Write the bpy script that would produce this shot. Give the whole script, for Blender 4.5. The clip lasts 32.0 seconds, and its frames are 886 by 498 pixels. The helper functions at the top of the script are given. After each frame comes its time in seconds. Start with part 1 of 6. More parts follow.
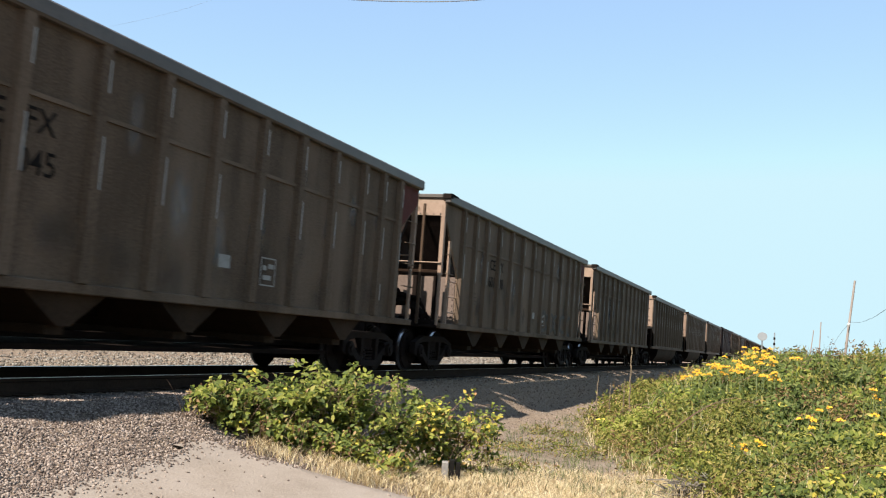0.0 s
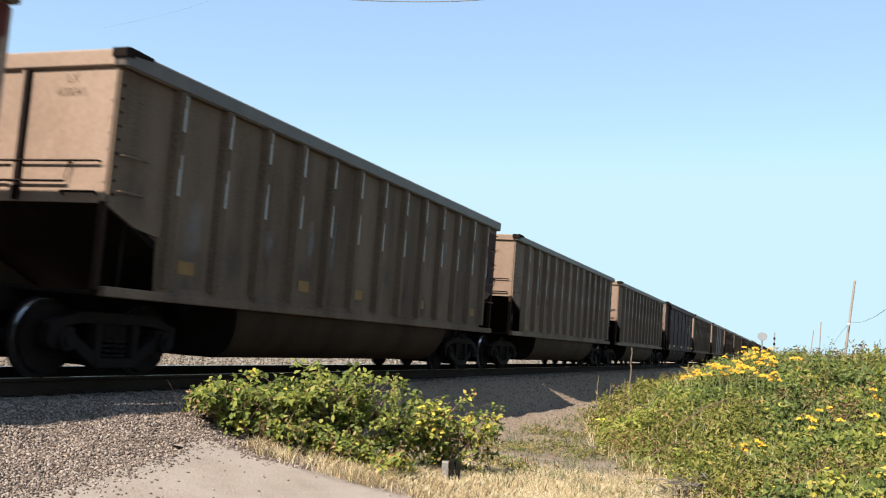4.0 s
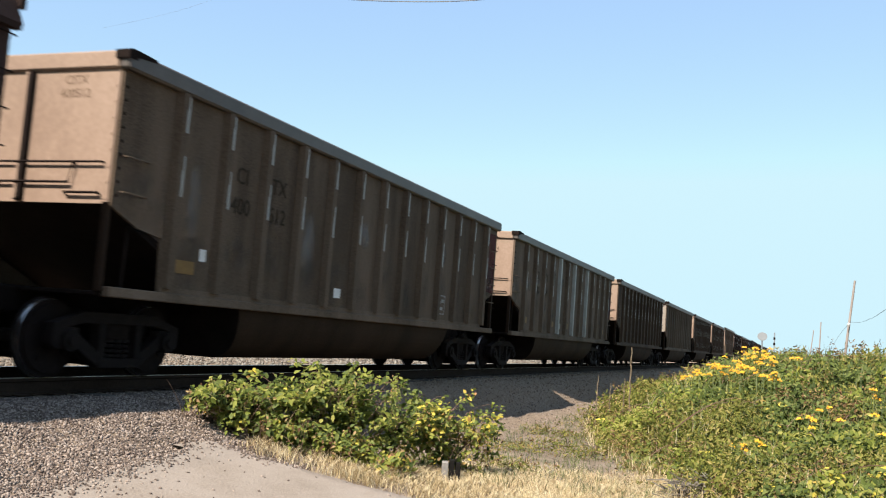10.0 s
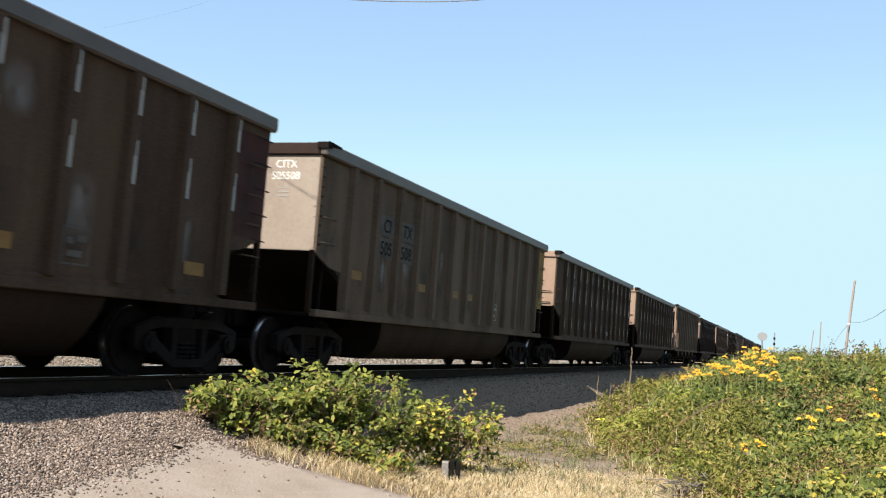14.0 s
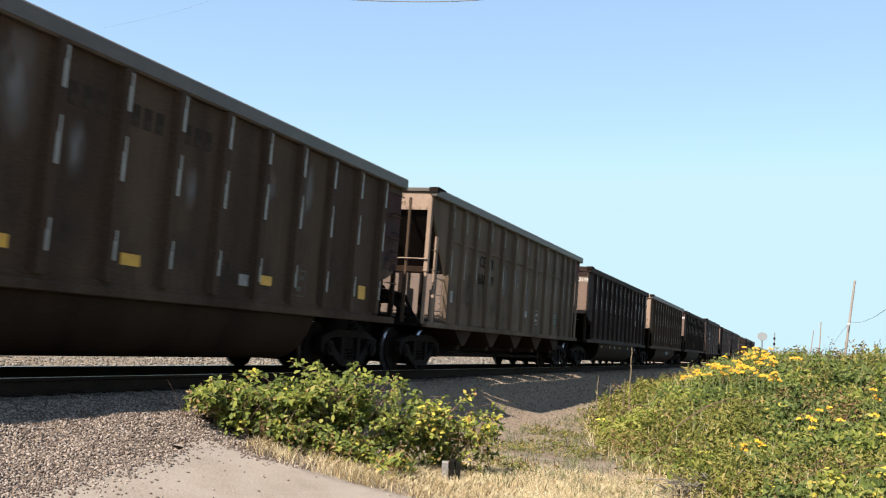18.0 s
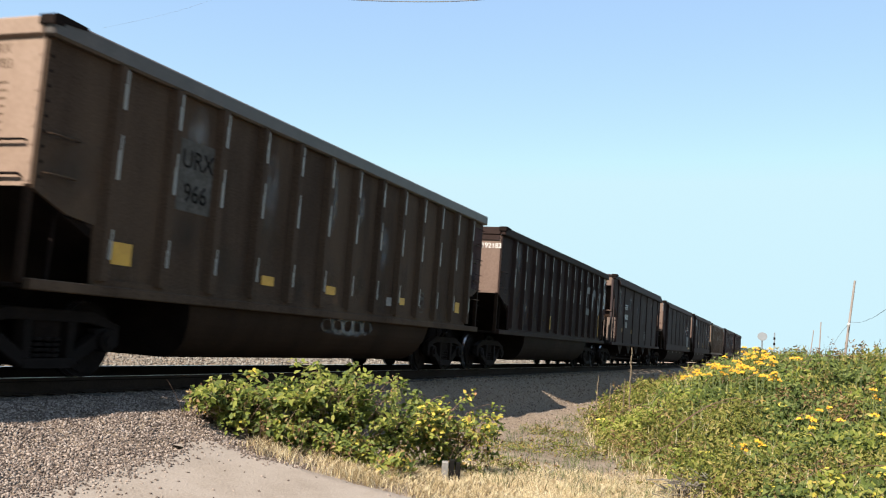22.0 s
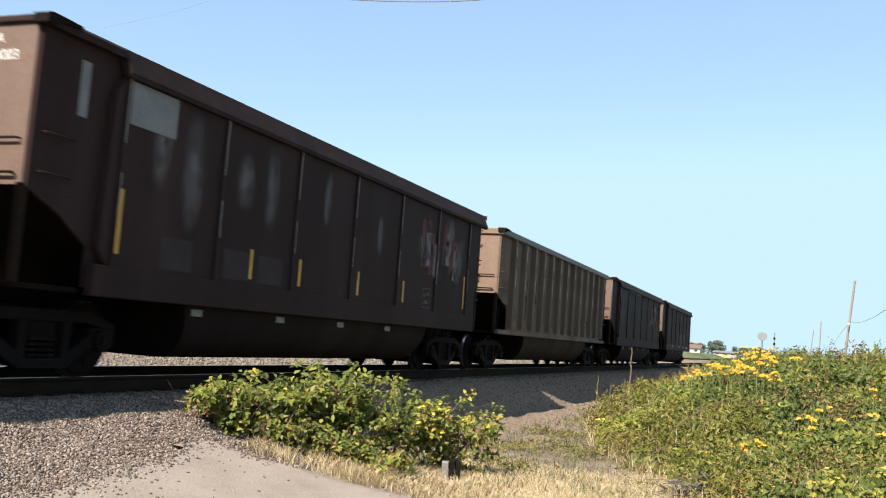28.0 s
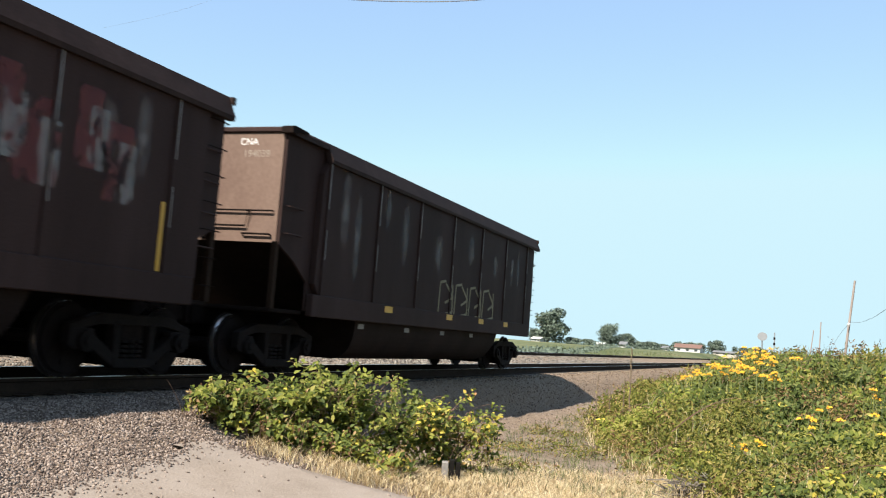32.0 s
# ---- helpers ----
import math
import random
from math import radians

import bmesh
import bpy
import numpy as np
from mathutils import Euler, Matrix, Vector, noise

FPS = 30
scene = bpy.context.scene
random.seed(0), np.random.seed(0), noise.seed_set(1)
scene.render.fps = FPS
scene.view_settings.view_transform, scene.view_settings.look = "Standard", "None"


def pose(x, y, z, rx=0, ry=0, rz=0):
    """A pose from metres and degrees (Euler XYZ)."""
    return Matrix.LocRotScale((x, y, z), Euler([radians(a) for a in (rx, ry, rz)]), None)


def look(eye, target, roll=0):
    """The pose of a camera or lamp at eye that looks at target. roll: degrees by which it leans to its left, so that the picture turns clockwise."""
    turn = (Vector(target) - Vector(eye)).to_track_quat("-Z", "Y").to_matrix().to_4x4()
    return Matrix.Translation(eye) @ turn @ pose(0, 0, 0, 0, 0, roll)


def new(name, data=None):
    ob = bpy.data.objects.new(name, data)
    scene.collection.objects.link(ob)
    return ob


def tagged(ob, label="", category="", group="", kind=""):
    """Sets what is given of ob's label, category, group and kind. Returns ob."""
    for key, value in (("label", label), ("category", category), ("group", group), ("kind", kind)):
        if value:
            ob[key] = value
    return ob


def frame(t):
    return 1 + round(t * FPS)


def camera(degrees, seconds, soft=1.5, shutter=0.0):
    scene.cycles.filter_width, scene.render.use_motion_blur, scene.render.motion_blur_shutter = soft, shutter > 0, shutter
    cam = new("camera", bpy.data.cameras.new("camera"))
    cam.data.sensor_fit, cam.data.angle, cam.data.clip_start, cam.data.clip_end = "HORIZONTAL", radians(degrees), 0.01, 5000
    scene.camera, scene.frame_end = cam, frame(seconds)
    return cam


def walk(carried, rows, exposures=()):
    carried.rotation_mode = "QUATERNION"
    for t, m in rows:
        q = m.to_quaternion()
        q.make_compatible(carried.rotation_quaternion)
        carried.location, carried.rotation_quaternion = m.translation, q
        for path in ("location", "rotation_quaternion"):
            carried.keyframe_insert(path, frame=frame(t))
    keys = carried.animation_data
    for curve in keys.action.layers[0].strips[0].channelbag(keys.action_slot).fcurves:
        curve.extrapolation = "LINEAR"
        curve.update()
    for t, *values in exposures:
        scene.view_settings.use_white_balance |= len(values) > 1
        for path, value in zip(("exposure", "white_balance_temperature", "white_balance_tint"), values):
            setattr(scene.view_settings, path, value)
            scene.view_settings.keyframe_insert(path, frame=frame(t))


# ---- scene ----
# Camera: stands still beside the line, leaning a little to its left
YC = 8.9            # centre line of the near track
EYE = Vector((0.0, 0.0, 0.824))
YAW, PITCH, ROLL = radians(69.008), radians(5.265), 4.277
AIM = EYE + 10 * Vector((math.sin(YAW) * math.cos(PITCH), math.cos(YAW) * math.cos(PITCH), math.sin(PITCH)))
cam = camera(50.51, 32.0, soft=1.1, shutter=0.2)
walk(cam, [(0.0, look(EYE, AIM, ROLL)), (32.0, look(EYE, AIM, ROLL))], exposures=[(0.0, 1.2), (32.0, 1.2)])

# Light: a late sun down the line, from the side the train comes to
SUN_WAY = Vector((-0.9, 0.28, 1.0)).normalized()
world = bpy.data.worlds.new("sky")
scene.world = world
world.use_nodes = True
wn = world.node_tree.nodes
sky = wn.new("ShaderNodeTexSky")
sky.sky_type, sky.sun_disc = "NISHITA", False
sky.sun_elevation = math.asin(SUN_WAY.z)
sky.sun_rotation = math.atan2(SUN_WAY.x, SUN_WAY.y)
sky.air_density, sky.dust_density, sky.ozone_density = 1.0, 0.3, 1.0
wn["Background"].inputs["Strength"].default_value = 0.0915
haze = wn.new("ShaderNodeMix")        # summer haze evens the sky out
haze.data_type = "RGBA"
haze.inputs[0].default_value = 0.60
haze.inputs[6].default_value = (2.65, 3.95, 5.45, 1.0)
world.node_tree.links.new(sky.outputs["Color"], haze.inputs[7])
level = wn.new("ShaderNodeMix")       # and keeps the rim from glaring
level.data_type, level.blend_type = "RGBA", "DARKEN"
level.inputs[0].default_value = 1.0
level.inputs[7].default_value = (3.05, 4.28, 4.75, 1.0)
world.node_tree.links.new(haze.outputs[2], level.inputs[6])
world.node_tree.links.new(level.outputs[2], wn["Background"].inputs["Color"])
sun = new("sun", bpy.data.lights.new("sun", "SUN"))
sun.data.energy, sun.data.angle, sun.data.color = 5.0, radians(0.53), (1.0, 0.93, 0.82)
sun.matrix_world = look(SUN_WAY * 50, (0, 0, 0))

RNG = np.random.default_rng(11)


# ---- materials ----
def material(name, colours, scale=1.0, rough=0.8, metal=0.0, bump=0.0, fine=20.0, island=0.0, obj_random=0.0, coat=0.0, streak=0.0, spec=0.5, through_light=0.0):
    """A surface whose colour wanders between the given ones at two scales."""
    m = bpy.data.materials.new(name)
    m.use_nodes = True
    nt = m.node_tree
    nd, ln = nt.nodes, nt.links
    b = nd["Principled BSDF"]
    b.inputs["Roughness"].default_value, b.inputs["Metallic"].default_value = rough, metal
    b.inputs["Specular IOR Level"].default_value = spec
    co = nd.new("ShaderNodeTexCoord").outputs["Object"]
    n1 = nd.new("ShaderNodeTexNoise")
    n1.inputs["Scale"].default_value, n1.inputs["Detail"].default_value, n1.inputs["Roughness"].default_value = scale, 6.0, 0.6
    n2 = nd.new("ShaderNodeTexNoise")
    n2.inputs["Scale"].default_value, n2.inputs["Detail"].default_value = fine, 4.0
    if streak:
        mp = nd.new("ShaderNodeMapping")
        mp.inputs["Scale"].default_value = (1.0, 1.0, 1.0 / streak)
        ln.new(co, mp.inputs["Vector"])
        ln.new(mp.outputs["Vector"], n1.inputs["Vector"])
    else:
        ln.new(co, n1.inputs["Vector"])
    ln.new(co, n2.inputs["Vector"])
    mix = nd.new("ShaderNodeMath")
    mix.operation = "MULTIPLY_ADD"
    mix.inputs[1].default_value = 0.45
    ln.new(n2.outputs["Fac"], mix.inputs[0])
    half = nd.new("ShaderNodeMath")
    half.operation = "MULTIPLY_ADD"
    half.inputs[1].default_value, half.inputs[2].default_value = 0.75, -0.1
    ln.new(n1.outputs["Fac"], half.inputs[0])
    ln.new(half.outputs[0], mix.inputs[2])
    fac = mix.outputs[0]
    for amount, source in ((island, "island"), (obj_random, "object")):
        if amount:
            if source == "island":
                r = nd.new("ShaderNodeNewGeometry").outputs["Random Per Island"]
            else:
                r = nd.new("ShaderNodeObjectInfo").outputs["Random"]
            a = nd.new("ShaderNodeMath")
            a.operation = "MULTIPLY_ADD"
            a.inputs[1].default_value = amount
            ln.new(r, a.inputs[0])
            s = nd.new("ShaderNodeMath")
            s.operation = "MULTIPLY_ADD"
            s.inputs[1].default_value, s.inputs[2].default_value = 1.0 - amount * 0.5, -amount * 0.25
            ln.new(fac, s.inputs[0])
            ln.new(s.outputs[0], a.inputs[2])
            fac = a.outputs[0]
    ramp = nd.new("ShaderNodeValToRGB")
    el = ramp.color_ramp.elements
    n = len(colours)
    el[0].position, el[1].position = 0.22, 0.80
    el[0].color, el[1].color = (*colours[0], 1), (*colours[-1], 1)
    for i in range(1, n - 1):
        e = el.new(0.22 + 0.58 * i / (n - 1))
        e.color = (*colours[i], 1)
    ln.new(fac, ramp.inputs["Fac"])
    ln.new(ramp.outputs["Color"], b.inputs["Base Color"])
    if bump:
        bp = nd.new("ShaderNodeBump")
        bp.inputs["Strength"].default_value, bp.inputs["Distance"].default_value = bump, 0.02
        ln.new(n2.outputs["Fac"], bp.inputs["Height"])
        ln.new(bp.outputs["Normal"], b.inputs["Normal"])
    if through_light:
        tr = nd.new("ShaderNodeBsdfTranslucent")
        ln.new(ramp.outputs["Color"], tr.inputs["Color"])
        ms = nd.new("ShaderNodeMixShader")
        ms.inputs["Fac"].default_value = through_light
        ln.new(b.outputs["BSDF"], ms.inputs[1])
        ln.new(tr.outputs["BSDF"], ms.inputs[2])
        ln.new(ms.outputs["Shader"], nd["Material Output"].inputs["Surface"])
    return m


def paint(name, dark, mid, light, rough=0.75):
    deep, pale = tuple(0.82 * v for v in dark), tuple(1.12 * v for v in light)
    return material(name, (deep, dark, mid, light, pale), scale=1.1, rough=rough, bump=0.12, fine=42.0, obj_random=0.10, streak=5.0, spec=0.07)


M = {
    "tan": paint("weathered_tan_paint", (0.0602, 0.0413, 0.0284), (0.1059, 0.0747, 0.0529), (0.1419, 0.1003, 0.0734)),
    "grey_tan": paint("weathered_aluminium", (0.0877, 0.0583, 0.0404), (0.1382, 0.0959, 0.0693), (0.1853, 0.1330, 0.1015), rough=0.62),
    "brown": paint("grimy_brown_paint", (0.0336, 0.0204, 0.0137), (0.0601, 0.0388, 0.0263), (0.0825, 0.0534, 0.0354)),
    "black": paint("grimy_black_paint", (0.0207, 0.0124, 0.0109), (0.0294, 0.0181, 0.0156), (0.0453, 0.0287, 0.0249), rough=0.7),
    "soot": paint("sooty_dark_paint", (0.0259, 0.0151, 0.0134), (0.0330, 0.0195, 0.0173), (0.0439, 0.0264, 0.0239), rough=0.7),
    # darker copy of the sooty paint, underside shade put into the colour
    "belly_soot": paint("shade_darkened_soot", (0.0099, 0.0061, 0.0053), (0.0155, 0.0098, 0.0085), (0.0226, 0.0146, 0.0128)),
    # end panels: lighter than the side paints, sunlight put into the colour
    "end_brown": material("sun_lightened_brown_end", ((0.135, 0.086, 0.062), (0.185, 0.124, 0.091), (0.235, 0.165, 0.125)), scale=1.3, fine=18, rough=0.8, streak=3.0, spec=0.2),
    "end_tan": material("sun_lightened_tan_end", ((0.1656, 0.1088, 0.0795), (0.2322, 0.1589, 0.1177), (0.2880, 0.2055, 0.1589)), scale=1.3, fine=18, rough=0.8, streak=3.0, spec=0.2),
    "end_dark": material("sun_lightened_dark_end", ((0.0969, 0.0598, 0.0470), (0.1358, 0.0898, 0.0697), (0.1748, 0.1197, 0.0941)), scale=1.3, fine=18, rough=0.8, streak=3.0, spec=0.2),
    "end_white": material("sun_lightened_pale_end", ((0.1802, 0.1435, 0.1170), (0.2332, 0.1911, 0.1591), (0.2761, 0.2332, 0.1966)), scale=1.3, fine=18, rough=0.8, streak=3.0, spec=0.2),
    "bulkhead": material("dusty_bulkhead", ((0.0850, 0.0600, 0.0484), (0.1232, 0.0896, 0.0741), (0.1615, 0.1200, 0.1014)), scale=1.6, fine=18, rough=0.8, streak=3.0, spec=0.2),
    # black running gear; also colours in shade on slope sheets and belly ends
    "under": material("black_gear_and_shade", ((0.0059, 0.0042, 0.0038), (0.0111, 0.0077, 0.0066), (0.0195, 0.0131, 0.0112)), scale=3, rough=0.9, bump=0.3, fine=30, spec=0.04),
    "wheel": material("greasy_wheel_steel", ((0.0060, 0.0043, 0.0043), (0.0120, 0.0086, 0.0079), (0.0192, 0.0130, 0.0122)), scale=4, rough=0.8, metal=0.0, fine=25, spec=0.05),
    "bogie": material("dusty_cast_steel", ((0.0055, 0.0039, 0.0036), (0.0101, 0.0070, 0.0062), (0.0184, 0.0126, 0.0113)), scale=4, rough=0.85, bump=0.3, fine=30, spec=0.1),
    "chord_light": material("worn_pale_top_edge", ((0.0445, 0.0341, 0.0286), (0.0682, 0.0535, 0.0454), (0.1001, 0.0803, 0.0684)), scale=2.0, rough=0.5, fine=30, spec=0.4),
    "chord_dark": material("worn_dark_top_edge", ((0.0143, 0.0082, 0.0070), (0.0261, 0.0155, 0.0133), (0.0475, 0.0292, 0.0255)), scale=2.0, rough=0.7, fine=30, spec=0.08),
    "tread": material("polished_tread_steel", ((0.45, 0.44, 0.43), (0.62, 0.61, 0.60)), scale=6, rough=0.3, metal=1.0),
    "worn": material("bare_worn_rib_metal", ((0.1456, 0.1344, 0.1183), (0.2352, 0.2204, 0.1971), (0.3080, 0.2903, 0.2612)), scale=3, rough=0.5, fine=30, streak=3.0),
    "yellow": material("yellow_reflective_tape", ((0.3600, 0.1771, 0.0128), (0.4960, 0.2624, 0.0192), (0.5600, 0.3149, 0.0320)), scale=3, rough=0.5),
    "amber": material("dirty_yellow_tape", ((0.1050, 0.0529, 0.0084), (0.1575, 0.0794, 0.0126), (0.1995, 0.1058, 0.0210)), scale=4, rough=0.7),
    "white": material("white_stencil_paint", ((0.50, 0.48, 0.46), (0.66, 0.64, 0.62)), scale=6, rough=0.7, fine=40),
    "faded": material("faded_white_paint", ((0.14, 0.125, 0.115), (0.22, 0.205, 0.19), (0.30, 0.285, 0.27)), scale=5, rough=0.75, fine=30),
    "emblem": material("worn_white_emblem_paint", ((0.0310, 0.0260, 0.0236), (0.1240, 0.1147, 0.1085), (0.1922, 0.1829, 0.1736), (0.2232, 0.2108, 0.2046)), scale=2.2, rough=0.7, fine=14),
    "soot_pale": material("rubbed_dark_paint", ((0.0260, 0.0171, 0.0163), (0.0380, 0.0270, 0.0265), (0.0520, 0.0378, 0.0377)), scale=2.5, rough=0.7, fine=24, spec=0.1),
    "plate": material("galvanised_repair_plate", ((0.09, 0.085, 0.08), (0.15, 0.142, 0.135), (0.20, 0.19, 0.18)), scale=2.5, rough=0.55, fine=20),
    "ink": material("dark_stencil_paint", ((0.006, 0.005, 0.005), (0.012, 0.010, 0.009), (0.026, 0.020, 0.016)), scale=5, rough=0.9, fine=14, spec=0.05),
    "dim_ink": material("half_faded_stencil_paint", ((0.018, 0.014, 0.010), (0.034, 0.026, 0.019), (0.060, 0.046, 0.034)), scale=4, rough=0.9, fine=12, spec=0.05),
    "dim": material("grimy_white_stencil", ((0.04, 0.035, 0.03), (0.08, 0.072, 0.064), (0.13, 0.12, 0.11)), scale=5, rough=0.85, fine=20, spec=0.1),
    "tag": material("pale_ochre_spray_paint", ((0.10, 0.08, 0.045), (0.17, 0.14, 0.08), (0.24, 0.20, 0.13)), scale=3, rough=0.7, fine=20),
    "stencil": material("faded_stencil_paint", ((0.07, 0.045, 0.03), (0.12, 0.08, 0.055), (0.20, 0.14, 0.095)), scale=5, rough=0.85, fine=20, spec=0.1),
    "red": material("dull_red_paint", ((0.0495, 0.0128, 0.0104), (0.0765, 0.0200, 0.0160), (0.1080, 0.0320, 0.0256)), scale=3, rough=0.7, streak=3.0, spec=0.08),
    "maroon": material("grimy_maroon_paint", ((0.026, 0.010, 0.009), (0.044, 0.016, 0.014), (0.07, 0.03, 0.026)), scale=3, rough=0.7, streak=3.0, spec=0.08),
    "green": material("dull_green_paint", ((0.020, 0.034, 0.028), (0.030, 0.050, 0.042), (0.046, 0.070, 0.060)), scale=3, rough=0.7, streak=3.0, spec=0.08),
    "ochre": material("dull_ochre_paint", ((0.1530, 0.0928, 0.0210), (0.2380, 0.1440, 0.0360), (0.3230, 0.2080, 0.0675)), scale=3, rough=0.7, streak=3.0, spec=0.08),
    "rail_side": material("rusty_rail_side", ((0.0120, 0.0080, 0.0056), (0.0240, 0.0152, 0.0104), (0.0360, 0.0232, 0.0160)), scale=2, rough=0.9, fine=30, bump=0.3, spec=0.1),
    "rail_head": material("polished_rail_head", ((0.40, 0.39, 0.38), (0.55, 0.54, 0.53)), scale=2, rough=0.32, metal=1.0),
    "sleeper": material("tarred_timber", ((0.024, 0.019, 0.016), (0.045, 0.036, 0.030), (0.066, 0.054, 0.045)), scale=4, rough=0.9, bump=0.5, obj_random=0.3),
    "bank_stone": material("dusty_bank_stone", ((0.0918, 0.0640, 0.0437), (0.1512, 0.1080, 0.0750), (0.2052, 0.1500, 0.1064), (0.2754, 0.2100, 0.1539)), scale=3, rough=0.9, island=0.8, fine=60, spec=0.12),
    # belly tones: the car paints darkened, their shade painted in
    "belly_tan": paint("shade_darkened_tan", (0.0150, 0.0085, 0.0049), (0.0272, 0.0159, 0.0094), (0.0381, 0.0226, 0.0138)),
    "belly_grey": paint("shade_darkened_grey", (0.0190, 0.0116, 0.0071), (0.0326, 0.0208, 0.0132), (0.0449, 0.0300, 0.0199)),
    "belly_brown": paint("shade_darkened_brown", (0.0116, 0.0061, 0.0039), (0.0211, 0.0116, 0.0071), (0.0299, 0.0171, 0.0104)),
    "far_stone": material("dusty_ballast_stone", ((0.06, 0.05, 0.042), (0.12, 0.102, 0.085), (0.17, 0.148, 0.125), (0.24, 0.215, 0.185)), scale=3, rough=0.9, island=0.8, fine=60, spec=0.2),
    "stone": material("ballast_stone", ((0.082, 0.060, 0.049), (0.128, 0.096, 0.079), (0.172, 0.130, 0.108), (0.285, 0.228, 0.192)), scale=3, rough=0.9, island=0.95, fine=60, spec=0.15),
    "leaf": material("bramble_leaf", ((0.0508, 0.0705, 0.0162), (0.0943, 0.1230, 0.0288), (0.1394, 0.1706, 0.0432), (0.2050, 0.2255, 0.0675)), scale=1.4, rough=0.55, island=0.65, fine=8, spec=0.18, through_light=0.48),
    "leaf_lime": material("light_green_leaf", ((0.115, 0.140, 0.024), (0.190, 0.215, 0.040), (0.270, 0.280, 0.058), (0.36, 0.33, 0.095)), scale=1.4, rough=0.6, island=0.65, fine=8, spec=0.15, through_light=0.48),
    "leaf_yellow": material("yellowing_leaf", ((0.22, 0.20, 0.04), (0.38, 0.31, 0.05), (0.50, 0.40, 0.06), (0.34, 0.17, 0.07)), scale=1.6, rough=0.6, island=0.6, fine=8, spec=0.2, through_light=0.3),
    "leaf_grey": material("weedy_leaf", ((0.0690, 0.0800, 0.0138), (0.1207, 0.1280, 0.0230), (0.1840, 0.1750, 0.0368), (0.2990, 0.2350, 0.0805)), scale=1.2, rough=0.7, island=0.6, fine=8, spec=0.2, through_light=0.3),
    "leaf_dead": material("withered_leaf", ((0.06, 0.03, 0.014), (0.13, 0.075, 0.035), (0.22, 0.14, 0.065), (0.30, 0.21, 0.10)), scale=1.2, rough=0.85, island=0.7, fine=8, spec=0.15, through_light=0.2),
    "cane": material("woody_cane", ((0.09, 0.045, 0.03), (0.16, 0.09, 0.055), (0.22, 0.15, 0.09)), scale=3, rough=0.8, island=0.4),
    "straw": material("dry_grass", ((0.2331, 0.1558, 0.0745), (0.3765, 0.2745, 0.1368), (0.4936, 0.3846, 0.2221), (0.5560, 0.4760, 0.3169)), scale=1.5, rough=0.8, island=0.6, fine=10, through_light=0.15),
    "grass": material("green_grass", ((0.043, 0.064, 0.017), (0.085, 0.106, 0.030), (0.170, 0.170, 0.060)), scale=1.2, rough=0.7, island=0.6, fine=10, through_light=0.15),
    "petal": material("yellow_flower", ((0.4960, 0.2279, 0.0080), (0.6000, 0.2974, 0.0120), (0.6400, 0.3485, 0.0240)), scale=5, rough=0.6, island=0.5),
    "stem": material("flower_stem", ((0.06, 0.09, 0.03), (0.11, 0.14, 0.05), (0.16, 0.17, 0.07)), scale=3, rough=0.7, island=0.4),
    "stalk": material("dead_stalk", ((0.088, 0.061, 0.037), (0.150, 0.109, 0.068), (0.204, 0.156, 0.102)), scale=6, rough=0.9, bump=0.3),
    # weathered timber, lightened to grey so the colour carries distant haze
    "pole": material("hazed_weathered_timber", ((0.1768, 0.1326, 0.1107), (0.2652, 0.2119, 0.1836), (0.3354, 0.2743, 0.2484)), scale=2, rough=0.9, streak=5.0, bump=0.3),
    "dark_wood": material("unlit_post_timber", ((0.0060, 0.0054, 0.0048), (0.0135, 0.0120, 0.0105)), scale=8, rough=0.9, bump=0.5, spec=0.05),
    "grey_wood": material("lit_grey_post_timber", ((0.150, 0.136, 0.122), (0.245, 0.224, 0.204)), scale=8, rough=0.9, bump=0.5),
    "wire": material("black_cable", ((0.1050, 0.1080, 0.1216), (0.1750, 0.1800, 0.1976)), rough=0.6),
    # green paled and greyed for distance: haze painted into the leaves
    "tree": material("hazed_far_leaf", ((0.050, 0.068, 0.052), (0.078, 0.105, 0.076), (0.112, 0.142, 0.102)), scale=0.3, rough=0.8, island=0.6, fine=2),
    "trunk": material("far_tree_bark", ((0.05, 0.04, 0.03), (0.09, 0.07, 0.055)), scale=2, rough=0.9),
    "wall_white": material("white_wall_paint", ((0.422, 0.415, 0.394), (0.530, 0.524, 0.503)), scale=0.5, rough=0.8),
    "wall_pale": material("cream_wall_paint", ((0.340, 0.299, 0.245), (0.422, 0.374, 0.313)), scale=0.5, rough=0.8),
    "roof_red": material("red_brown_roof", ((0.1090, 0.0600, 0.0442), (0.1630, 0.0938, 0.0754)), scale=0.6, rough=0.8, bump=0.3),
    "roof_grey": material("grey_roof", ((0.109, 0.109, 0.112), (0.170, 0.170, 0.177)), scale=0.6, rough=0.8, bump=0.3),
    "glass": material("dark_window_glass", ((0.03, 0.035, 0.04), (0.05, 0.055, 0.06)), rough=0.15),
    "sign": material("pale_sign_back", ((0.1857, 0.1917, 0.2016), (0.2244, 0.2316, 0.2417)), scale=2, rough=0.5),
    "steel": material("galvanised_steel", ((0.218, 0.224, 0.231), (0.306, 0.313, 0.320)), scale=4, rough=0.5, metal=0.5),
}


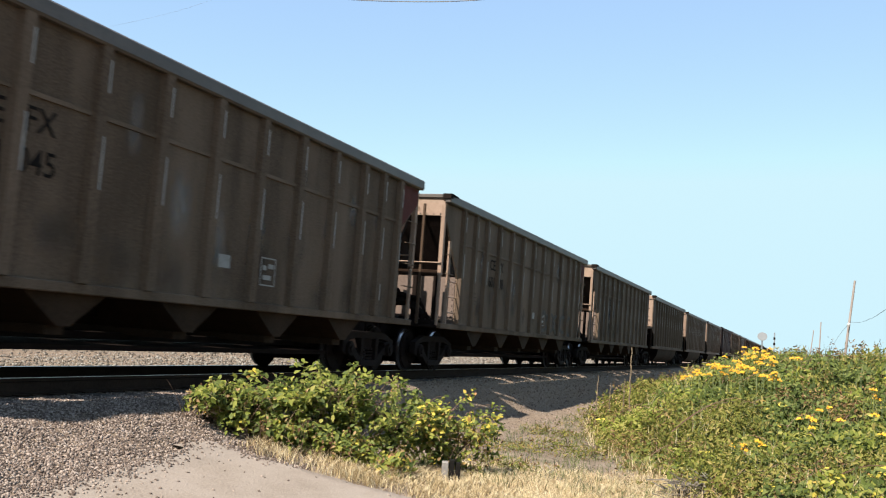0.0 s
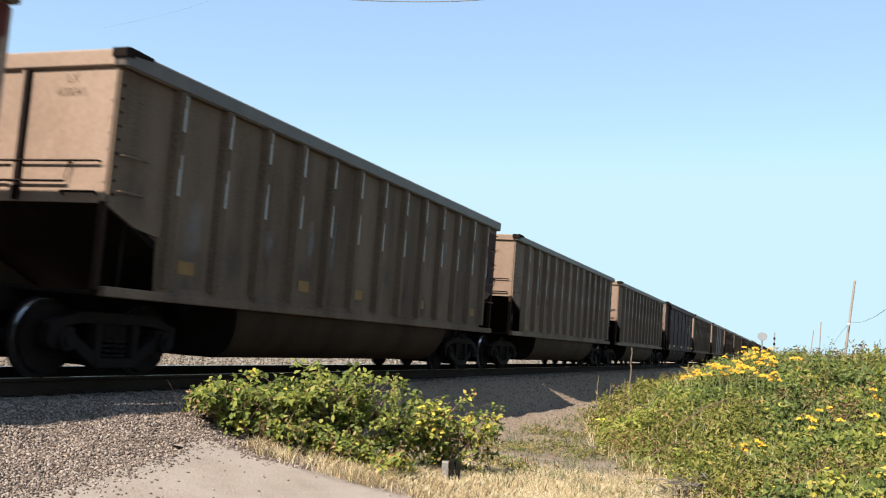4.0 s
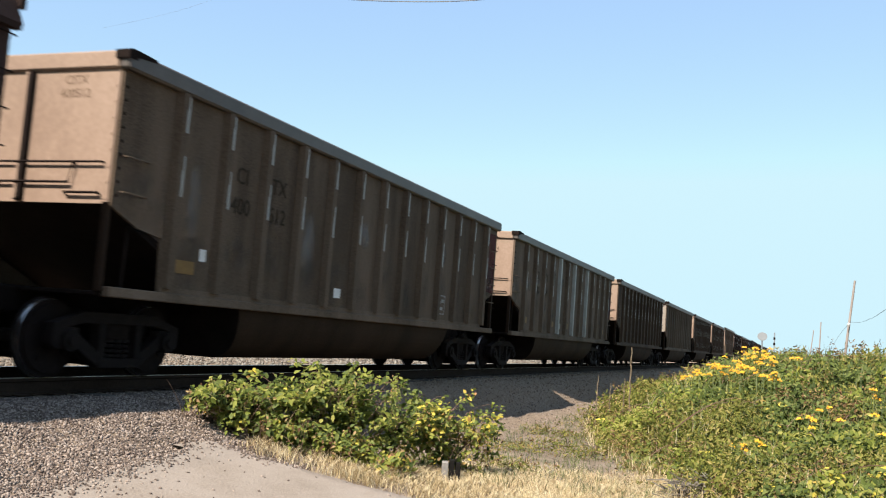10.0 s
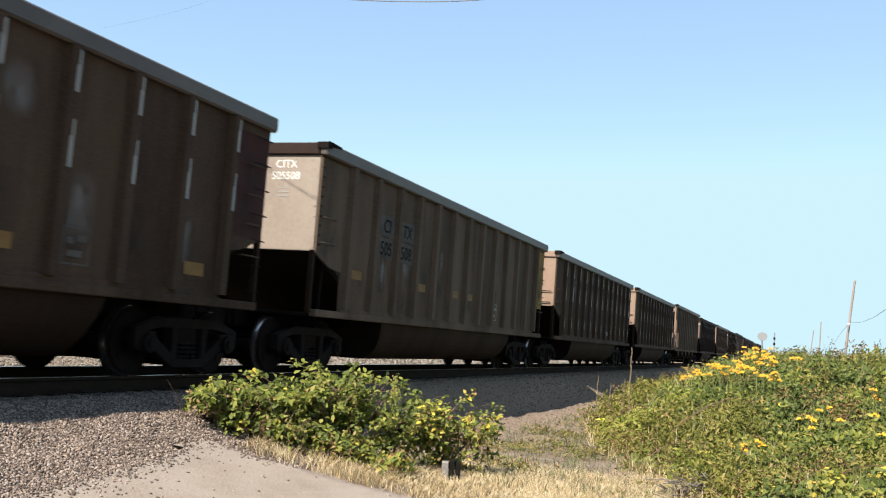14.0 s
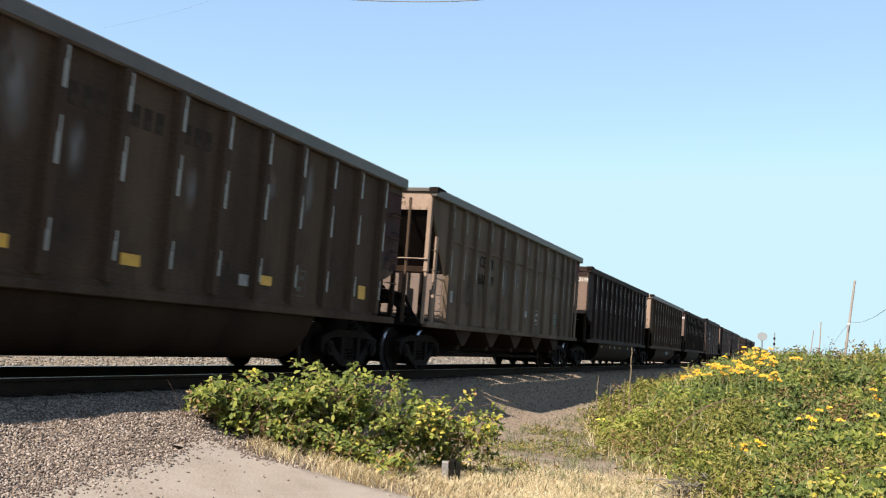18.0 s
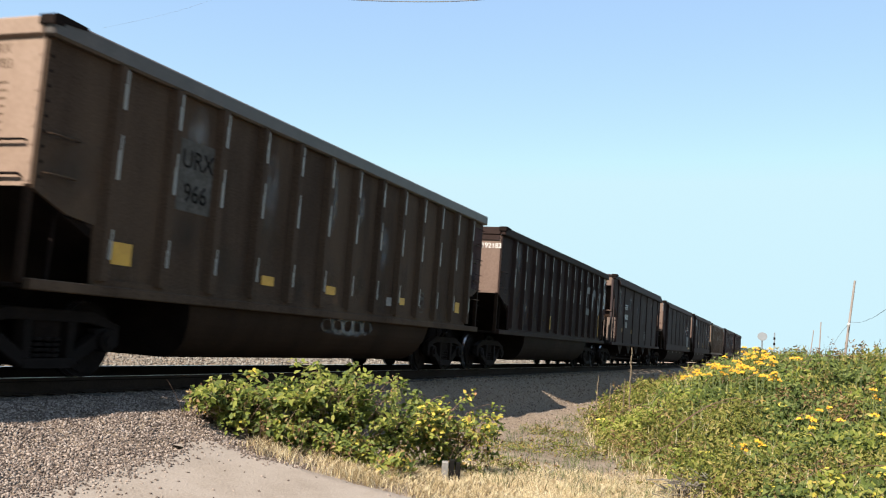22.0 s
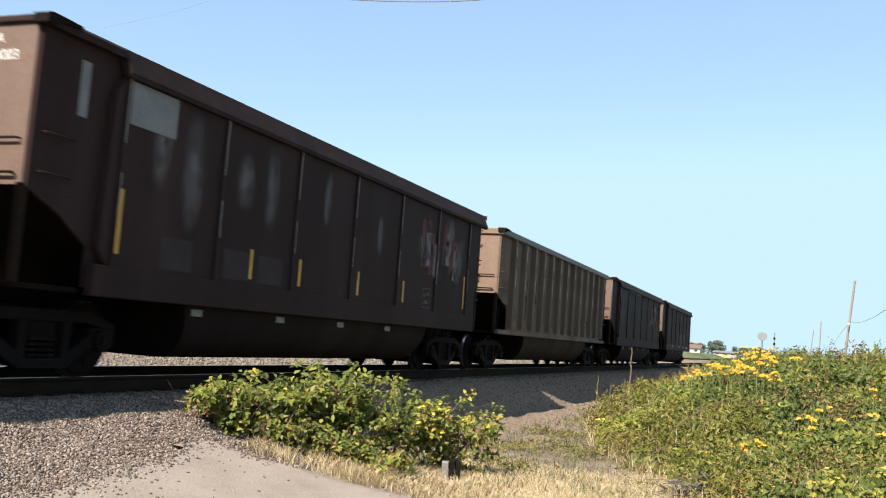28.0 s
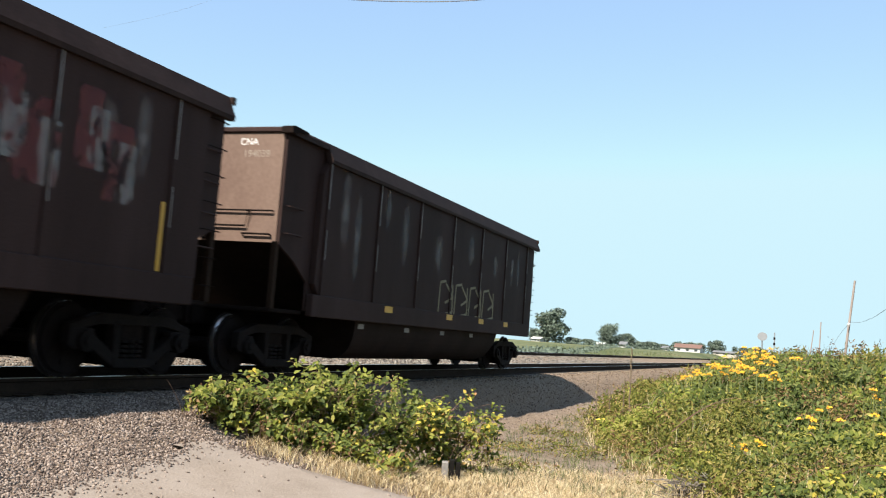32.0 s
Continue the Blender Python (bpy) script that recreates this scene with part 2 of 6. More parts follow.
def rubbed(name, colour, amount=0.75, ragged=7.0, hard=False):
    """Paint or bare metal that has half rubbed away: ragged, thinning towards its edge."""
    m = bpy.data.materials.new(name)
    m.use_nodes = True
    nd, ln = m.node_tree.nodes, m.node_tree.links
    b = nd["Principled BSDF"]
    b.inputs["Base Color"].default_value, b.inputs["Roughness"].default_value = (*colour, 1), 0.7
    tc = nd.new("ShaderNodeTexCoord")
    n = nd.new("ShaderNodeTexNoise")
    n.inputs["Scale"].default_value, n.inputs["Detail"].default_value, n.inputs["Roughness"].default_value = ragged, 8.0, 0.7
    shift = nd.new("ShaderNodeVectorMath")
    shift.operation = "MULTIPLY_ADD"
    shift.inputs[1].default_value = (1.0, 0.45, 1.0)
    ln.new(tc.outputs["Object"], shift.inputs[0])
    own = nd.new("ShaderNodeMath")
    own.operation = "MULTIPLY"
    own.inputs[1].default_value = 37.0
    ln.new(nd.new("ShaderNodeObjectInfo").outputs["Random"], own.inputs[0])
    ln.new(own.outputs[0], shift.inputs[2])
    ln.new(shift.outputs[0], n.inputs["Vector"])
    off = nd.new("ShaderNodeVectorMath")
    off.operation = "SUBTRACT"
    off.inputs[1].default_value = (0.5, 0.5, 0.5)
    ln.new(tc.outputs["Generated"], off.inputs[0])
    flat_ = nd.new("ShaderNodeVectorMath")
    flat_.operation = "MULTIPLY"
    flat_.inputs[1].default_value = (1.0, 1.0, 0.0)
    ln.new(off.outputs[0], flat_.inputs[0])
    length = nd.new("ShaderNodeVectorMath")
    length.operation = "LENGTH"
    ln.new(flat_.outputs[0], length.inputs[0])
    edge = nd.new("ShaderNodeMapRange")
    edge.inputs["From Min"].default_value, edge.inputs["From Max"].default_value = (0.72, 0.60) if hard else (0.52, 0.10)
    ln.new(length.outputs["Value"], edge.inputs["Value"])
    thin = nd.new("ShaderNodeMapRange")
    thin.inputs["From Min"].default_value, thin.inputs["From Max"].default_value, thin.inputs["To Max"].default_value = *((0.47, 0.50) if hard else (0.38, 0.66)), amount
    ln.new(n.outputs["Fac"], thin.inputs["Value"])
    fac = nd.new("ShaderNodeMath")
    fac.operation = "MULTIPLY"
    ln.new(edge.outputs[0], fac.inputs[0])
    ln.new(thin.outputs[0], fac.inputs[1])
    clear = nd.new("ShaderNodeBsdfTransparent")
    ms = nd.new("ShaderNodeMixShader")
    ln.new(fac.outputs[0], ms.inputs["Fac"])
    ln.new(clear.outputs[0], ms.inputs[1])
    ln.new(b.outputs[0], ms.inputs[2])
    ln.new(ms.outputs[0], nd["Material Output"].inputs["Surface"])
    return m


M["smudge"] = rubbed("rubbed_pale_streak", (0.22, 0.20, 0.19), 0.5, 9.0)
M["grime"] = rubbed("dark_grime_patch", (0.014, 0.011, 0.009), 0.20, 2.5)
M["rust_rub"] = rubbed("rubbed_red_paint", (0.11, 0.018, 0.018), 0.5, 4.0, hard=True)
M["flaked"] = rubbed("peeling_white_paint", (0.50, 0.48, 0.46), 1.0, 3.2, hard=True)
M["chalk"] = rubbed("flaking_white_paint", (0.24, 0.225, 0.215), 0.45, 6.0, hard=True)
M["spray"] = rubbed("faded_spray_paint", (0.26, 0.25, 0.24), 0.9, 12.0)


# ---- building helpers ----
def part(name, bm, mat, parent=None, label="", m=None, smooth=False):
    """Links a bmesh (or a mesh made before) as one mesh object, under a thing or a part."""
    if isinstance(bm, bmesh.types.BMesh):
        me = bpy.data.meshes.new(name)
        bm.to_mesh(me)
        bm.free()
        for x in (mat if isinstance(mat, (list, tuple)) else (mat,)):
            me.materials.append(M[x])
        if smooth:
            me.shade_smooth()
    else:
        me = bm
    ob = new(name, me)
    if parent is not None:
        ob.parent = parent
    if m is not None:
        ob.matrix_basis = m
    if label:
        tagged(ob, label)
    return ob


def root(name, m, label, category, group="", kind=""):
    ob = new(name)
    ob.empty_display_size = 0.3
    ob.matrix_basis = m
    return tagged(ob, label, category, group, kind)


def box(bm, x0, x1, y0, y1, z0, z1, bev=0.0, mi=0):
    v = [bm.verts.new((x, y, z)) for x in (x0, x1) for y in (y0, y1) for z in (z0, z1)]
    quads = ((0, 1, 3, 2), (4, 6, 7, 5), (0, 4, 5, 1), (2, 3, 7, 6), (0, 2, 6, 4), (1, 5, 7, 3))
    fs = [bm.faces.new([v[i] for i in q]) for q in quads]
    for f in fs:
        f.material_index = mi
    if bev:
        bmesh.ops.bevel(bm, geom=list({e for f in fs for e in f.edges}), offset=bev, segments=1, affect="EDGES")
    return fs


def prism(bm, outline, axis, a, b, mi=0):
    """Extrudes an outline (two coordinates each) along an axis, from a to b."""
    def at(p, s):
        return {"x": (s, p[0], p[1]), "y": (p[0], s, p[1]), "z": (p[0], p[1], s)}[axis]
    lo = [bm.verts.new(at(p, a)) for p in outline]
    hi = [bm.verts.new(at(p, b)) for p in outline]
    n = len(outline)
    fs = [bm.faces.new(lo), bm.faces.new(hi[::-1])]
    fs += [bm.faces.new((lo[i], hi[i], hi[(i + 1) % n], lo[(i + 1) % n])) for i in range(n)]
    for f in fs:
        f.material_index = mi
    bmesh.ops.recalc_face_normals(bm, faces=fs)
    return fs


def tube(bm, pts, r, n=6, r_end=None, mi=0):
    """A round bar along a line of points."""
    pts = [Vector(q) for q in pts]
    rings = []
    for i, q in enumerate(pts):
        d = (pts[min(i + 1, len(pts) - 1)] - pts[max(i - 1, 0)]).normalized()
        side = d.orthogonal().normalized()
        up = d.cross(side)
        rr = r if r_end is None else r + (r_end - r) * i / (len(pts) - 1)
        rings.append([bm.verts.new(q + rr * (math.cos(2 * math.pi * k / n) * side + math.sin(2 * math.pi * k / n) * up)) for k in range(n)])
    for a, b in zip(rings, rings[1:]):
        for k in range(n):
            bm.faces.new((a[k], a[(k + 1) % n], b[(k + 1) % n], b[k])).material_index = mi
    bm.faces.new(rings[0][::-1]).material_index = mi
    bm.faces.new(rings[-1]).material_index = mi


def disc(bm, c, r, w, axis="y", n=20, mi=0):
    """A thick disc centred at c."""
    out = [(r * math.cos(2 * math.pi * k / n), r * math.sin(2 * math.pi * k / n)) for k in range(n)]
    fs = prism(bm, out, axis, -w / 2, w / 2, mi)
    bmesh.ops.translate(bm, verts=list({v for f in fs for v in f.verts}), vec=c)


def mesh_of(name, verts, faces, mat):
    """A mesh straight from arrays: verts (n, 3), faces (m, k)."""
    me = bpy.data.meshes.new(name)
    verts, faces = np.asarray(verts, dtype=np.float32), np.asarray(faces, dtype=np.int32)
    m, k = faces.shape
    me.vertices.add(len(verts))
    me.vertices.foreach_set("co", verts.ravel())
    me.loops.add(m * k)
    me.loops.foreach_set("vertex_index", faces.ravel())
    me.polygons.add(m)
    me.polygons.foreach_set("loop_start", np.arange(0, m * k, k, dtype=np.int32))
    me.update(calc_edges=True)
    me.materials.append(M[mat])
    return me


MESHES = {}


def shared(key, build):
    """Builds a mesh the first time its key is asked for, and returns the same one after that."""
    if key not in MESHES:
        bm = bmesh.new()
        mats = build(bm)
        me = bpy.data.meshes.new(str(key[0]))
        bm.to_mesh(me)
        bm.free()
        for x in (mats if isinstance(mats, (list, tuple)) else (mats,)):
            me.materials.append(M[x])
        MESHES[key] = me
    return MESHES[key]


def lettering(name, text, mat, size, m, parent, label=""):
    """Painted writing: x of m along the line, y up, z off the surface."""
    key = ("text", text, mat, size)
    if key not in MESHES:
        cu = bpy.data.curves.new("text", "FONT")
        cu.body, cu.size, cu.extrude, cu.align_x = text, size, 0.001, "CENTER"
        cu.offset = size * 0.004
        ob = bpy.data.objects.new("text", cu)
        scene.collection.objects.link(ob)
        me = bpy.data.meshes.new_from_object(ob)
        bpy.data.objects.remove(ob)
        me.materials.clear()
        me.materials.append(M[mat])
        MESHES[key] = me
    ob = part(name, MESHES[key], mat, parent, label)
    ob.matrix_basis = m
    return ob


# ---- ground ----
def ease(a, b, v):
    t = np.clip((v - a) / (b - a), 0, 1)
    return t * t * (3 - 2 * t)


def ground_z(x, y):
    """Height of the ground over the rail tops' level."""
    x, y = np.asarray(x, dtype=float), np.asarray(y, dtype=float)
    left = np.interp(y, (-8, 2.0, 3.5, 5.0, 6.2, 7.0, 7.6), (-0.85, -0.82, -0.76, -0.54, -0.18, -0.155, -0.19))
    right = np.interp(y, (-8, 4.6, 5.7, 6.2, 6.8, 7.25, 7.6), (-0.92, -0.95, -0.95, -0.86, -0.42, -0.22, -0.20))
    near = left + (right - left) * ease(9.0, 13.0, x)
    far = np.interp(y, (7.6, 14.6, 15.6, 20.0, 21.5, 24.0, 60, 400), (-0.20, -0.22, -0.06, -0.06, -0.5, -1.0, -1.2, -1.2))
    far = far + 2.8 * ease(120, 380, x) * ease(22, 32, y)
    return np.where(y < 7.6, near, far)
def ground_bump(x, y):
    """Small unevenness of the trodden ground."""
    n = np.vectorize(lambda a, b: noise.noise((a * 0.9, b * 0.9, 0.0)) + 0.5 * noise.noise((a * 2.7, b * 2.7, 5.0)))(x, y)
    near = np.exp(-np.maximum(np.abs(x - 20) - 30, 0) / 10) * np.exp(-np.maximum(np.abs(y - 8) - 16, 0) / 6)
    return 0.035 * n * near * (1 - ease(7.0, 7.6, y) * (1 - ease(10.4, 11.0, y)))


def ground_material():
    """Ballast grit near the line, bare dirt and dead grass beside it, meadow beyond."""
    m = bpy.data.materials.new("trackside_ground")
    m.use_nodes = True
    nd, ln = m.node_tree.nodes, m.node_tree.links
    b = nd["Principled BSDF"]
    b.inputs["Roughness"].default_value = 0.95
    b.inputs["Specular IOR Level"].default_value = 0.2
    co = nd.new("ShaderNodeTexCoord").outputs["Object"]
    sep = nd.new("ShaderNodeSeparateXYZ")
    ln.new(co, sep.inputs[0])

    def noise_tex(scale, detail=5.0):
        n = nd.new("ShaderNodeTexNoise")
        n.inputs["Scale"].default_value, n.inputs["Detail"].default_value = scale, detail
        ln.new(co, n.inputs["Vector"])
        return n.outputs["Fac"]

    def ramp(fac, stops):
        r = nd.new("ShaderNodeValToRGB")
        el = r.color_ramp.elements
        el[0].position, el[0].color = stops[0][0], (*stops[0][1], 1)
        el[1].position, el[1].color = stops[-1][0], (*stops[-1][1], 1)
        for q, c in stops[1:-1]:
            el.new(q).color = (*c, 1)
        ln.new(fac, r.inputs["Fac"])
        return r.outputs["Color"]

    def span(value, a, b_, wobble=0.0):
        r = nd.new("ShaderNodeMapRange")
        r.interpolation_type = "SMOOTHSTEP"
        r.inputs["From Min"].default_value, r.inputs["From Max"].default_value = a, b_
        if wobble:
            add = nd.new("ShaderNodeMath")
            add.operation = "MULTIPLY_ADD"
            add.inputs[1].default_value = wobble
            ln.new(noise_tex(1.3), add.inputs[0])
            ln.new(value, add.inputs[2])
            value = add.outputs[0]
        ln.new(value, r.inputs["Value"])
        return r.outputs["Result"]

    def mixed(fac, a, c):
        x = nd.new("ShaderNodeMix")
        x.data_type = "RGBA"
        ln.new(fac, x.inputs[0])
        ln.new(a, x.inputs[6])
        ln.new(c, x.inputs[7])
        return x.outputs[2]

    cell = nd.new("ShaderNodeTexVoronoi")
    cell.inputs["Scale"].default_value = 38.0
    ln.new(co, cell.inputs["Vector"])
    bw = nd.new("ShaderNodeSeparateColor")
    ln.new(cell.outputs["Color"], bw.inputs[0])
    grit = ramp(bw.outputs[0], ((0.0, (0.115, 0.082, 0.058)), (0.5, (0.180, 0.132, 0.095)), (1.0, (0.245, 0.185, 0.136))))
    dirt = ramp(noise_tex(2.2, 8), ((0.3, (0.120, 0.088, 0.064)), (0.5, (0.185, 0.140, 0.104)), (0.7, (0.255, 0.200, 0.152))))
    meadow = ramp(noise_tex(0.05, 8), ((0.3, (0.060, 0.075, 0.032)), (0.5, (0.092, 0.102, 0.046)), (0.7, (0.150, 0.142, 0.072))))
    col = mixed(span(sep.outputs["Y"], 4.6, 5.6, 1.0), dirt, grit)
    col = mixed(span(sep.outputs["Y"], 22.0, 25.0, 1.0), col, meadow)
    ln.new(col, b.inputs["Base Color"])
    bp = nd.new("ShaderNodeBump")
    bp.inputs["Strength"].default_value, bp.inputs["Distance"].default_value = 0.6, 0.03
    ln.new(cell.outputs["Distance"], bp.inputs["Height"])
    ln.new(bp.outputs["Normal"], b.inputs["Normal"])
    return m


M["ground"] = ground_material()


def spread(near, far, lo, hi, step):
    """Coordinates that are dense between lo and hi and grow wider out to near and far."""
    mid = list(np.arange(lo, hi + step / 2, step))
    s, v = step, hi
    while v < far:
        s *= 1.35
        v += s
        mid.append(min(v, far))
    s, v = step, lo
    while v > near:
        s *= 1.35
        v -= s
        mid.insert(0, max(v, near))
    return np.array(mid)


def build_ground():
    xs, ys = spread(-3500, 3500, -6, 45, 0.25), spread(-3500, 3500, -4, 25, 0.2)
    gx, gy = np.meshgrid(xs, ys, indexing="ij")
    gz = ground_z(gx, gy) + ground_bump(gx, gy)
    nx, ny = len(xs), len(ys)
    idx = np.arange(nx * ny).reshape(nx, ny)
    faces = np.stack([idx[:-1, :-1], idx[1:, :-1], idx[1:, 1:], idx[:-1, 1:]], -1).reshape(-1, 4)
    me = mesh_of("ground", np.stack([gx, gy, gz], -1).reshape(-1, 3), faces, "ground")
    me.shade_smooth()
    tagged(new("ground", me), "gravelly trackside dirt running out into meadow", "ground", kind="structure")


build_ground()


def rail_outline(h):
    half = ((0.036, 0.0), (0.036, -0.035), (0.010, -0.048), (0.009, -0.155), (0.070, -0.172), (0.070, -0.186))
    return [(y, z + h) for y, z in half] + [(-y, z + h) for y, z in half[::-1]]


def track(yc, h, label):
    """One track: sleepers, two rails with polished heads."""
    t = root("railway_track", pose(0, yc, h), label, "track", kind="structure")
    for side in (-0.7525, 0.7525):
        bm = bmesh.new()
        prism(bm, rail_outline(0.0), "x", -420, 700)
        box(bm, -420, 700, -0.033, 0.033, -0.004, 0.002, mi=1)
        part("rail", bm, ("rail_side", "rail_head"), t, m=pose(0, side, 0))
    me = shared(("sleeper",), lambda bm: (box(bm, -0.11, 0.11, -1.3, 1.3, -0.35, -0.186, bev=0.012), "sleeper")[1])
    plate = shared(("tie_plate",), lambda bm: (box(bm, -0.10, 0.10, -0.18, 0.18, -0.184, -0.168, bev=0.004), "rail_side")[1])
    for i in range(90):
        x = 2.0 + 0.52 * i
        s = part("sleeper", me, None, t, m=pose(x, 0, RNG.uniform(-0.012, 0.006), 0, 0, RNG.uniform(-1.5, 1.5)))
        if i < 40:
            for side in (-0.7525, 0.7525):
                part("tie_plate", plate, None, s, m=pose(0, side, 0))


track(YC, 0.0, "main line with polished rails on grey stone ballast")
track(17.7, 0.12, "second track beyond the train with rusty rails")


# ---- the train ----
CAR = 16.2          # from coupler to coupler
A, B = 0.84, CAR - 0.84     # body ends


def handrail(bm, pts, r=0.014):
    tube(bm, pts, r, n=5)


def bogie(car, x, mirror):
    """Two-axle bogie: bolster, cast side frames with springs, wheelsets."""
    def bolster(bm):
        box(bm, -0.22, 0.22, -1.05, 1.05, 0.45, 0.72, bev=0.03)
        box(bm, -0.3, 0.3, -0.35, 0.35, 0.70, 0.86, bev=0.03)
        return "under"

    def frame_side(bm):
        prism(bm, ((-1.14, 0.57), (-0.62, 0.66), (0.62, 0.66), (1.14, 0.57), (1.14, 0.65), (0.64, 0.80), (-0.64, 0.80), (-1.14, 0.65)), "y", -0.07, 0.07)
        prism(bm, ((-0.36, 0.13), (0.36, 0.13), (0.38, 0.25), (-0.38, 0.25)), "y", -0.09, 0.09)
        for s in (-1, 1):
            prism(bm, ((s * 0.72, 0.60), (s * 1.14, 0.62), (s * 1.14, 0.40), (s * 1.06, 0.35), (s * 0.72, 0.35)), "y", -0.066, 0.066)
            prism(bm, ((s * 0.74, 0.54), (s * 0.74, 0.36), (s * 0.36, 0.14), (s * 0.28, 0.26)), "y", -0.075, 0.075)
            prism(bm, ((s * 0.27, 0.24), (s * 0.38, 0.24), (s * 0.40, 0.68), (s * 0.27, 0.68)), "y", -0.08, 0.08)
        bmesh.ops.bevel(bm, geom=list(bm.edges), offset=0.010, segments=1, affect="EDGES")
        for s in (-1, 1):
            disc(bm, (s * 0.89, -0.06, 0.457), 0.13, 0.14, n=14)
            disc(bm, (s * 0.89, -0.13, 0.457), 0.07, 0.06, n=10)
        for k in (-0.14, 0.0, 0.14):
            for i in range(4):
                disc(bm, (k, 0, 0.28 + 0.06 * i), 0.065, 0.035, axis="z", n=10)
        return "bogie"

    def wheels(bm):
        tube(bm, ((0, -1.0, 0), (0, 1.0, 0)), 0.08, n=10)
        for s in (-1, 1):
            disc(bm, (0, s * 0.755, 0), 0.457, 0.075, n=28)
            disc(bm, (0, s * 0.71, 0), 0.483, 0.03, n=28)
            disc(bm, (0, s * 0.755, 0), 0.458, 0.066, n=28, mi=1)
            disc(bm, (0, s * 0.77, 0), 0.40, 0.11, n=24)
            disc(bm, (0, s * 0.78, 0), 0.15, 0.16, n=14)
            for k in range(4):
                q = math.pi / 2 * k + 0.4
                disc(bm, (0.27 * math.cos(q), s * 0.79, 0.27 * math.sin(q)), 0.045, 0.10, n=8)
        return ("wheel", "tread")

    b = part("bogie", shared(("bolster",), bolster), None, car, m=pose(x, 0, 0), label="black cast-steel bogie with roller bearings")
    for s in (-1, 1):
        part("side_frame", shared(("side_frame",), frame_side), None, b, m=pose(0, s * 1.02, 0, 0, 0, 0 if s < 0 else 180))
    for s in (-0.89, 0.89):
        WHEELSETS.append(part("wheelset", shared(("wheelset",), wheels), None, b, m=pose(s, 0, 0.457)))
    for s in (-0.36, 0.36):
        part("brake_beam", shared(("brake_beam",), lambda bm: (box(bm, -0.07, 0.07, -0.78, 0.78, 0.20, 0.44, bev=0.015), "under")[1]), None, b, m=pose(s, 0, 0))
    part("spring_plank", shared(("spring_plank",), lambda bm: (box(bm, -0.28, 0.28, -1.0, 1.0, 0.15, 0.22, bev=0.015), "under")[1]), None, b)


WHEELSETS = []
CARS = []


def coupler(car, x, s):
    def build(bm):
        box(bm, 0.0, 0.75, -0.12, 0.12, 0.76, 0.98, bev=0.02)
        prism(bm, ((-0.02, -0.16), (0.28, -0.16), (0.30, 0.14), (0.10, 0.18), (-0.06, 0.08)), "z", 0.70, 1.02)
        box(bm, 0.55, 1.5, -0.28, 0.28, 0.72, 1.05, bev=0.03)
        return "under"

    def hose(bm):
        tube(bm, [(0.5, 0.35, 0.72), (0.34, 0.36, 0.52), (0.12, 0.34, 0.40), (-0.02, 0.30, 0.42)], 0.024, n=6)
        return "under"
    m = pose(x, 0, 0, 0, 0, 0 if s > 0 else 180)
    part("coupler", shared(("coupler",), build), None, car, m=m)
    part("air_hose", shared(("air_hose",), hose), None, car, m=m)


def common(car):
    """Running gear that every car has."""
    bogie(car, 1.75, 1)
    bogie(car, CAR - 1.75, -1)
    coupler(car, 0.02, 1)
    coupler(car, CAR - 0.02, -1)

    def sill(bm):
        box(bm, 0.5, CAR - 0.5, -0.20, 0.20, 0.74, 1.04, bev=0.01)
        return "under"
    part("centre_sill", shared(("centre_sill",), sill), None, car)


def rib_mesh(w, d, z0, z1, mat, worn):
    """A hat-section side post, proud by d, with bare worn stretches on its face."""
    def build(bm):
        prism(bm, ((-w / 2, 0.0), (-w / 2 + 0.025, -d), (w / 2 - 0.025, -d), (w / 2, 0.0)), "z", z0, z1)
        if worn:
            for a, b in ((0.80, 0.985), (0.47, 0.68), (0.10, 0.24))[:worn]:
                h = z1 - z0
                m_ = z0 + (0.35 * a + 0.65 * b) * h
                box(bm, w / 2 - 0.082, w / 2 - 0.030, -d - 0.003, -d + 0.001, z0 + a * h, m_, mi=1)
                box(bm, w / 2 - 0.060, w / 2 - 0.030, -d - 0.003, -d + 0.001, m_ + 0.002, z0 + b * h, mi=1)
        return (mat, "worn")
    return shared(("rib", w, d, z0, z1, mat, worn), build)


def rungs(car, mat):
    """Grab irons at the corners of the body."""
    me = shared(("grab_iron", mat), lambda bm: (tube(bm, ((-0.22, 0.0, 0), (-0.22, -0.06, 0), (0.22, -0.06, 0), (0.22, 0.0, 0)), 0.012, n=5), mat)[1])
    for x in (A + 0.32, B - 0.32):
        for s in (-1, 1):
            for z in ((2.2, 2.62) if x < 8 else (1.75, 2.2, 2.62, 3.05)):
                part("grab_iron", me, None, car, m=pose(x, s * 1.5, z, 0, 0, 0 if s < 0 else 180))


def rear_rungs(car):
    """Ladder irons that stand out past the trailing corner."""
    me = shared(("ladder_iron",), lambda bm: (tube(bm, ((-0.36, 0.05, 0), (-0.36, -0.015, 0), (0.03, -0.015, 0), (0.03, 0.04, 0)), 0.007, n=5), "under")[1])
    for k in range(7):
        part("ladder_iron", me, None, car, m=pose(B, -1.53, 1.25 + 0.37 * k))


CHORD = {"tan": "chord_light", "grey_tan": "chord_light", "brown": "chord_light", "black": "chord_dark", "soot": "chord_dark"}


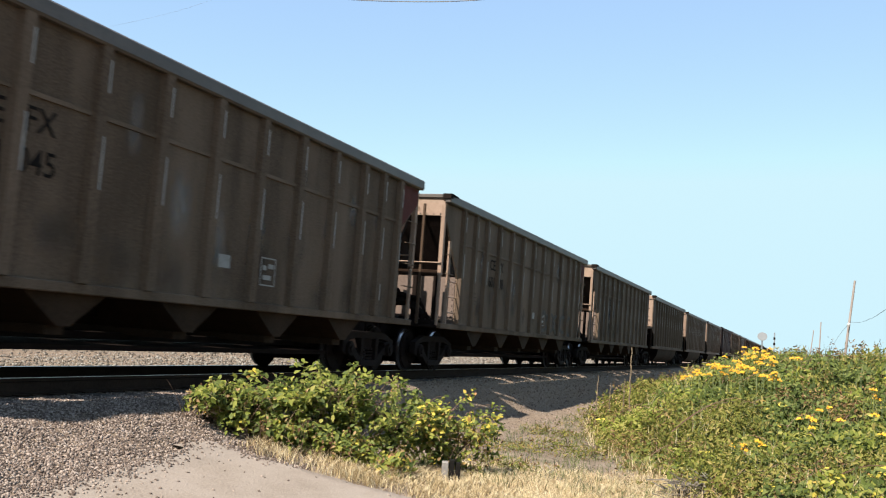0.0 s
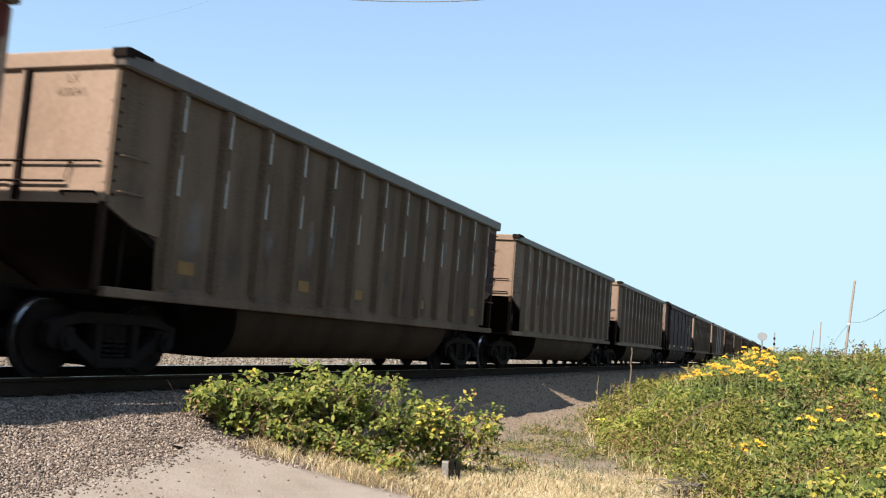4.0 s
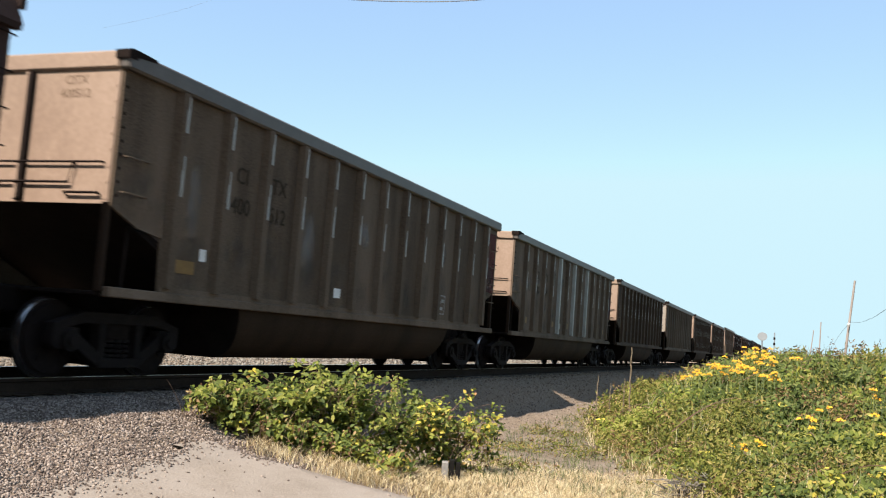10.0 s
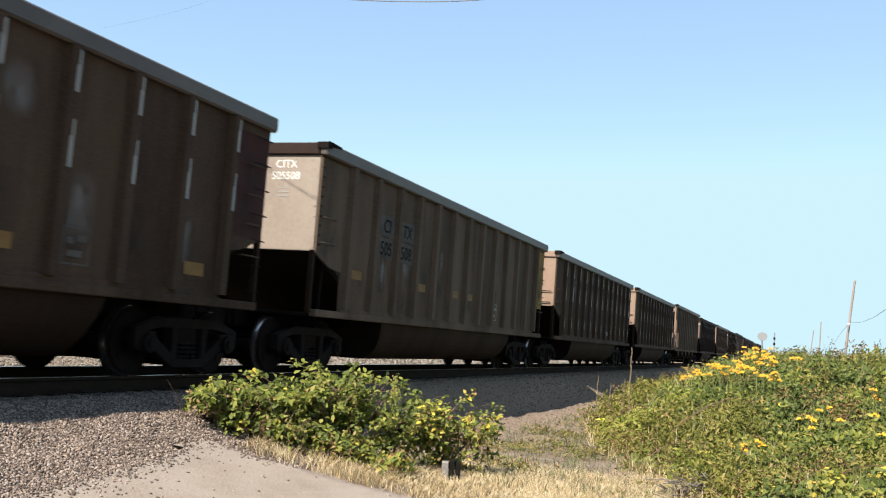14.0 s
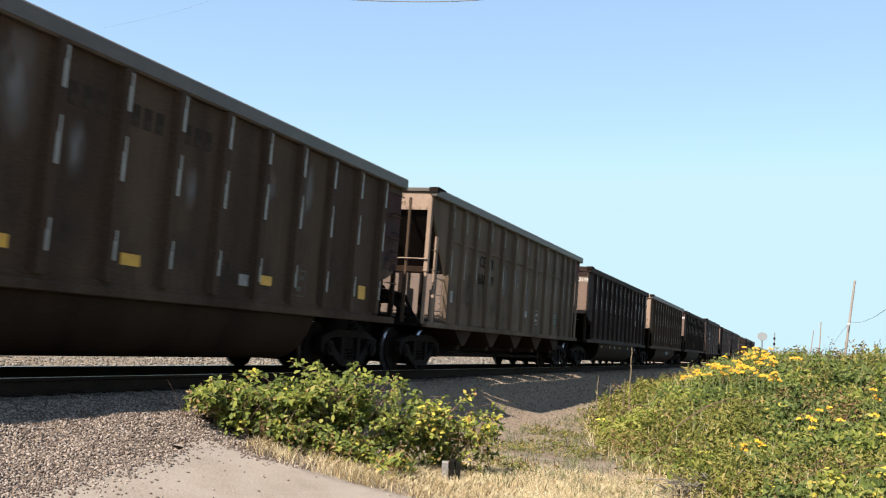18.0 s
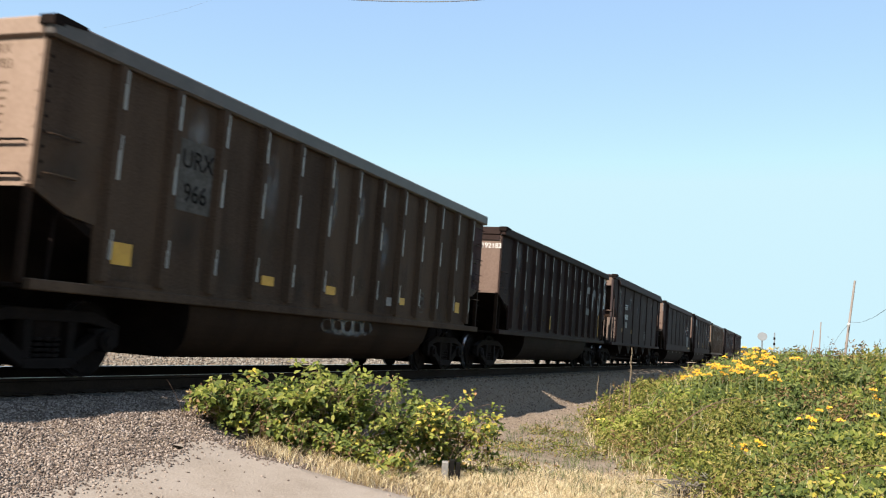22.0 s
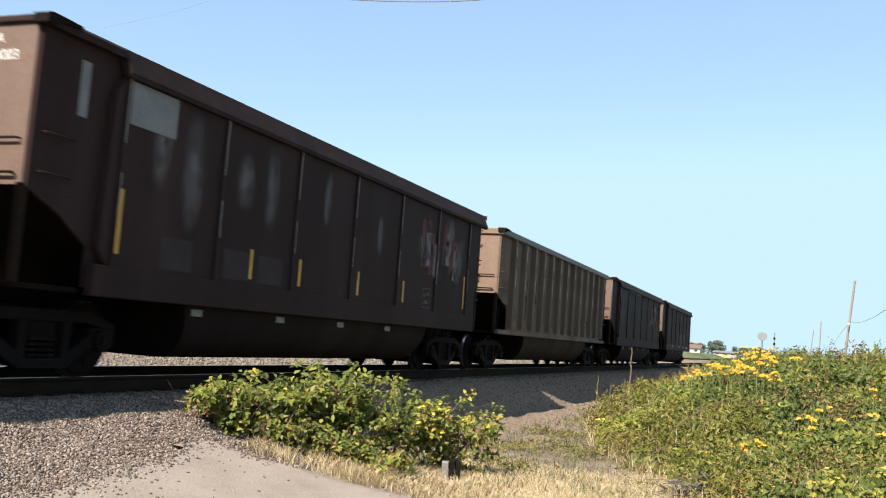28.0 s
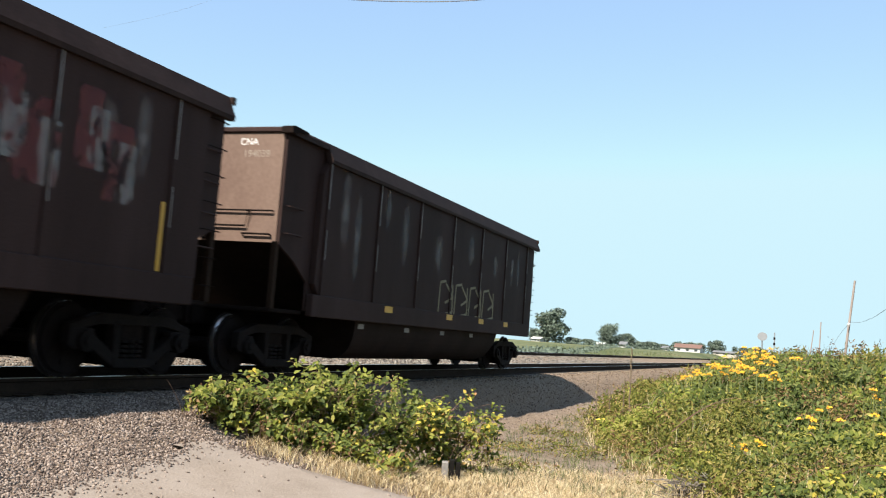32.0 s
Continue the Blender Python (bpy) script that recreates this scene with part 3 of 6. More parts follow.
def corner_caps(car, top):
    """Dark castings over the leading corners of the top edge."""
    me = shared(("corner_cap",), lambda bm: (prism(bm, ((-0.08, -0.10), (-0.08, 0.0), (-0.02, 0.018), (0.14, 0.014), (0.42, 0.002), (0.42, -0.03), (0.10, -0.06), (0.06, -0.10)), "y", -0.10, 0.10), "under")[1])
    for s in (-1, 1):
        part("corner_cap", me, None, car, m=pose(A, s * 1.51, top))


def end_channel(car, z0, z1, x=A - 0.045):
    """An upright channel down the leading end wall, with the gap beside it."""
    part("end_channel", shared(("end_channel", z0, z1), lambda bm: (box(bm, -0.03, 0.025, -0.035, 0.035, z0, z1), "under")[1]), None, car, m=pose(x, -0.17, 0))
    # pale post in the end tone that has sunlight painted in
    part("end_post", shared(("end_upright", z0, z1), lambda bm: (box(bm, -0.02, 0.025, -0.022, 0.022, z0, z1), "end_tan")[1]), None, car, m=pose(x, -0.11, 0))


# Underside tone for each body paint, with the shade already in its colour
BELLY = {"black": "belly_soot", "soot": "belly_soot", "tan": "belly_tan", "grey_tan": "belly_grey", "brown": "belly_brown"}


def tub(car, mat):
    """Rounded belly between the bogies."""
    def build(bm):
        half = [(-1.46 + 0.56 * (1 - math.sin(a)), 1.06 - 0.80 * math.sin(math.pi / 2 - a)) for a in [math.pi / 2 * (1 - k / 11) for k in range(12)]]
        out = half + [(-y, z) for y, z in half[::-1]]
        # end faces go near-black, the shade behind the bogies put in as colour
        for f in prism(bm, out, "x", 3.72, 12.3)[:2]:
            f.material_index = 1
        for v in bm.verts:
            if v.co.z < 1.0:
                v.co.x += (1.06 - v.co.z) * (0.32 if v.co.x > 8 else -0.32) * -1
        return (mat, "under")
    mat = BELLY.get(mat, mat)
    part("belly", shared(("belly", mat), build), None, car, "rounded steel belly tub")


def flat(bm, u0, u1, v0, v1):
    """A thin painted patch, in the plane of writing."""
    box(bm, u0, u1, v0, v1, -0.002, 0.0015)


NEAR = Matrix(((1, 0, 0, 0), (0, 0, -1, 0), (0, 1, 0, 0), (0, 0, 0, 1)))    # writing on the side towards -y
FRONT = Matrix(((0, 0, -1, 0), (-1, 0, 0, 0), (0, 1, 0, 0), (0, 0, 0, 1)))  # writing on the leading end


def on_side(x, z, off=-1.509):
    return Matrix.Translation((x, off, z)) @ NEAR


def on_front(y, z, x=A - 0.022):
    return Matrix.Translation((x, y, z)) @ FRONT


def patch(car, name, x, z, w, h, mat, off=-1.505, label=""):
    me = shared(("patch", w, h, mat), lambda bm: (flat(bm, -w / 2, w / 2, -h / 2, h / 2), mat)[1])
    return part(name, me, None, car, label, m=on_side(x, z, off))


def notice(car, x, z, off=-1.505, mat="faded"):
    """Framed panel of stencilled data, too small to read."""
    def build(bm):
        for a in (-0.21, 0.19):
            flat(bm, a, a + 0.02, -0.21, 0.21)
            flat(bm, -0.189, 0.189, a, a + 0.02)
        for a, b_, w in ((-0.15, 0.02, 0.10), (0.0, 0.05, 0.16), (-0.13, -0.12, 0.22)):
            flat(bm, a, a + w, b_, b_ + 0.07)
        return mat
    part("data_panel", shared(("notice", mat), build), None, car, "framed panel of small stencilled data", m=on_side(x, z, off))


def bars(car, name, x, z, rows, w, mat, off=-1.505, front=False, pitch=0.09):
    """Rows of writing too small to read."""
    def build(bm):
        for i in range(rows):
            k = 0.55 + 0.45 * math.sin(3.1 * i + rows) ** 2
            flat(bm, -w / 2 * k, w / 2 * k, -pitch * i - 0.011, -pitch * i + 0.011)
        return mat
    me = shared(("bars", rows, w, mat, pitch), build)
    part(name, me, None, car, m=on_front(x, z) if front else on_side(x, z, off))


def end_rails(car, mat="under"):
    """Handrails across the lit end, and the hand brake's step irons."""
    def build(bm):
        x = -0.05
        tube(bm, ((0, -1.36, 2.52), (x, -1.36, 2.52), (x, 1.36, 2.52), (0, 1.36, 2.52)), 0.014, n=5)
        tube(bm, ((0, -0.95, 2.5), (x, -0.95, 2.5), (x, -0.9, 2.28), (x, 0.5, 2.28), (x, 0.6, 2.5), (0, 0.6, 2.5)), 0.016, n=5)
        tube(bm, ((0, -1.35, 2.13), (x, -1.35, 2.16), (x, -0.86, 2.16), (0, -0.86, 2.13)), 0.016, n=5)
        return mat
    me = shared(("end_rails", mat), build)
    part("handrail", me, None, car, m=pose(A - 0.02, 0, 0))
    part("handrail", me, None, car, m=pose(B + 0.02, 0, 0, 0, 0, 180))


def rivets(bm, pts, r=0.016, axis="x"):
    for q in pts:
        disc(bm, q, r, 0.02, axis=axis, n=6)


def gondola(c, mat, end, label, ribs=13, rib_d=0.10, rib_w=0.19, worn=2, chord=0.22, top=3.84, pale=(), rear=None, plain_end=False):
    """High-sided coal gondola with posts down its sides and a rounded belly."""
    car = root("coal_gondola", pose(0, YC, 0), label, "railway wagon", "coal train")
    CARS.append((c, car))
    common(car)
    zt = top - chord

    def side(bm):
        prism(bm, ((A, 2.02), (A, zt + 0.02), (B, zt + 0.02), (B, 2.02), (B - 0.5, 1.82), (B - 0.95, 1.76), (B - 1.0, 1.08), (A + 1.0, 1.08), (A + 0.95, 1.76), (A + 0.5, 1.82)), "y", -0.02, 0.02)
        return mat
    me = shared(("g_side", mat, zt), side)
    for s in (-1, 1):
        part("side_wall", me, None, car, m=pose(0, s * 1.48, 0))

    def chord_mesh(bm):
        box(bm, A - 0.05, B + 0.05, -0.075, 0.075, zt, top, bev=0.026)
        return CHORD[mat]
    for s in (-1, 1):
        part("top_chord", shared(("g_chord", mat, zt, top), chord_mesh), None, car, m=pose(0, s * 1.525, 0))
    for x in (A, B):
        part("end_chord", shared(("g_echord", end, plain_end, zt, top), lambda bm: (box(bm, -0.07, 0.07, -1.449, 1.449, zt + 0.01, top - 0.004, bev=0.02), end if not plain_end else "chord_dark")[1]), None, car, m=pose(x, 0, 0))

    def sill(bm):
        box(bm, A + 0.05, B - 0.05, -0.06, 0.06, 0.98, 1.10, bev=0.012)
        box(bm, A + 1.0, B - 1.0, -0.035, 0.0, 1.10, 1.17)
        return mat
    for s in (-1, 1):
        part("side_sill", shared(("g_sill", mat), sill), None, car, m=pose(0, s * 1.5, 0, 0, 0, 0) if s < 0 else pose(CAR, 1.5, 0, 0, 0, 180))
    pitch = (B - 0.98 - (A + 1.09)) / (ribs - 1)
    for i in range(ribs):
        x = A + 1.09 + pitch * i
        for s in (-1, 1):
            q = "worn" if (i in pale and s < 0) else mat
            part("rib", rib_mesh(rib_w, rib_d, 1.15, zt, q, worn if s < 0 else 0), None, car, m=pose(x if s < 0 else x, s * 1.5, 0, 0, 0, 0 if s < 0 else 180))

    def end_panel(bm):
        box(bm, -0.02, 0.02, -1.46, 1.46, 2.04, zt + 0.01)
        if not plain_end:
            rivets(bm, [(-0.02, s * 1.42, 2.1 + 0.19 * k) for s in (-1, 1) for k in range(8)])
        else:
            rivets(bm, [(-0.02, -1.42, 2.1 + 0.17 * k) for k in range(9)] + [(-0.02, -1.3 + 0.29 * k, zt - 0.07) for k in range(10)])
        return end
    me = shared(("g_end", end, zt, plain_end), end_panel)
    part("end_wall", me, None, car, m=pose(A, 0, 0), label="end panel in a tone lightened for the sun")
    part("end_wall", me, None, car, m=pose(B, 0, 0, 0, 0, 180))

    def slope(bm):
        # near-black sheet: the shade beneath the end wall is in its colour
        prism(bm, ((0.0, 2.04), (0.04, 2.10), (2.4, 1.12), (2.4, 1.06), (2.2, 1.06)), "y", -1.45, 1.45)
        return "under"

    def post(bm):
        # posts below the end wall take the tone darkened for shade
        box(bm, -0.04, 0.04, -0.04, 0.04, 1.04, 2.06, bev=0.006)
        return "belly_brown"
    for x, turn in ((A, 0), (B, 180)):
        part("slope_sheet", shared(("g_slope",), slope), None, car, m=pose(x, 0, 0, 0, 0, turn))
        for y in (-1.44, 1.44):
            part("corner_post", shared(("g_post", mat), post), None, car, m=pose(x, y, 0))
        part("platform", shared(("g_platform",), lambda bm: (box(bm, -0.05, 1.0, -1.42, 1.42, 0.99, 1.04, bev=0.008), "under")[1]), None, car, m=pose(x, 0, 0, 0, 0, turn))
        part("brake_rod", shared(("g_rod",), lambda bm: (tube(bm, ((0.42, -1.40, 1.05), (0.45, -1.40, 1.84)), 0.022, n=6), "under")[1]), None, car, m=pose(x, 0, 0, 0, 0, turn))
    part("floor", shared(("g_floor",), lambda bm: (box(bm, A + 2.2, B - 2.2, -1.45, 1.45, 1.06, 1.10), "under")[1]), None, car)
    tub(car, mat)
    rungs(car, mat)
    rear_rungs(car)
    corner_caps(car, top)
    tagged(part("rivet_row", shared(("g_rivets",), lambda bm: (rivets(bm, [(0, 0, 2.15 + 0.16 * k) for k in range(9)], r=0.02, axis="y"), "under")[1]), None, car, m=pose(A + 0.06, -1.503, 0)), kind="stuff")
    if not plain_end:
        end_rails(car)
    if mat == "black":
        part("end_header", shared(("g_header", zt), lambda bm: (box(bm, -0.03, 0.0, -1.44, 1.44, zt - 0.13, zt), "chord_dark")[1]), None, car, m=pose(A - 0.02, 0, 0))
    end_channel(car, 2.06, zt - 0.002)
    if rear == "green":
        patch(car, "painted_panel", B - 0.56, 2.78, 1.06, 1.5, rear, off=-1.503, label="dull green painted end bay")
        smear(car, B - 0.6, 2.5, 0.9, 1.2, off=-1.5075, mat="grime")
    elif rear:
        tall = rear == "ochre"
        patch(car, "painted_panel", B - 0.34 if rear == "red" else B - 0.46, 2.70 if tall else 2.75, 0.8 if tall else (0.5 if rear == "red" else 0.86), 1.7 if tall else 1.5, rear, off=-1.503, label="dull " + rear + " painted end bay")
        smear(car, B - 0.4, 2.6, 0.6, 1.4, off=-1.5075, mat="grime")
    return car


def hooded(c, mat, end, label, worn=True):
    """Smooth-sided coal gondola: outer panels over the middle, a slanting hood along the top edge."""
    car = root("coal_gondola", pose(0, YC, 0), label, "railway wagon", "coal train")
    CARS.append((c, car))
    common(car)

    def inner(bm):
        prism(bm, ((A, 2.02), (A, 3.78), (B, 3.78), (B, 2.02), (B - 0.5, 1.80), (B - 0.95, 1.5), (B - 0.95, 1.06), (A + 0.95, 1.06), (A + 0.95, 1.5), (A + 0.5, 1.80)), "y", -0.02, 0.02)
        return mat

    def outer(bm):
        prism(bm, ((2.0, 1.33), (1.86, 1.5), (1.9, 3.3), (2.1, 3.56), (B - 0.5, 3.56), (B - 0.5, 1.33)), "y", -0.05, 0.05)
        return mat

    def hood(bm):
        prism(bm, ((-0.06, 3.50), (-0.07, 3.56), (0.06, 3.84), (0.14, 3.84), (0.14, 3.76), (0.03, 3.50)), "x", 2.02, B - 0.03)
        box(bm, B - 0.03, B + 0.05, 0.0, 0.14, 3.74, 3.84)
        prism(bm, ((0.02, 3.72), (0.02, 3.80), (0.06, 3.84), (0.14, 3.84), (0.14, 3.72)), "x", A - 0.05, 2.02)
        return "chord_dark"

    def band(bm):
        box(bm, A + 0.95, B - 0.55, -0.07, 0.05, 0.97, 1.33, bev=0.012)
        return mat
    for s in (-1, 1):
        mir = Matrix.Identity(4) if s < 0 else pose(CAR, 0, 0, 0, 0, 180)
        part("side_wall", shared(("h_inner", mat), inner), None, car, m=pose(0, s * 1.47, 0))
        part("outer_panel", shared(("h_outer", mat), outer), None, car, m=mir @ pose(0, -1.55, 0))
        part("hood", shared(("h_hood", mat), hood), None, car, m=mir @ pose(0, -1.60, 0), label="slanting hood along the top edge")
        part("side_sill", shared(("h_band", mat), band), None, car, m=mir @ pose(0, -1.56, 0))

        def seam(bm):
            box(bm, -0.022, 0.022, -0.03, 0.0, 1.33, 3.56)
            # two pale strips paint a highlight along the seam's edge
            box(bm, 0.010, 0.028, -0.033, -0.001, 2.75, 3.5, mi=1)
            box(bm, 0.010, 0.024, -0.033, -0.001, 1.9, 2.4, mi=1)
            return (mat, "faded")
        for i in range(7):
            part("seam", shared(("h_seam", mat), seam), None, car, m=mir @ pose(2.06 + 2.02 * i, -1.60, 0))

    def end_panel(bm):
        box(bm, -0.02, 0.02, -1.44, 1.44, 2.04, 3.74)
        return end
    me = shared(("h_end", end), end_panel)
    part("end_wall", me, None, car, m=pose(A, 0, 0), label="end panel in a tone lightened for the sun")
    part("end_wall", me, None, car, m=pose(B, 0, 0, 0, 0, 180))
    for x in (A, B):
        part("end_chord", shared(("h_echord", mat), lambda bm: (box(bm, -0.06, 0.06, -1.45, 1.45, 3.74, 3.83, bev=0.02), mat)[1]), None, car, m=pose(x, 0, 0))

    def slope(bm):
        # sheet coloured near-black for the shade it lies in
        prism(bm, ((0.0, 2.04), (0.04, 2.10), (2.4, 1.12), (2.4, 1.06), (2.2, 1.06)), "y", -1.44, 1.44)
        return "under"
    for x, turn in ((A, 0), (B, 180)):
        part("slope_sheet", shared(("h_slope",), slope), None, car, m=pose(x, 0, 0, 0, 0, turn))
        part("platform", shared(("h_platform",), lambda bm: (box(bm, -0.05, 0.95, -1.44, 1.44, 0.99, 1.05, bev=0.008), "under")[1]), None, car, m=pose(x, 0, 0, 0, 0, turn))
        for y in (-1.43, 1.43):
            # low posts, coloured dark for the shade under the end
            part("corner_post", shared(("h_post", mat), lambda bm: (box(bm, -0.05, 0.05, -0.04, 0.04, 1.04, 2.06, bev=0.006), "belly_brown")[1]), None, car, m=pose(x, y, 0))
    part("floor", shared(("g_floor",), lambda bm: (box(bm, A + 2.2, B - 2.2, -1.45, 1.45, 1.06, 1.10), "under")[1]), None, car)
    tub(car, mat)
    rungs(car, mat)
    rear_rungs(car)
    corner_caps(car, 3.83)
    end_rails(car)
    end_channel(car, 2.06, 3.74)
    if worn:
        for i, (x, z, h) in enumerate(((2.75, 2.85, 0.9), (3.35, 2.6, 1.0), (4.6, 2.95, 0.5), (5.4, 2.7, 0.8), (7.2, 2.8, 0.55), (9.3, 2.75, 0.5), (11.3, 2.6, 0.4), (12.9, 2.9, 0.5), (13.5, 2.7, 0.7))):
            smear(car, x + 0.1 * math.sin(c * 3 + i), z + 0.2 * math.sin(c * 5 + i * 2), 0.4 + 0.1 * math.sin(c + i), h * 1.6, off=-1.6025)
    return car


def smear(car, x, z, w, h, off, mat="smudge"):
    """A rubbed streak or a grimy patch."""
    w, h = round(w, 1), round(h, 1)
    part("rubbed_streak" if mat == "smudge" else "grime_patch", shared(("smear", w, h, mat), lambda bm: (flat(bm, -w / 2, w / 2, -h / 2, h / 2), mat)[1]), None, car, m=on_side(x, z, off))


def grime(car, seed, off=-1.5035):
    """Sooty patches and pale scuffs in the bays of the side towards the road."""
    r = random.Random(seed)
    for i in range(12):
        smear(car, 2.45 + 1.0075 * i, r.uniform(1.3, 2.0), r.choice((0.7, 0.8)), r.uniform(0.5, 1.0), off, "grime")
        if r.random() < 0.6:
            smear(car, 2.45 + 1.0075 * i + r.uniform(-0.15, 0.15), r.uniform(1.8, 3.2), r.choice((0.3, 0.5)), r.uniform(0.4, 1.3), off - 0.0015, "smudge")
    smear(car, A + 0.55, 2.2, 0.9, 0.9, off, "grime")
    smear(car, B - 0.55, 2.2, 0.9, 0.9, off - 0.006, "grime")


HOPPER_RIBS = (1.95, 2.84, 3.72, 4.78, 5.92, 7.05, 8.19, 9.32, 10.46, 11.60, 12.73, 13.55, 14.35)


def hopper(c, mat, end, label, hood=False):
    """Open-top hopper: ribbed sides, open ends over a slope sheet, rows of chutes below."""
    car = root("coal_hopper", pose(0, YC, 0), label, "railway wagon", "coal train")
    CARS.append((c, car))
    common(car)
    top = 3.96
    zt = top - 0.20

    def side(bm):
        prism(bm, ((A, 3.46), (A, zt + 0.02), (B, zt + 0.02), (B, 3.44), (B - 0.96, 2.74), (B - 1.0, 2.62), (B - 1.0, 1.08), (A + 1.0, 1.08), (A + 1.0, 2.15), (A + 0.9, 2.30)), "y", -0.02, 0.02)
        return mat

    def chord_mesh(bm):
        if hood:
            prism(bm, ((-0.06, 3.60), (-0.07, 3.66), (0.04, 3.96), (0.14, 3.96), (0.14, 3.80), (0.03, 3.60)), "x", A + 1.0, B + 0.05)
            prism(bm, ((0.0, 3.80), (0.04, 3.96), (0.14, 3.96), (0.14, 3.80)), "x", A - 0.05, A + 1.0)
        else:
            box(bm, A - 0.05, B + 0.05, -0.08, 0.07, zt, top, bev=0.026)
        return CHORD[mat]

    def sill(bm):
        box(bm, A + 0.0, B - 0.0, -0.05, 0.05, 0.98, 1.10, bev=0.012)
        return mat
    for s in (-1, 1):
        mir = Matrix.Identity(4) if s < 0 else pose(CAR, 0, 0, 0, 0, 180)
        part("side_wall", shared(("p_side", mat), side), None, car, m=mir @ pose(0, -1.48, 0))
        part("top_chord", shared(("p_chord", mat, hood), chord_mesh), None, car, m=mir @ pose(0, -1.55 if hood else -1.53, 0))
        part("side_sill", shared(("p_sill", mat), sill), None, car, m=mir @ pose(0, -1.5, 0))
        if hood:
            for x in (1.95, 3.62, 6.1, 8.2, 10.3, 12.4, 14.2):
                part("seam", shared(("p_seam", mat), lambda bm: (box(bm, -0.025, 0.025, -0.035, 0.0, 1.1, 3.62), mat)[1]), None, car, m=mir @ pose(x, -1.5, 0))
        else:
            for x in HOPPER_RIBS:
                part("rib", rib_mesh(0.20, 0.085, 1.10, zt, mat, 0), None, car, m=mir @ pose(x, -1.5, 0))
                if s < 0:
                    # pale strips at two heights on each post's edge
                    for z0, z1 in ((3.25, 3.62), (2.15, 2.75)):
                        part("worn_edge", shared(("p_edge", z0), lambda bm: (box(bm, 0.044, 0.074, -0.0885, -0.083, z0, z1), "faded")[1]), None, car, m=mir @ pose(x, -1.5, 0))
            for x0, x1 in zip(HOPPER_RIBS, HOPPER_RIBS[1:]):
                w = round(x1 - x0 - 0.1, 2)
                part("seam", shared(("p_hseam", mat, w), lambda bm: (box(bm, 0.1, w, -0.028, 0.0, 2.95, 3.0), mat)[1]), None, car, m=mir @ pose(x0, -1.5, 0))

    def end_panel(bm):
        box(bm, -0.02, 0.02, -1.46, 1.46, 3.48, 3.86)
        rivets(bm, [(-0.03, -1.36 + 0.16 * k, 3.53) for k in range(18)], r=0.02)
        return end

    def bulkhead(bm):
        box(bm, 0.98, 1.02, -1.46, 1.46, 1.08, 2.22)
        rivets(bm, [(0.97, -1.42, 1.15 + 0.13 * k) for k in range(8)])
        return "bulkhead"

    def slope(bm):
        # downward-facing sheet, its shadow painted in as near-black
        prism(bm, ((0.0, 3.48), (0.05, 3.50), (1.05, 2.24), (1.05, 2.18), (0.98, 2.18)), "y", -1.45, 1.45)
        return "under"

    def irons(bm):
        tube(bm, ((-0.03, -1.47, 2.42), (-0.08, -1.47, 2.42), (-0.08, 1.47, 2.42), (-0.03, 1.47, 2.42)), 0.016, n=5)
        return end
    # irons on tan hoppers share the end's sun-lightened tone
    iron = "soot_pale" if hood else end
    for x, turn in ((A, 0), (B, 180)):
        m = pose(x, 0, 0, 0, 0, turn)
        part("end_wall", shared(("p_end", end), end_panel), None, car, m=m, label="riveted top strip of the open end, tone lightened for the sun")
        part("bulkhead", shared(("p_bulk", end), bulkhead), None, car, m=m)
        part("slope_sheet", shared(("p_slope",), slope), None, car, m=m)
        for y in (-0.98, -0.35, 0.35, 0.98):
            part("end_post", shared(("p_post", end, mat), lambda bm: (box(bm, -0.05, 0.03, -0.028, 0.028, 1.04, zt - 0.02, bev=0.006), "brown" if not hood else iron)[1]), None, car, m=m @ pose(0, y, 0))
        for y in (-1.445, 1.445):
            part("corner_post", shared(("p_corner", end), lambda bm: (box(bm, -0.05, 0.05, -0.045, 0.045, 2.15, zt - 0.02, bev=0.006), iron)[1]), None, car, m=m @ pose(0, y, 0))
            part("step_post", shared(("p_step", end), lambda bm: (box(bm, -0.03, 0.03, -0.03, 0.03, 1.04, 2.15, bev=0.006), iron)[1]), None, car, m=m @ pose(0, y, 0))
        part("handrail", shared(("p_irons", end), irons), None, car, m=m)
        # beam in the brown that has shade painted in
        part("cross_beam", shared(("p_beam",), lambda bm: (box(bm, -0.045, 0.045, -1.40, 1.40, 2.13, 2.26, bev=0.01), "belly_brown")[1]), None, car, m=m)
        for y in (-1.12, -0.62, -0.12, 0.45, 1.0):
            part("brace_post", shared(("p_brace",), lambda bm: (box(bm, -0.035, 0.035, -0.05, 0.05, 1.04, 2.2, bev=0.008), "under")[1]), None, car, m=m @ pose(0.62, y, 0))
        part("ladder", shared(("p_ladder", end), lambda bm: (box(bm, 0.36, 0.42, -1.52, -1.46, 1.08, 2.95), [tube(bm, ((0.39, -1.49, z), (0.99, -1.49, z)), 0.013, n=5) for z in (1.35, 1.7, 2.05)], iron)[2]), None, car, m=m)
        part("platform", shared(("p_platform",), lambda bm: (box(bm, -0.06, 1.0, -1.46, 1.46, 0.99, 1.05, bev=0.008), "under")[1]), None, car, m=m)
        part("end_chord", shared(("p_echord", mat), lambda bm: (box(bm, -0.07, 0.07, -1.46, 1.46, 3.862, top - 0.004, bev=0.02), CHORD[mat])[1]), None, car, m=m)

        def brake(bm):
            disc(bm, (0.34, 0.15, 1.64), 0.20, 0.95, axis="y", n=16)
            tube(bm, ((0.1, -1.1, 1.22), (0.3, -0.6, 1.55), (0.4, 0.2, 1.5), (0.5, 1.0, 1.25)), 0.10, n=8)
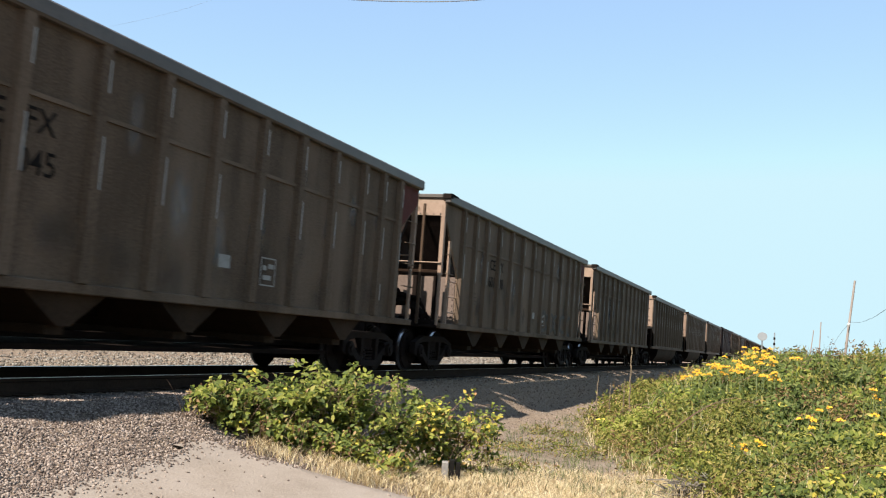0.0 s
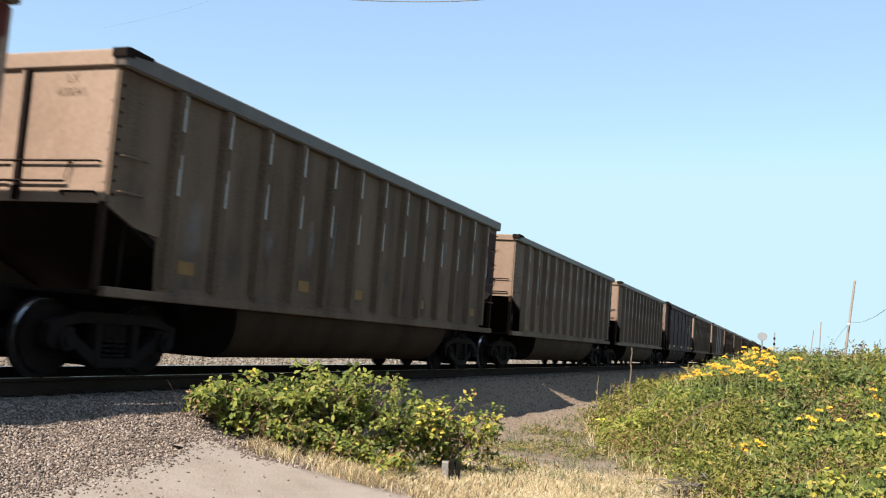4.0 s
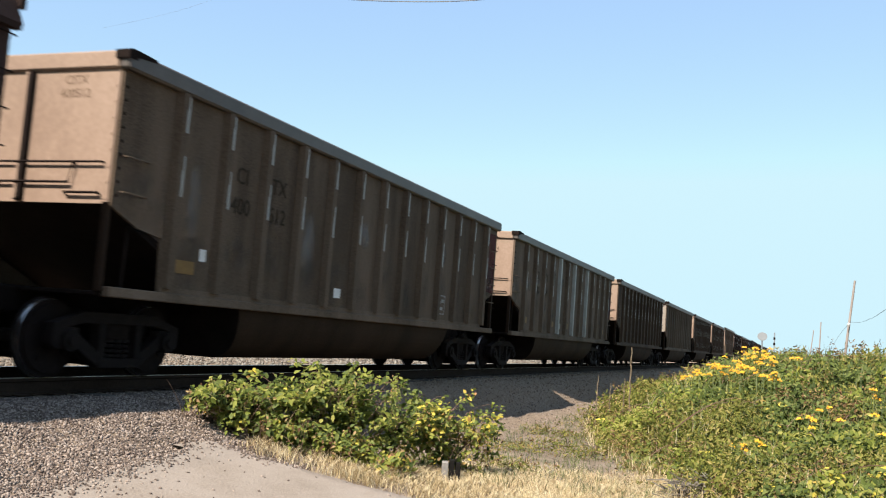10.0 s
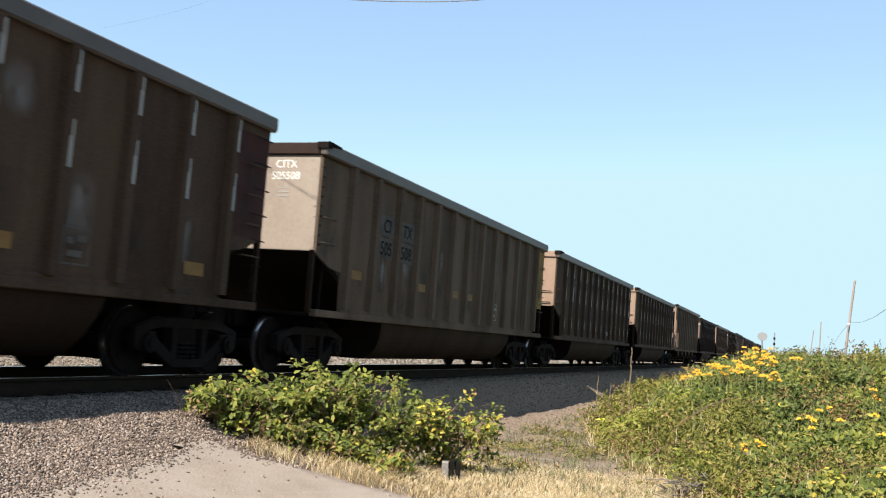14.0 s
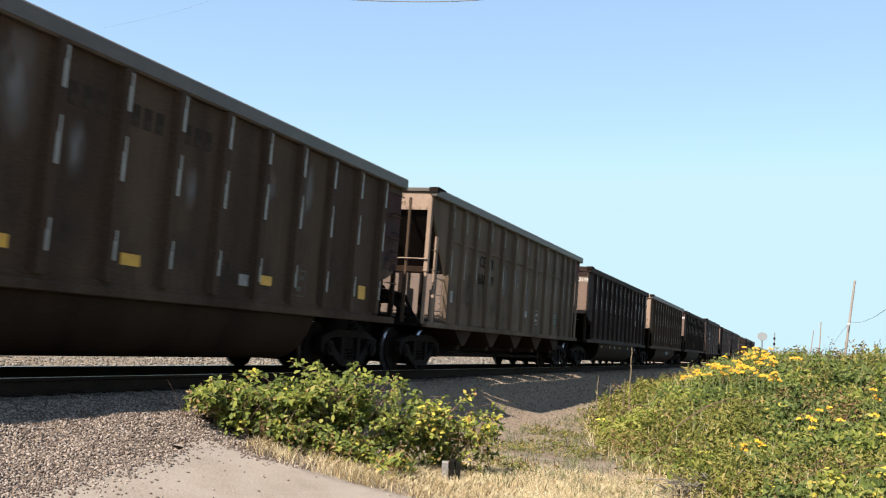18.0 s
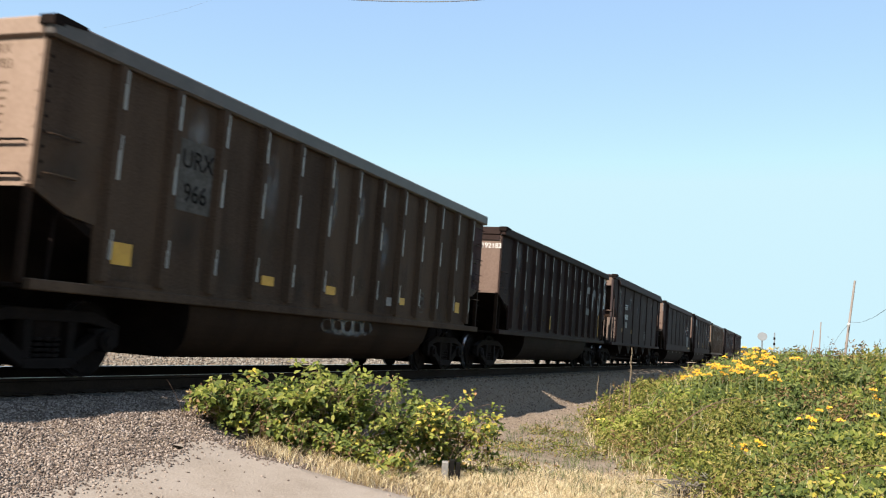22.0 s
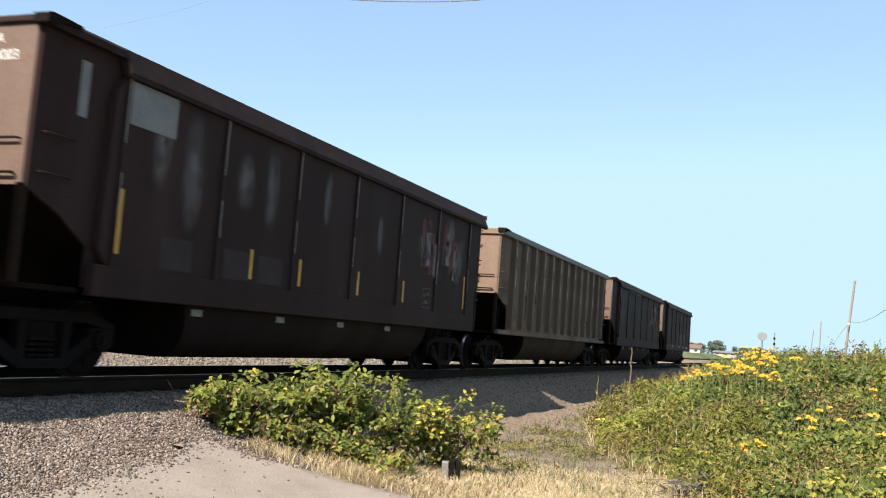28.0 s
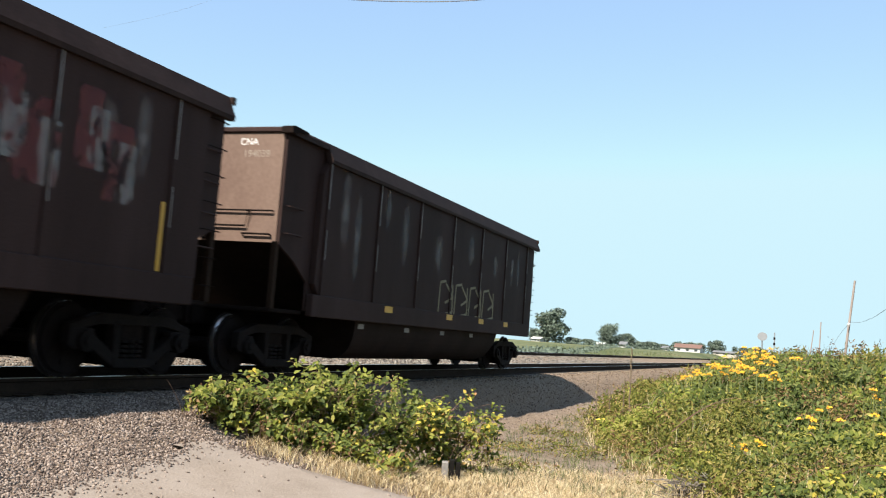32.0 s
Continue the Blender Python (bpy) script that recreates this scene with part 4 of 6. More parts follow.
            box(bm, 0.3, 0.6, -0.5, 0.3, 1.04, 1.2, bev=0.02)
            box(bm, 0.05, 0.7, -1.3, 1.3, 1.04, 1.16, bev=0.02)
            tube(bm, ((0.2, -1.2, 1.12), (0.25, -0.9, 1.6), (0.3, -0.3, 1.72), (0.35, 0.4, 1.7), (0.4, 1.1, 1.3)), 0.06, n=7)
            return "under"
        part("brake_reservoir", shared(("p_brake",), brake), None, car, m=m)

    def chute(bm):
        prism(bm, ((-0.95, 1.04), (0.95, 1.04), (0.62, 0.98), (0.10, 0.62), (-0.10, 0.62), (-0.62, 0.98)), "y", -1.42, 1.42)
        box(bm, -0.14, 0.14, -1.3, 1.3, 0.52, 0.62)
        # chutes use the underside tone, darkened for shade
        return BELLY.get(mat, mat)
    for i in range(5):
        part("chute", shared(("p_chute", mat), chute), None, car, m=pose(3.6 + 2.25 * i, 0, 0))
    corner_caps(car, top)
    for y in (-0.45, 0.45):
        part("door_shaft", shared(("p_shaft",), lambda bm: (box(bm, 3.0, 13.2, -0.05, 0.05, 0.45, 0.55, bev=0.01), "under")[1]), None, car, m=pose(0, y, 0))
    part("door_tray", shared(("p_tray",), lambda bm: (box(bm, 3.2, 13.0, -0.9, 0.9, 0.33, 0.40), "under")[1]), None, car)
    rungs(car, mat)
    return car
def texts(car, xs, zs, rows, mat="ink", size=0.38, off=-1.509):
    """Rows of writing on the side, split over two bays as the posts split them."""
    for z, row in zip(zs, rows):
        for x, word in zip(xs, row):
            if word:
                lettering("lettering", word, mat, size, on_side(x, z - 0.35 * size, off), car)


def end_text(car, rows, y=-0.83, z=3.46, size=0.15, mat="stencil"):
    for i, row in enumerate(rows):
        lettering("lettering", row, mat, size, on_front(y, z - i * 1.1 * size), car)


def squares(car, xs, z, mat="yellow", w=0.34, h=0.17, off=-1.509):
    for x in xs:
        patch(car, "reflector", x, z, w, h, mat, off)


def strips(car, xs, z, mat="yellow", h=0.9, w=0.07, off=-1.509):
    for x in xs:
        patch(car, "reflector", x, z, w, h, mat, off)


def logo(car):
    """A worn white emblem of two bent ribbons; the posts cross it."""
    def build(bm):
        strokes = (((12.45, 2.92), (11.88, 2.91), (11.64, 2.82), (11.54, 2.62), (11.54, 2.38), (11.64, 2.20), (11.88, 2.11), (12.50, 2.11), (12.70, 2.20), (12.80, 2.42), (12.86, 2.70),
                    (12.94, 2.87), (13.08, 2.91), (13.24, 2.82), (13.46, 2.58), (13.78, 2.24), (13.95, 2.16), (14.07, 2.28), (14.12, 2.55), (14.15, 2.94)),)
        for line in strokes:
            left, right = [], []
            for i, q in enumerate(line):
                d = (Vector(line[min(i + 1, len(line) - 1)]) - Vector(line[max(i - 1, 0)])).normalized()
                n = Vector((-d.y, d.x)) * 0.12
                left.append((q[0] + n.x, q[1] + n.y))
                right.append((q[0] - n.x, q[1] - n.y))
            for i in range(len(line) - 1):
                v = [bm.verts.new((u, w, 0)) for u, w in (left[i], left[i + 1], right[i + 1], right[i])]
                bm.faces.new(v)
        bmesh.ops.remove_doubles(bm, verts=bm.verts, dist=1e-4)
        bmesh.ops.solidify(bm, geom=bm.faces[:], thickness=0.002)
        bmesh.ops.recalc_face_normals(bm, faces=bm.faces)
        return "emblem"
    part("emblem", shared(("logo",), build), None, car, "worn white ribbon emblem", m=on_side(0, 0, -1.508))


def scrawl(car, x, z, w, h, mat="spray", off=-1.509, seed=1):
    """Spray-painted loops."""
    def build(bm):
        r = random.Random(seed)
        for k in range(5):
            cx = -w / 2 + w * (k + 0.5) / 5
            pts = []
            a0 = r.uniform(0, 6.28)
            for i in range(14):
                a = a0 + 0.62 * i
                pts.append((cx + w / 8 * math.cos(a) * r.uniform(0.8, 1.1), h / 2 * math.sin(a) * r.uniform(0.8, 1.1), 0.0))
            for p0, p1 in zip(pts, pts[1:]):
                d = (Vector(p1) - Vector(p0)).normalized()
                nrm = Vector((-d.y, d.x, 0)) * 0.05
                prism(bm, [(Vector(q) + s * nrm)[:2] for q, s in ((p0, 1), (p1, 1), (p1, -1), (p0, -1))], "z", -0.001, 0.0012 + 0.0003 * (len(bm.verts) // 8 % 40))
        return mat
    tagged(part("graffiti", shared(("scrawl", seed, w, h, mat), build), None, car, "spray-painted graffiti", m=on_side(x, z, off)), kind="stuff")


def block_tag(car, x, z, w, h, off=-1.604):
    """Angular spray-painted outlines, too worn to read."""
    def build(bm):
        r = random.Random(3)
        for k in range(4):
            u0, u1 = -w / 2 + w * (k + 0.06) / 4, -w / 2 + w * (k + 0.94) / 4
            um = (u0 + u1) / 2 + r.uniform(-0.1, 0.1)
            for line in (((u0, -h / 2), (u0 + 0.05, h / 2), (um, h / 2 + 0.05)), ((um, h / 2), (u1, 0.1 * h), (um, -0.1 * h)), ((u0 + 0.1, -h / 2), (u1, -h / 2 + 0.1), (u1 - 0.06, h / 2))):
                for p0, p1 in zip(line, line[1:]):
                    d = (Vector(p1) - Vector(p0)).normalized()
                    n = Vector((-d.y, d.x)) * 0.028
                    prism(bm, [Vector(q) + s * n for q, s in ((p0, 1), (p1, 1), (p1, -1), (p0, -1))], "z", -0.001, 0.0012 + 0.0003 * (len(bm.verts) // 8 % 40))
        return "tag"
    tagged(part("graffiti", shared(("block_tag", w, h), build), None, car, "worn angular spray-painted outlines", m=on_side(x, z, off)), kind="stuff")


TAN_HOPPER = "grimy tan hopper wagon with ribbed steel sides, empty, rolling"
TAN_GON = "grimy tan coal gondola with ribbed sides and rounded belly, rolling"


def build_train():
    posts = [A + 1.09 + (B - 2.07 - A) / 12 * i for i in range(13)]
    for c, mark in ((-1, ""), (0, "601045"), (1, "601088"), (2, "601892"), (13, "601099")):
        car = hopper(c, "tan", "end_tan", TAN_HOPPER)
        if mark:
            texts(car, (4.42, 5.12), (2.72, 2.29), (("CE", "FX"), (mark[:3], mark[3:])))
            end_text(car, ("CEFX", mark), y=-0.66, z=3.72, size=0.14)
        notice(car, 9.8, 1.57)
        patch(car, "paint_patch", 8.65, 1.62, 0.28, 0.18, "faded")
        patch(car, "paint_patch", 13.75, 1.55, 0.16, 0.30, "faded")
        part("painted_panel", shared(("red_bay",), lambda bm: (prism(bm, ((-0.88, 2.82), (-0.88, 3.74), (-0.02, 3.74), (-0.02, 3.45)), "y", -0.002, 0.001), "red")[1]), None, car, "dull red painted end bay", m=pose(B, -1.502, 0))
        bars(car, "small_print", 3.0, 1.9, 4, 0.55, "ink")
        if c == 1:
            scrawl(car, 11.6, 1.48, 4.4, 0.62, mat="dim", seed=4)
        if c == 13:
            patch(car, "notice_sheet", 12.02, 1.6, 0.66, 0.42, "green", label="dull green notice sheet")
            bars(car, "small_print", 12.02, 1.75, 5, 0.5, "faded", off=-1.513, pitch=0.075)
            patch(car, "paint_patch", 2.36, 1.72, 0.16, 0.26, "faded")
    c3 = gondola(3, "tan", "end_tan", TAN_GON, rear="maroon")
    end_text(c3, ("LX", "400041"))
    squares(c3, (2.4, 5.5, 7.5, 10.5, 13.8), 1.44, "amber")
    for c, num in ((4, "43264"), (5, "43268"), (20, "44556")):
        car = gondola(c, "grey_tan", "end_brown", "dusty grey aluminium coal gondola with bolted posts, rolling", top=3.76, chord=0.18, rib_w=0.22, rib_d=0.12, rear="green")
        end_text(car, ("TILX " + num,), y=-0.66, z=3.24, size=0.15)
        texts(car, (3.50, 4.46), (2.48, 2.08), (("TI", "LX"), (num[:2], num[2:])), mat="dim_ink", size=0.33)
        notice(car, 11.9, 1.6, mat="ink")
        squares(car, (2.45, 3.4, 5.5, 7.5, 10.85, 12.95, 13.75), 1.30, "amber")
        bars(car, "small_print", 10.9, 1.75, 3, 0.5, "ink")
        bolts(car, posts)
    for c, mark in ((7, "400512"), (8, "400094"), (9, "400381")):
        car = gondola(c, "tan" if c != 9 else "brown", "end_tan", TAN_GON if c != 8 else "tan coal gondola with three pale repainted posts, rolling", rear={7: "red", 8: "maroon", 9: "maroon"}[c], pale=(4, 6, 8) if c == 8 else ())
        end_text(car, ("CITX", mark))
        texts(car, (3.45, 4.45), (2.85, 2.42), (("CI", "TX"), ("400", mark[3:])), mat="dim_ink", size=0.33)
        notice(car, 11.65, 1.5, mat="faded" if c == 7 else "dim")
        squares(car, (2.3,) if c == 7 else (2.3, 5.48, 7.5, 10.53, 13.8), 1.45, "amber", w=0.42)
        if c == 7:
            patch(car, "paint_patch", 2.68, 1.64, 0.14, 0.16, "white")
            patch(car, "paint_patch", 6.62, 1.41, 0.24, 0.16, "white")
            patch(car, "paint_patch", 13.45, 1.45, 0.14, 0.16, "white")
        else:
            patch(car, "paint_patch", 6.5, 1.42, 0.28, 0.18, "faded")
    c10 = gondola(10, "tan", "end_white", "dusty silver coal gondola with an ochre end bay, rolling", rear="ochre", plain_end=True, worn=0)
    end_text(c10, ("CITX", "505508"), z=3.42, size=0.18, mat="white")
    bars(c10, "small_print", -0.8, 3.08, 3, 0.4, "faded", front=True, pitch=0.07)
    for x, (a, b) in ((3.57, ("CI", "505")), (4.55, ("TX", "508"))):
        for z, word in ((2.82, a), (2.39, b)):
            patch(c10, "paint_patch", x, z, 0.8, 0.38, "dim")
            lettering("lettering", word, "ink", 0.36, on_side(x, z - 0.125, -1.513), c10)
    squares(c10, (2.4, 5.52, 7.57, 8.59), 1.78, "amber", w=0.40, h=0.16)
    notice(c10, 10.62, 1.52)
    for c, mark in ((11, "400220"), (12, "966646"), (15, "966783")):
        car = gondola(c, "brown", "end_tan", "grimy brown coal gondola with bare worn post faces, rolling", rear="maroon", worn=3)
        end_text(car, ("FURX" if c > 11 else "CITX", mark))
        bars(car, "small_print", -0.8, 3.14, 7, 0.6, "stencil", front=True, pitch=0.085)
        if c == 12:
            texts(car, (3.45, 4.45), (2.72, 2.28), (("URX", ""), ("966", "646")), mat="dim_ink", size=0.34)
        if c < 15:
            for x in (6.58, 7.61, 8.62):
                for k in (-0.22, 0.0, 0.22):
                    patch(car, "faded_mark", x + k, 3.14, 0.15, 0.26, "dim_ink")
        if c == 11:
            bars(car, "small_print", 3.5, 2.6, 4, 0.6, "ink", pitch=0.13)
        if c == 15:
            patch(car, "paint_patch", 3.56, 2.62, 0.76, 0.92, "dim", off=-1.506)
            lettering("lettering", "URX", "ink", 0.34, on_side(3.56, 2.72, -1.513), car)
            lettering("lettering", "966", "ink", 0.34, on_side(3.56, 2.29, -1.513), car)
            scrawl(car, 8.4, 0.86, 1.9, 0.30, seed=9, off=-1.462)
        if c > 11:
            squares(car, (2.28,), 1.49, "yellow", w=0.34, h=0.26)
            squares(car, (5.53, 7.55, 10.58), 1.44, "yellow", w=0.34, h=0.14)
            squares(car, (13.86,), 1.49, "yellow", w=0.28, h=0.24)
        patch(car, "paint_patch", 10.0, 1.4, 0.24, 0.16, "faded")
        notice(car, 11.57, 1.48, mat="dim")
    for c, mark in ((14, "192176"), (16, "192182")):
        car = gondola(c, "black", "end_dark", "sooty black coal gondola with a faded white emblem, rolling", top=3.80, plain_end=True, worn=2, rib_w=0.14)
        lettering("lettering", "CNA " + mark, "white", 0.19, on_front(-0.98, 3.24), car)
        logo(car)
        patch(car, "painted_panel", B - 0.43, 2.80, 0.86, 1.68, "maroon", off=-1.503)
        patch(car, "peeling_paint", B - 0.46, 2.98, 0.78, 1.20, "flaked", off=-1.506, label="peeling white paint over maroon")
        if c == 14:
            squares(car, (2.32, 13.87), 1.8, "amber", w=0.3, h=0.22)
            squares(car, (4.25, 6.11, 8.41), 0.86, "amber", off=-1.462, w=0.36, h=0.09)
            squares(car, (7.14, 10.54), 0.86, "faded", off=-1.462, w=0.26, h=0.10)
        else:
            strips(car, (2.23,), 1.68, "yellow", h=0.85)
            strips(car, (14.10,), 1.64, "yellow", h=0.85)
            strips(car, (6.07,), 1.47, "yellow", h=0.42, off=-1.604)
    c17 = hopper(17, "soot", "end_dark", "sooty dark hopper wagon with smooth panelled sides, rolling", hood=True)
    end_text(c17, ("CEFX", "60809"), y=-0.9, z=3.72, size=0.16, mat="white")
    lettering("lettering", "CEFX", "white", 0.34, on_side(4.25, 2.62), c17)
    lettering("lettering", "60809", "white", 0.34, on_side(4.31, 2.18), c17)
    patch(c17, "paint_patch", 4.37, 1.93, 0.45, 0.26, "faded")
    squares(c17, (3.3, 5.87), 1.67, "amber")
    notice(c17, 10.03, 1.57)
    for x, z in ((2.6, 3.2), (2.8, 2.6), (5.3, 3.0), (7.6, 2.7), (9.6, 2.5), (12.0, 2.9), (12.1, 2.1), (13.3, 1.6)):
        smear(c17, x, z, 0.5, 0.9, off=-1.503)
    for c, mark in ((6, "194031"), (18, "194030"), (19, "194003"), (21, "194205"), (22, "194039")):
        car = hooded(c, "soot", "end_dark", "sooty dark coal gondola with smooth sides and a slanting hood, rolling")
        lettering("lettering", "CNA", "white", 0.15, on_front(-0.82, 3.55), car)
        lettering("lettering", mark, "white" if c in (18, 19) else "end_white", 0.16, on_front(-0.97, 3.36), car)
        if c == 6:
            squares(car, (2.21,), 1.2, "yellow", w=0.3, h=0.22, off=-1.632)
            squares(car, (4.32, 8.35, 12.45, 14.6), 1.25, "yellow", w=0.6, h=0.12, off=-1.632)
        elif c == 19:
            strips(car, (2.14, 14.05), 1.85, "yellow", h=0.75, off=-1.603)
            strips(car, (4.97, 6.37, 8.46, 10.5), 1.63, "yellow", h=0.42, off=-1.603)
        elif c == 18:
            strips(car, (2.14,), 1.75, "yellow", h=0.6, off=-1.603)
            squares(car, (13.79,), 1.23, "yellow", w=0.8, h=0.11, off=-1.632)
            scrawl(car, 13.05, 1.62, 1.1, 0.7, mat="faded", off=-1.603, seed=5)
        elif c == 21:
            strips(car, (2.14, 14.08), 1.77, "yellow", h=0.85, off=-1.603)
            squares(car, (4.26, 6.05, 8.22, 10.23), 0.89, "amber", w=0.42, h=0.10, off=-1.462)
        else:
            squares(car, (4.8, 8.14, 10.39, 12.46), 1.24, "yellow", w=0.36, h=0.12, off=-1.632)
            block_tag(car, 9.4, 1.62, 4.0, 0.72)
        if c != 22:
            for k, (x, z, w, h) in enumerate(((11.5, 2.7, 0.5, 1.0), (12.0, 2.5, 0.6, 0.9), (12.7, 2.8, 0.4, 0.9), (13.2, 2.5, 0.5, 0.9))):
                smear(car, x, z, w, h, off=-1.6045, mat="rust_rub")
                smear(car, x + 0.15, z - 0.1, 0.3, 0.7, off=-1.606, mat="chalk")
            if c != 21:
                notice(car, 11.75, 1.58, off=-1.603, mat="dim")
        if c == 19:
            patch(car, "welded_plate", 2.58, 3.24, 0.86, 0.50, "plate", off=-1.604, label="pale riveted repair plate")
            patch(car, "welded_plate", 1.50, 3.22, 0.14, 0.62, "plate", off=-1.494)
            for x in (3.25, 4.62, 5.50):
                patch(car, "paint_patch", x, 1.58, 0.66, 0.40, "soot_pale", off=-1.6015)
        if c == 21:
            patch(car, "welded_plate", 3.08, 3.24, 1.98, 0.48, "soot_pale", off=-1.606, label="grey riveted repair plate")
            patch(car, "welded_plate", 1.42, 3.40, 0.9, 0.5, "soot_pale", off=-1.494)
            patch(car, "bare_strip", 6.3, 3.50, 3.4, 0.05, "worn", off=-1.606)
        for x in (4.0, 6.15, 8.2, 10.2) if c != 21 else ():
            patch(car, "paint_patch", x, 0.88, 0.24, 0.09, "faded", off=-1.462)


def bolts(car, posts):
    """Bolt heads down the flanges of the posts, on the side towards the road."""
    def build(bm):
        for k in range(11):
            disc(bm, (-0.15, -0.012, 1.32 + 0.21 * k), 0.018, 0.024, axis="y", n=6)
        return "grey_tan"
    for x in posts:
        tagged(part("bolt_row", shared(("bolt_row",), build), None, car, m=pose(x, -1.5, 0)), kind="stuff")


build_train()
for c, car in CARS:
    if car.name.startswith("coal_gondola") and c in (3, 4, 5, 7, 8, 9, 10, 11, 12, 14, 15, 16, 20):
        grime(car, 40 + c)
    elif c in (-1, 0, 1, 2, 13):
        grime(car, 40 + c)
# how far the leading end of the first car lies along the line at each time, apart from an even 10.8 m/s
DRIFT = ((0, 2.30), (2, 2.36), (4, 2.30), (6, 2.30), (8, 2.42), (10, 2.36), (12, 2.25), (14, 1.87), (16, 1.63), (18, 1.47), (20, 1.29), (22, 1.18), (24, 1.12), (26, 1.20), (28, 1.10), (30, 0.97), (32, 0.72))


OWN = {4: 0.15, 5: 0.15}     # slack in the couplings


def travelled(t):
    ts, ds = zip(*DRIFT)
    return float(np.interp(t, ts, ds)) - 10.8 * t


# ---- hard standing and loose stone ----
SLAB_R = ((-3.0, 0.0, 2.0, 3.49, 4.41, 4.78, 5.22, 5.58), (9.3, 9.1, 8.85, 8.63, 8.47, 8.34, 8.26, 7.86))
SLAB_L = ((-3.0, 4.4, 4.62, 5.05, 5.2, 5.32, 5.58), (-5.0, -5.0, 3.6, 5.4, 6.6, 7.5, 7.8))


def slab_span(y):
    return np.interp(y, *SLAB_L), np.interp(y, *SLAB_R)


def on_slab(x, y):
    lo, hi = slab_span(y)
    return (x > lo) & (x < hi) & (y < 5.58)


def build_slab():
    """Pale hard-packed standing, with a broken edge."""
    ny, nx = 150, 90
    ys = np.linspace(-3.0, 5.58, ny)
    rows = []
    for y in ys:
        lo, hi = slab_span(y)
        lo += 0.5 * noise.noise((y * 5.3, 2.7, 0.0)) + 0.22 * noise.noise((y * 17.0, 8.1, 0.0)) if y > 4.4 else 0.0
        hi += 0.06 * noise.noise((y * 3.1, 0.3, 0.0)) + 0.03 * noise.noise((y * 11.0, 4.0, 0.0))
        x = np.linspace(lo, max(hi, lo + 0.05), nx)
        z = ground_z(x, np.full(nx, y)) + 0.035
        z[-1] -= 0.10
        z -= 0.06 * ease(5.40, 5.58, y)
        rows.append(np.stack([x, np.full(nx, y), z], -1))
    v = np.array(rows)
    idx = np.arange(ny * nx).reshape(ny, nx)
    f = np.stack([idx[:-1, :-1], idx[:-1, 1:], idx[1:, 1:], idx[1:, :-1]], -1).reshape(-1, 4)
    me = mesh_of("hard_standing", v.reshape(-1, 3), f, "slab")
    me.shade_smooth()
    tagged(new("hard_standing", me), "pale hard-packed standing strewn with stray stones", "pavement", kind="structure")


M["slab"] = material("pale_packed_dirt", ((0.170, 0.134, 0.108), (0.218, 0.176, 0.143), (0.252, 0.208, 0.174), (0.195, 0.160, 0.134)), scale=2.2, rough=0.92, bump=0.5, fine=38, spec=0.2)
build_slab()


def stones(name, xs, ys, count, size, label, keep=None, mat="stone"):
    """Loose broken stones scattered on the ground, thinner with distance."""
    x = xs[0] * (xs[1] / xs[0]) ** RNG.uniform(0, 1, count)
    y = RNG.uniform(*ys, count)
    if keep is not None:
        ok = keep(x, y)
        x, y = x[ok], y[ok]
    count = len(x)
    z = ground_z(x, y) + np.where(on_slab(x, y), 0.035, ground_bump(x, y))
    base = np.array([(1, 0, 0), (-1, 0, 0), (0, 1, 0), (0, -1, 0), (0, 0, 1), (0, 0, -1)], dtype=float)
    tri = np.array([(0, 2, 4), (2, 1, 4), (1, 3, 4), (3, 0, 4), (2, 0, 5), (1, 2, 5), (3, 1, 5), (0, 3, 5)])
    r = size * RNG.uniform(0.45, 1.3, (count, 1, 1)) * RNG.uniform(0.6, 1.2, (count, 6, 1)) * np.clip(x / 14, 1, 2.2)[:, None, None]
    v = base[None] * r + RNG.normal(0, 0.22, (count, 6, 3)) * r
    a, b = RNG.uniform(0, 2 * np.pi, count), RNG.uniform(-0.9, 0.9, count)
    ca, sa, cb, sb = np.cos(a)[:, None], np.sin(a)[:, None], np.cos(b)[:, None], np.sin(b)[:, None]
    vx, vy, vz = v[..., 0] * ca - v[..., 1] * sa, v[..., 0] * sa + v[..., 1] * ca, v[..., 2] * 0.75
    vy, vz = vy * cb - vz * sb, vy * sb + vz * cb
    v = np.stack([vx + x[:, None], vy + y[:, None], vz + z[:, None] + size * 0.15], -1)
    faces = (tri[None] + 6 * np.arange(count)[:, None, None]).reshape(-1, 3)
    return tagged(new(name, mesh_of(name, v.reshape(-1, 3), faces, mat)), label, "ballast", kind="stuff")


stones("ballast_stones", (3.8, 11.5), (4.5, 7.95), 84000, 0.0165, "loose grey and pinkish ballast stones on the shoulder", keep=lambda x, y: ~on_slab(x + RNG.normal(0, 0.12, len(x)), y + RNG.exponential(0.075, len(x))))
stones("ballast_stones", (10.5, 60.0), (5.9, 7.95), 12000, 0.0145, "loose ballast stones down the bank beside the track", mat="bank_stone", keep=lambda x, y: y > 6.3 + RNG.normal(0, 0.3, len(x)))
stones("ballast_stones", (6.0, 90.0), (9.9, 16.2), 20000, 0.03, "sunlit ballast stones between the two tracks", mat="far_stone")
stones("ballast_stones", (5.0, 40.0), (8.25, 9.6), 4000, 0.03, "ballast stones between the rails")
stones("stray_stones", (4.6, 9.0), (2.5, 5.5), 420, 0.016, "stray stones scattered on the hard standing", keep=lambda x, y: on_slab(x, y) & (RNG.uniform(0, 1, len(x)) < np.clip((y - 2.6) / 2.6, 0.1, 1) ** 2))
stones("dirt_clods", (9.5, 28.0), (2.2, 6.4), 5200, 0.015, "small stones and clods on bare dirt")

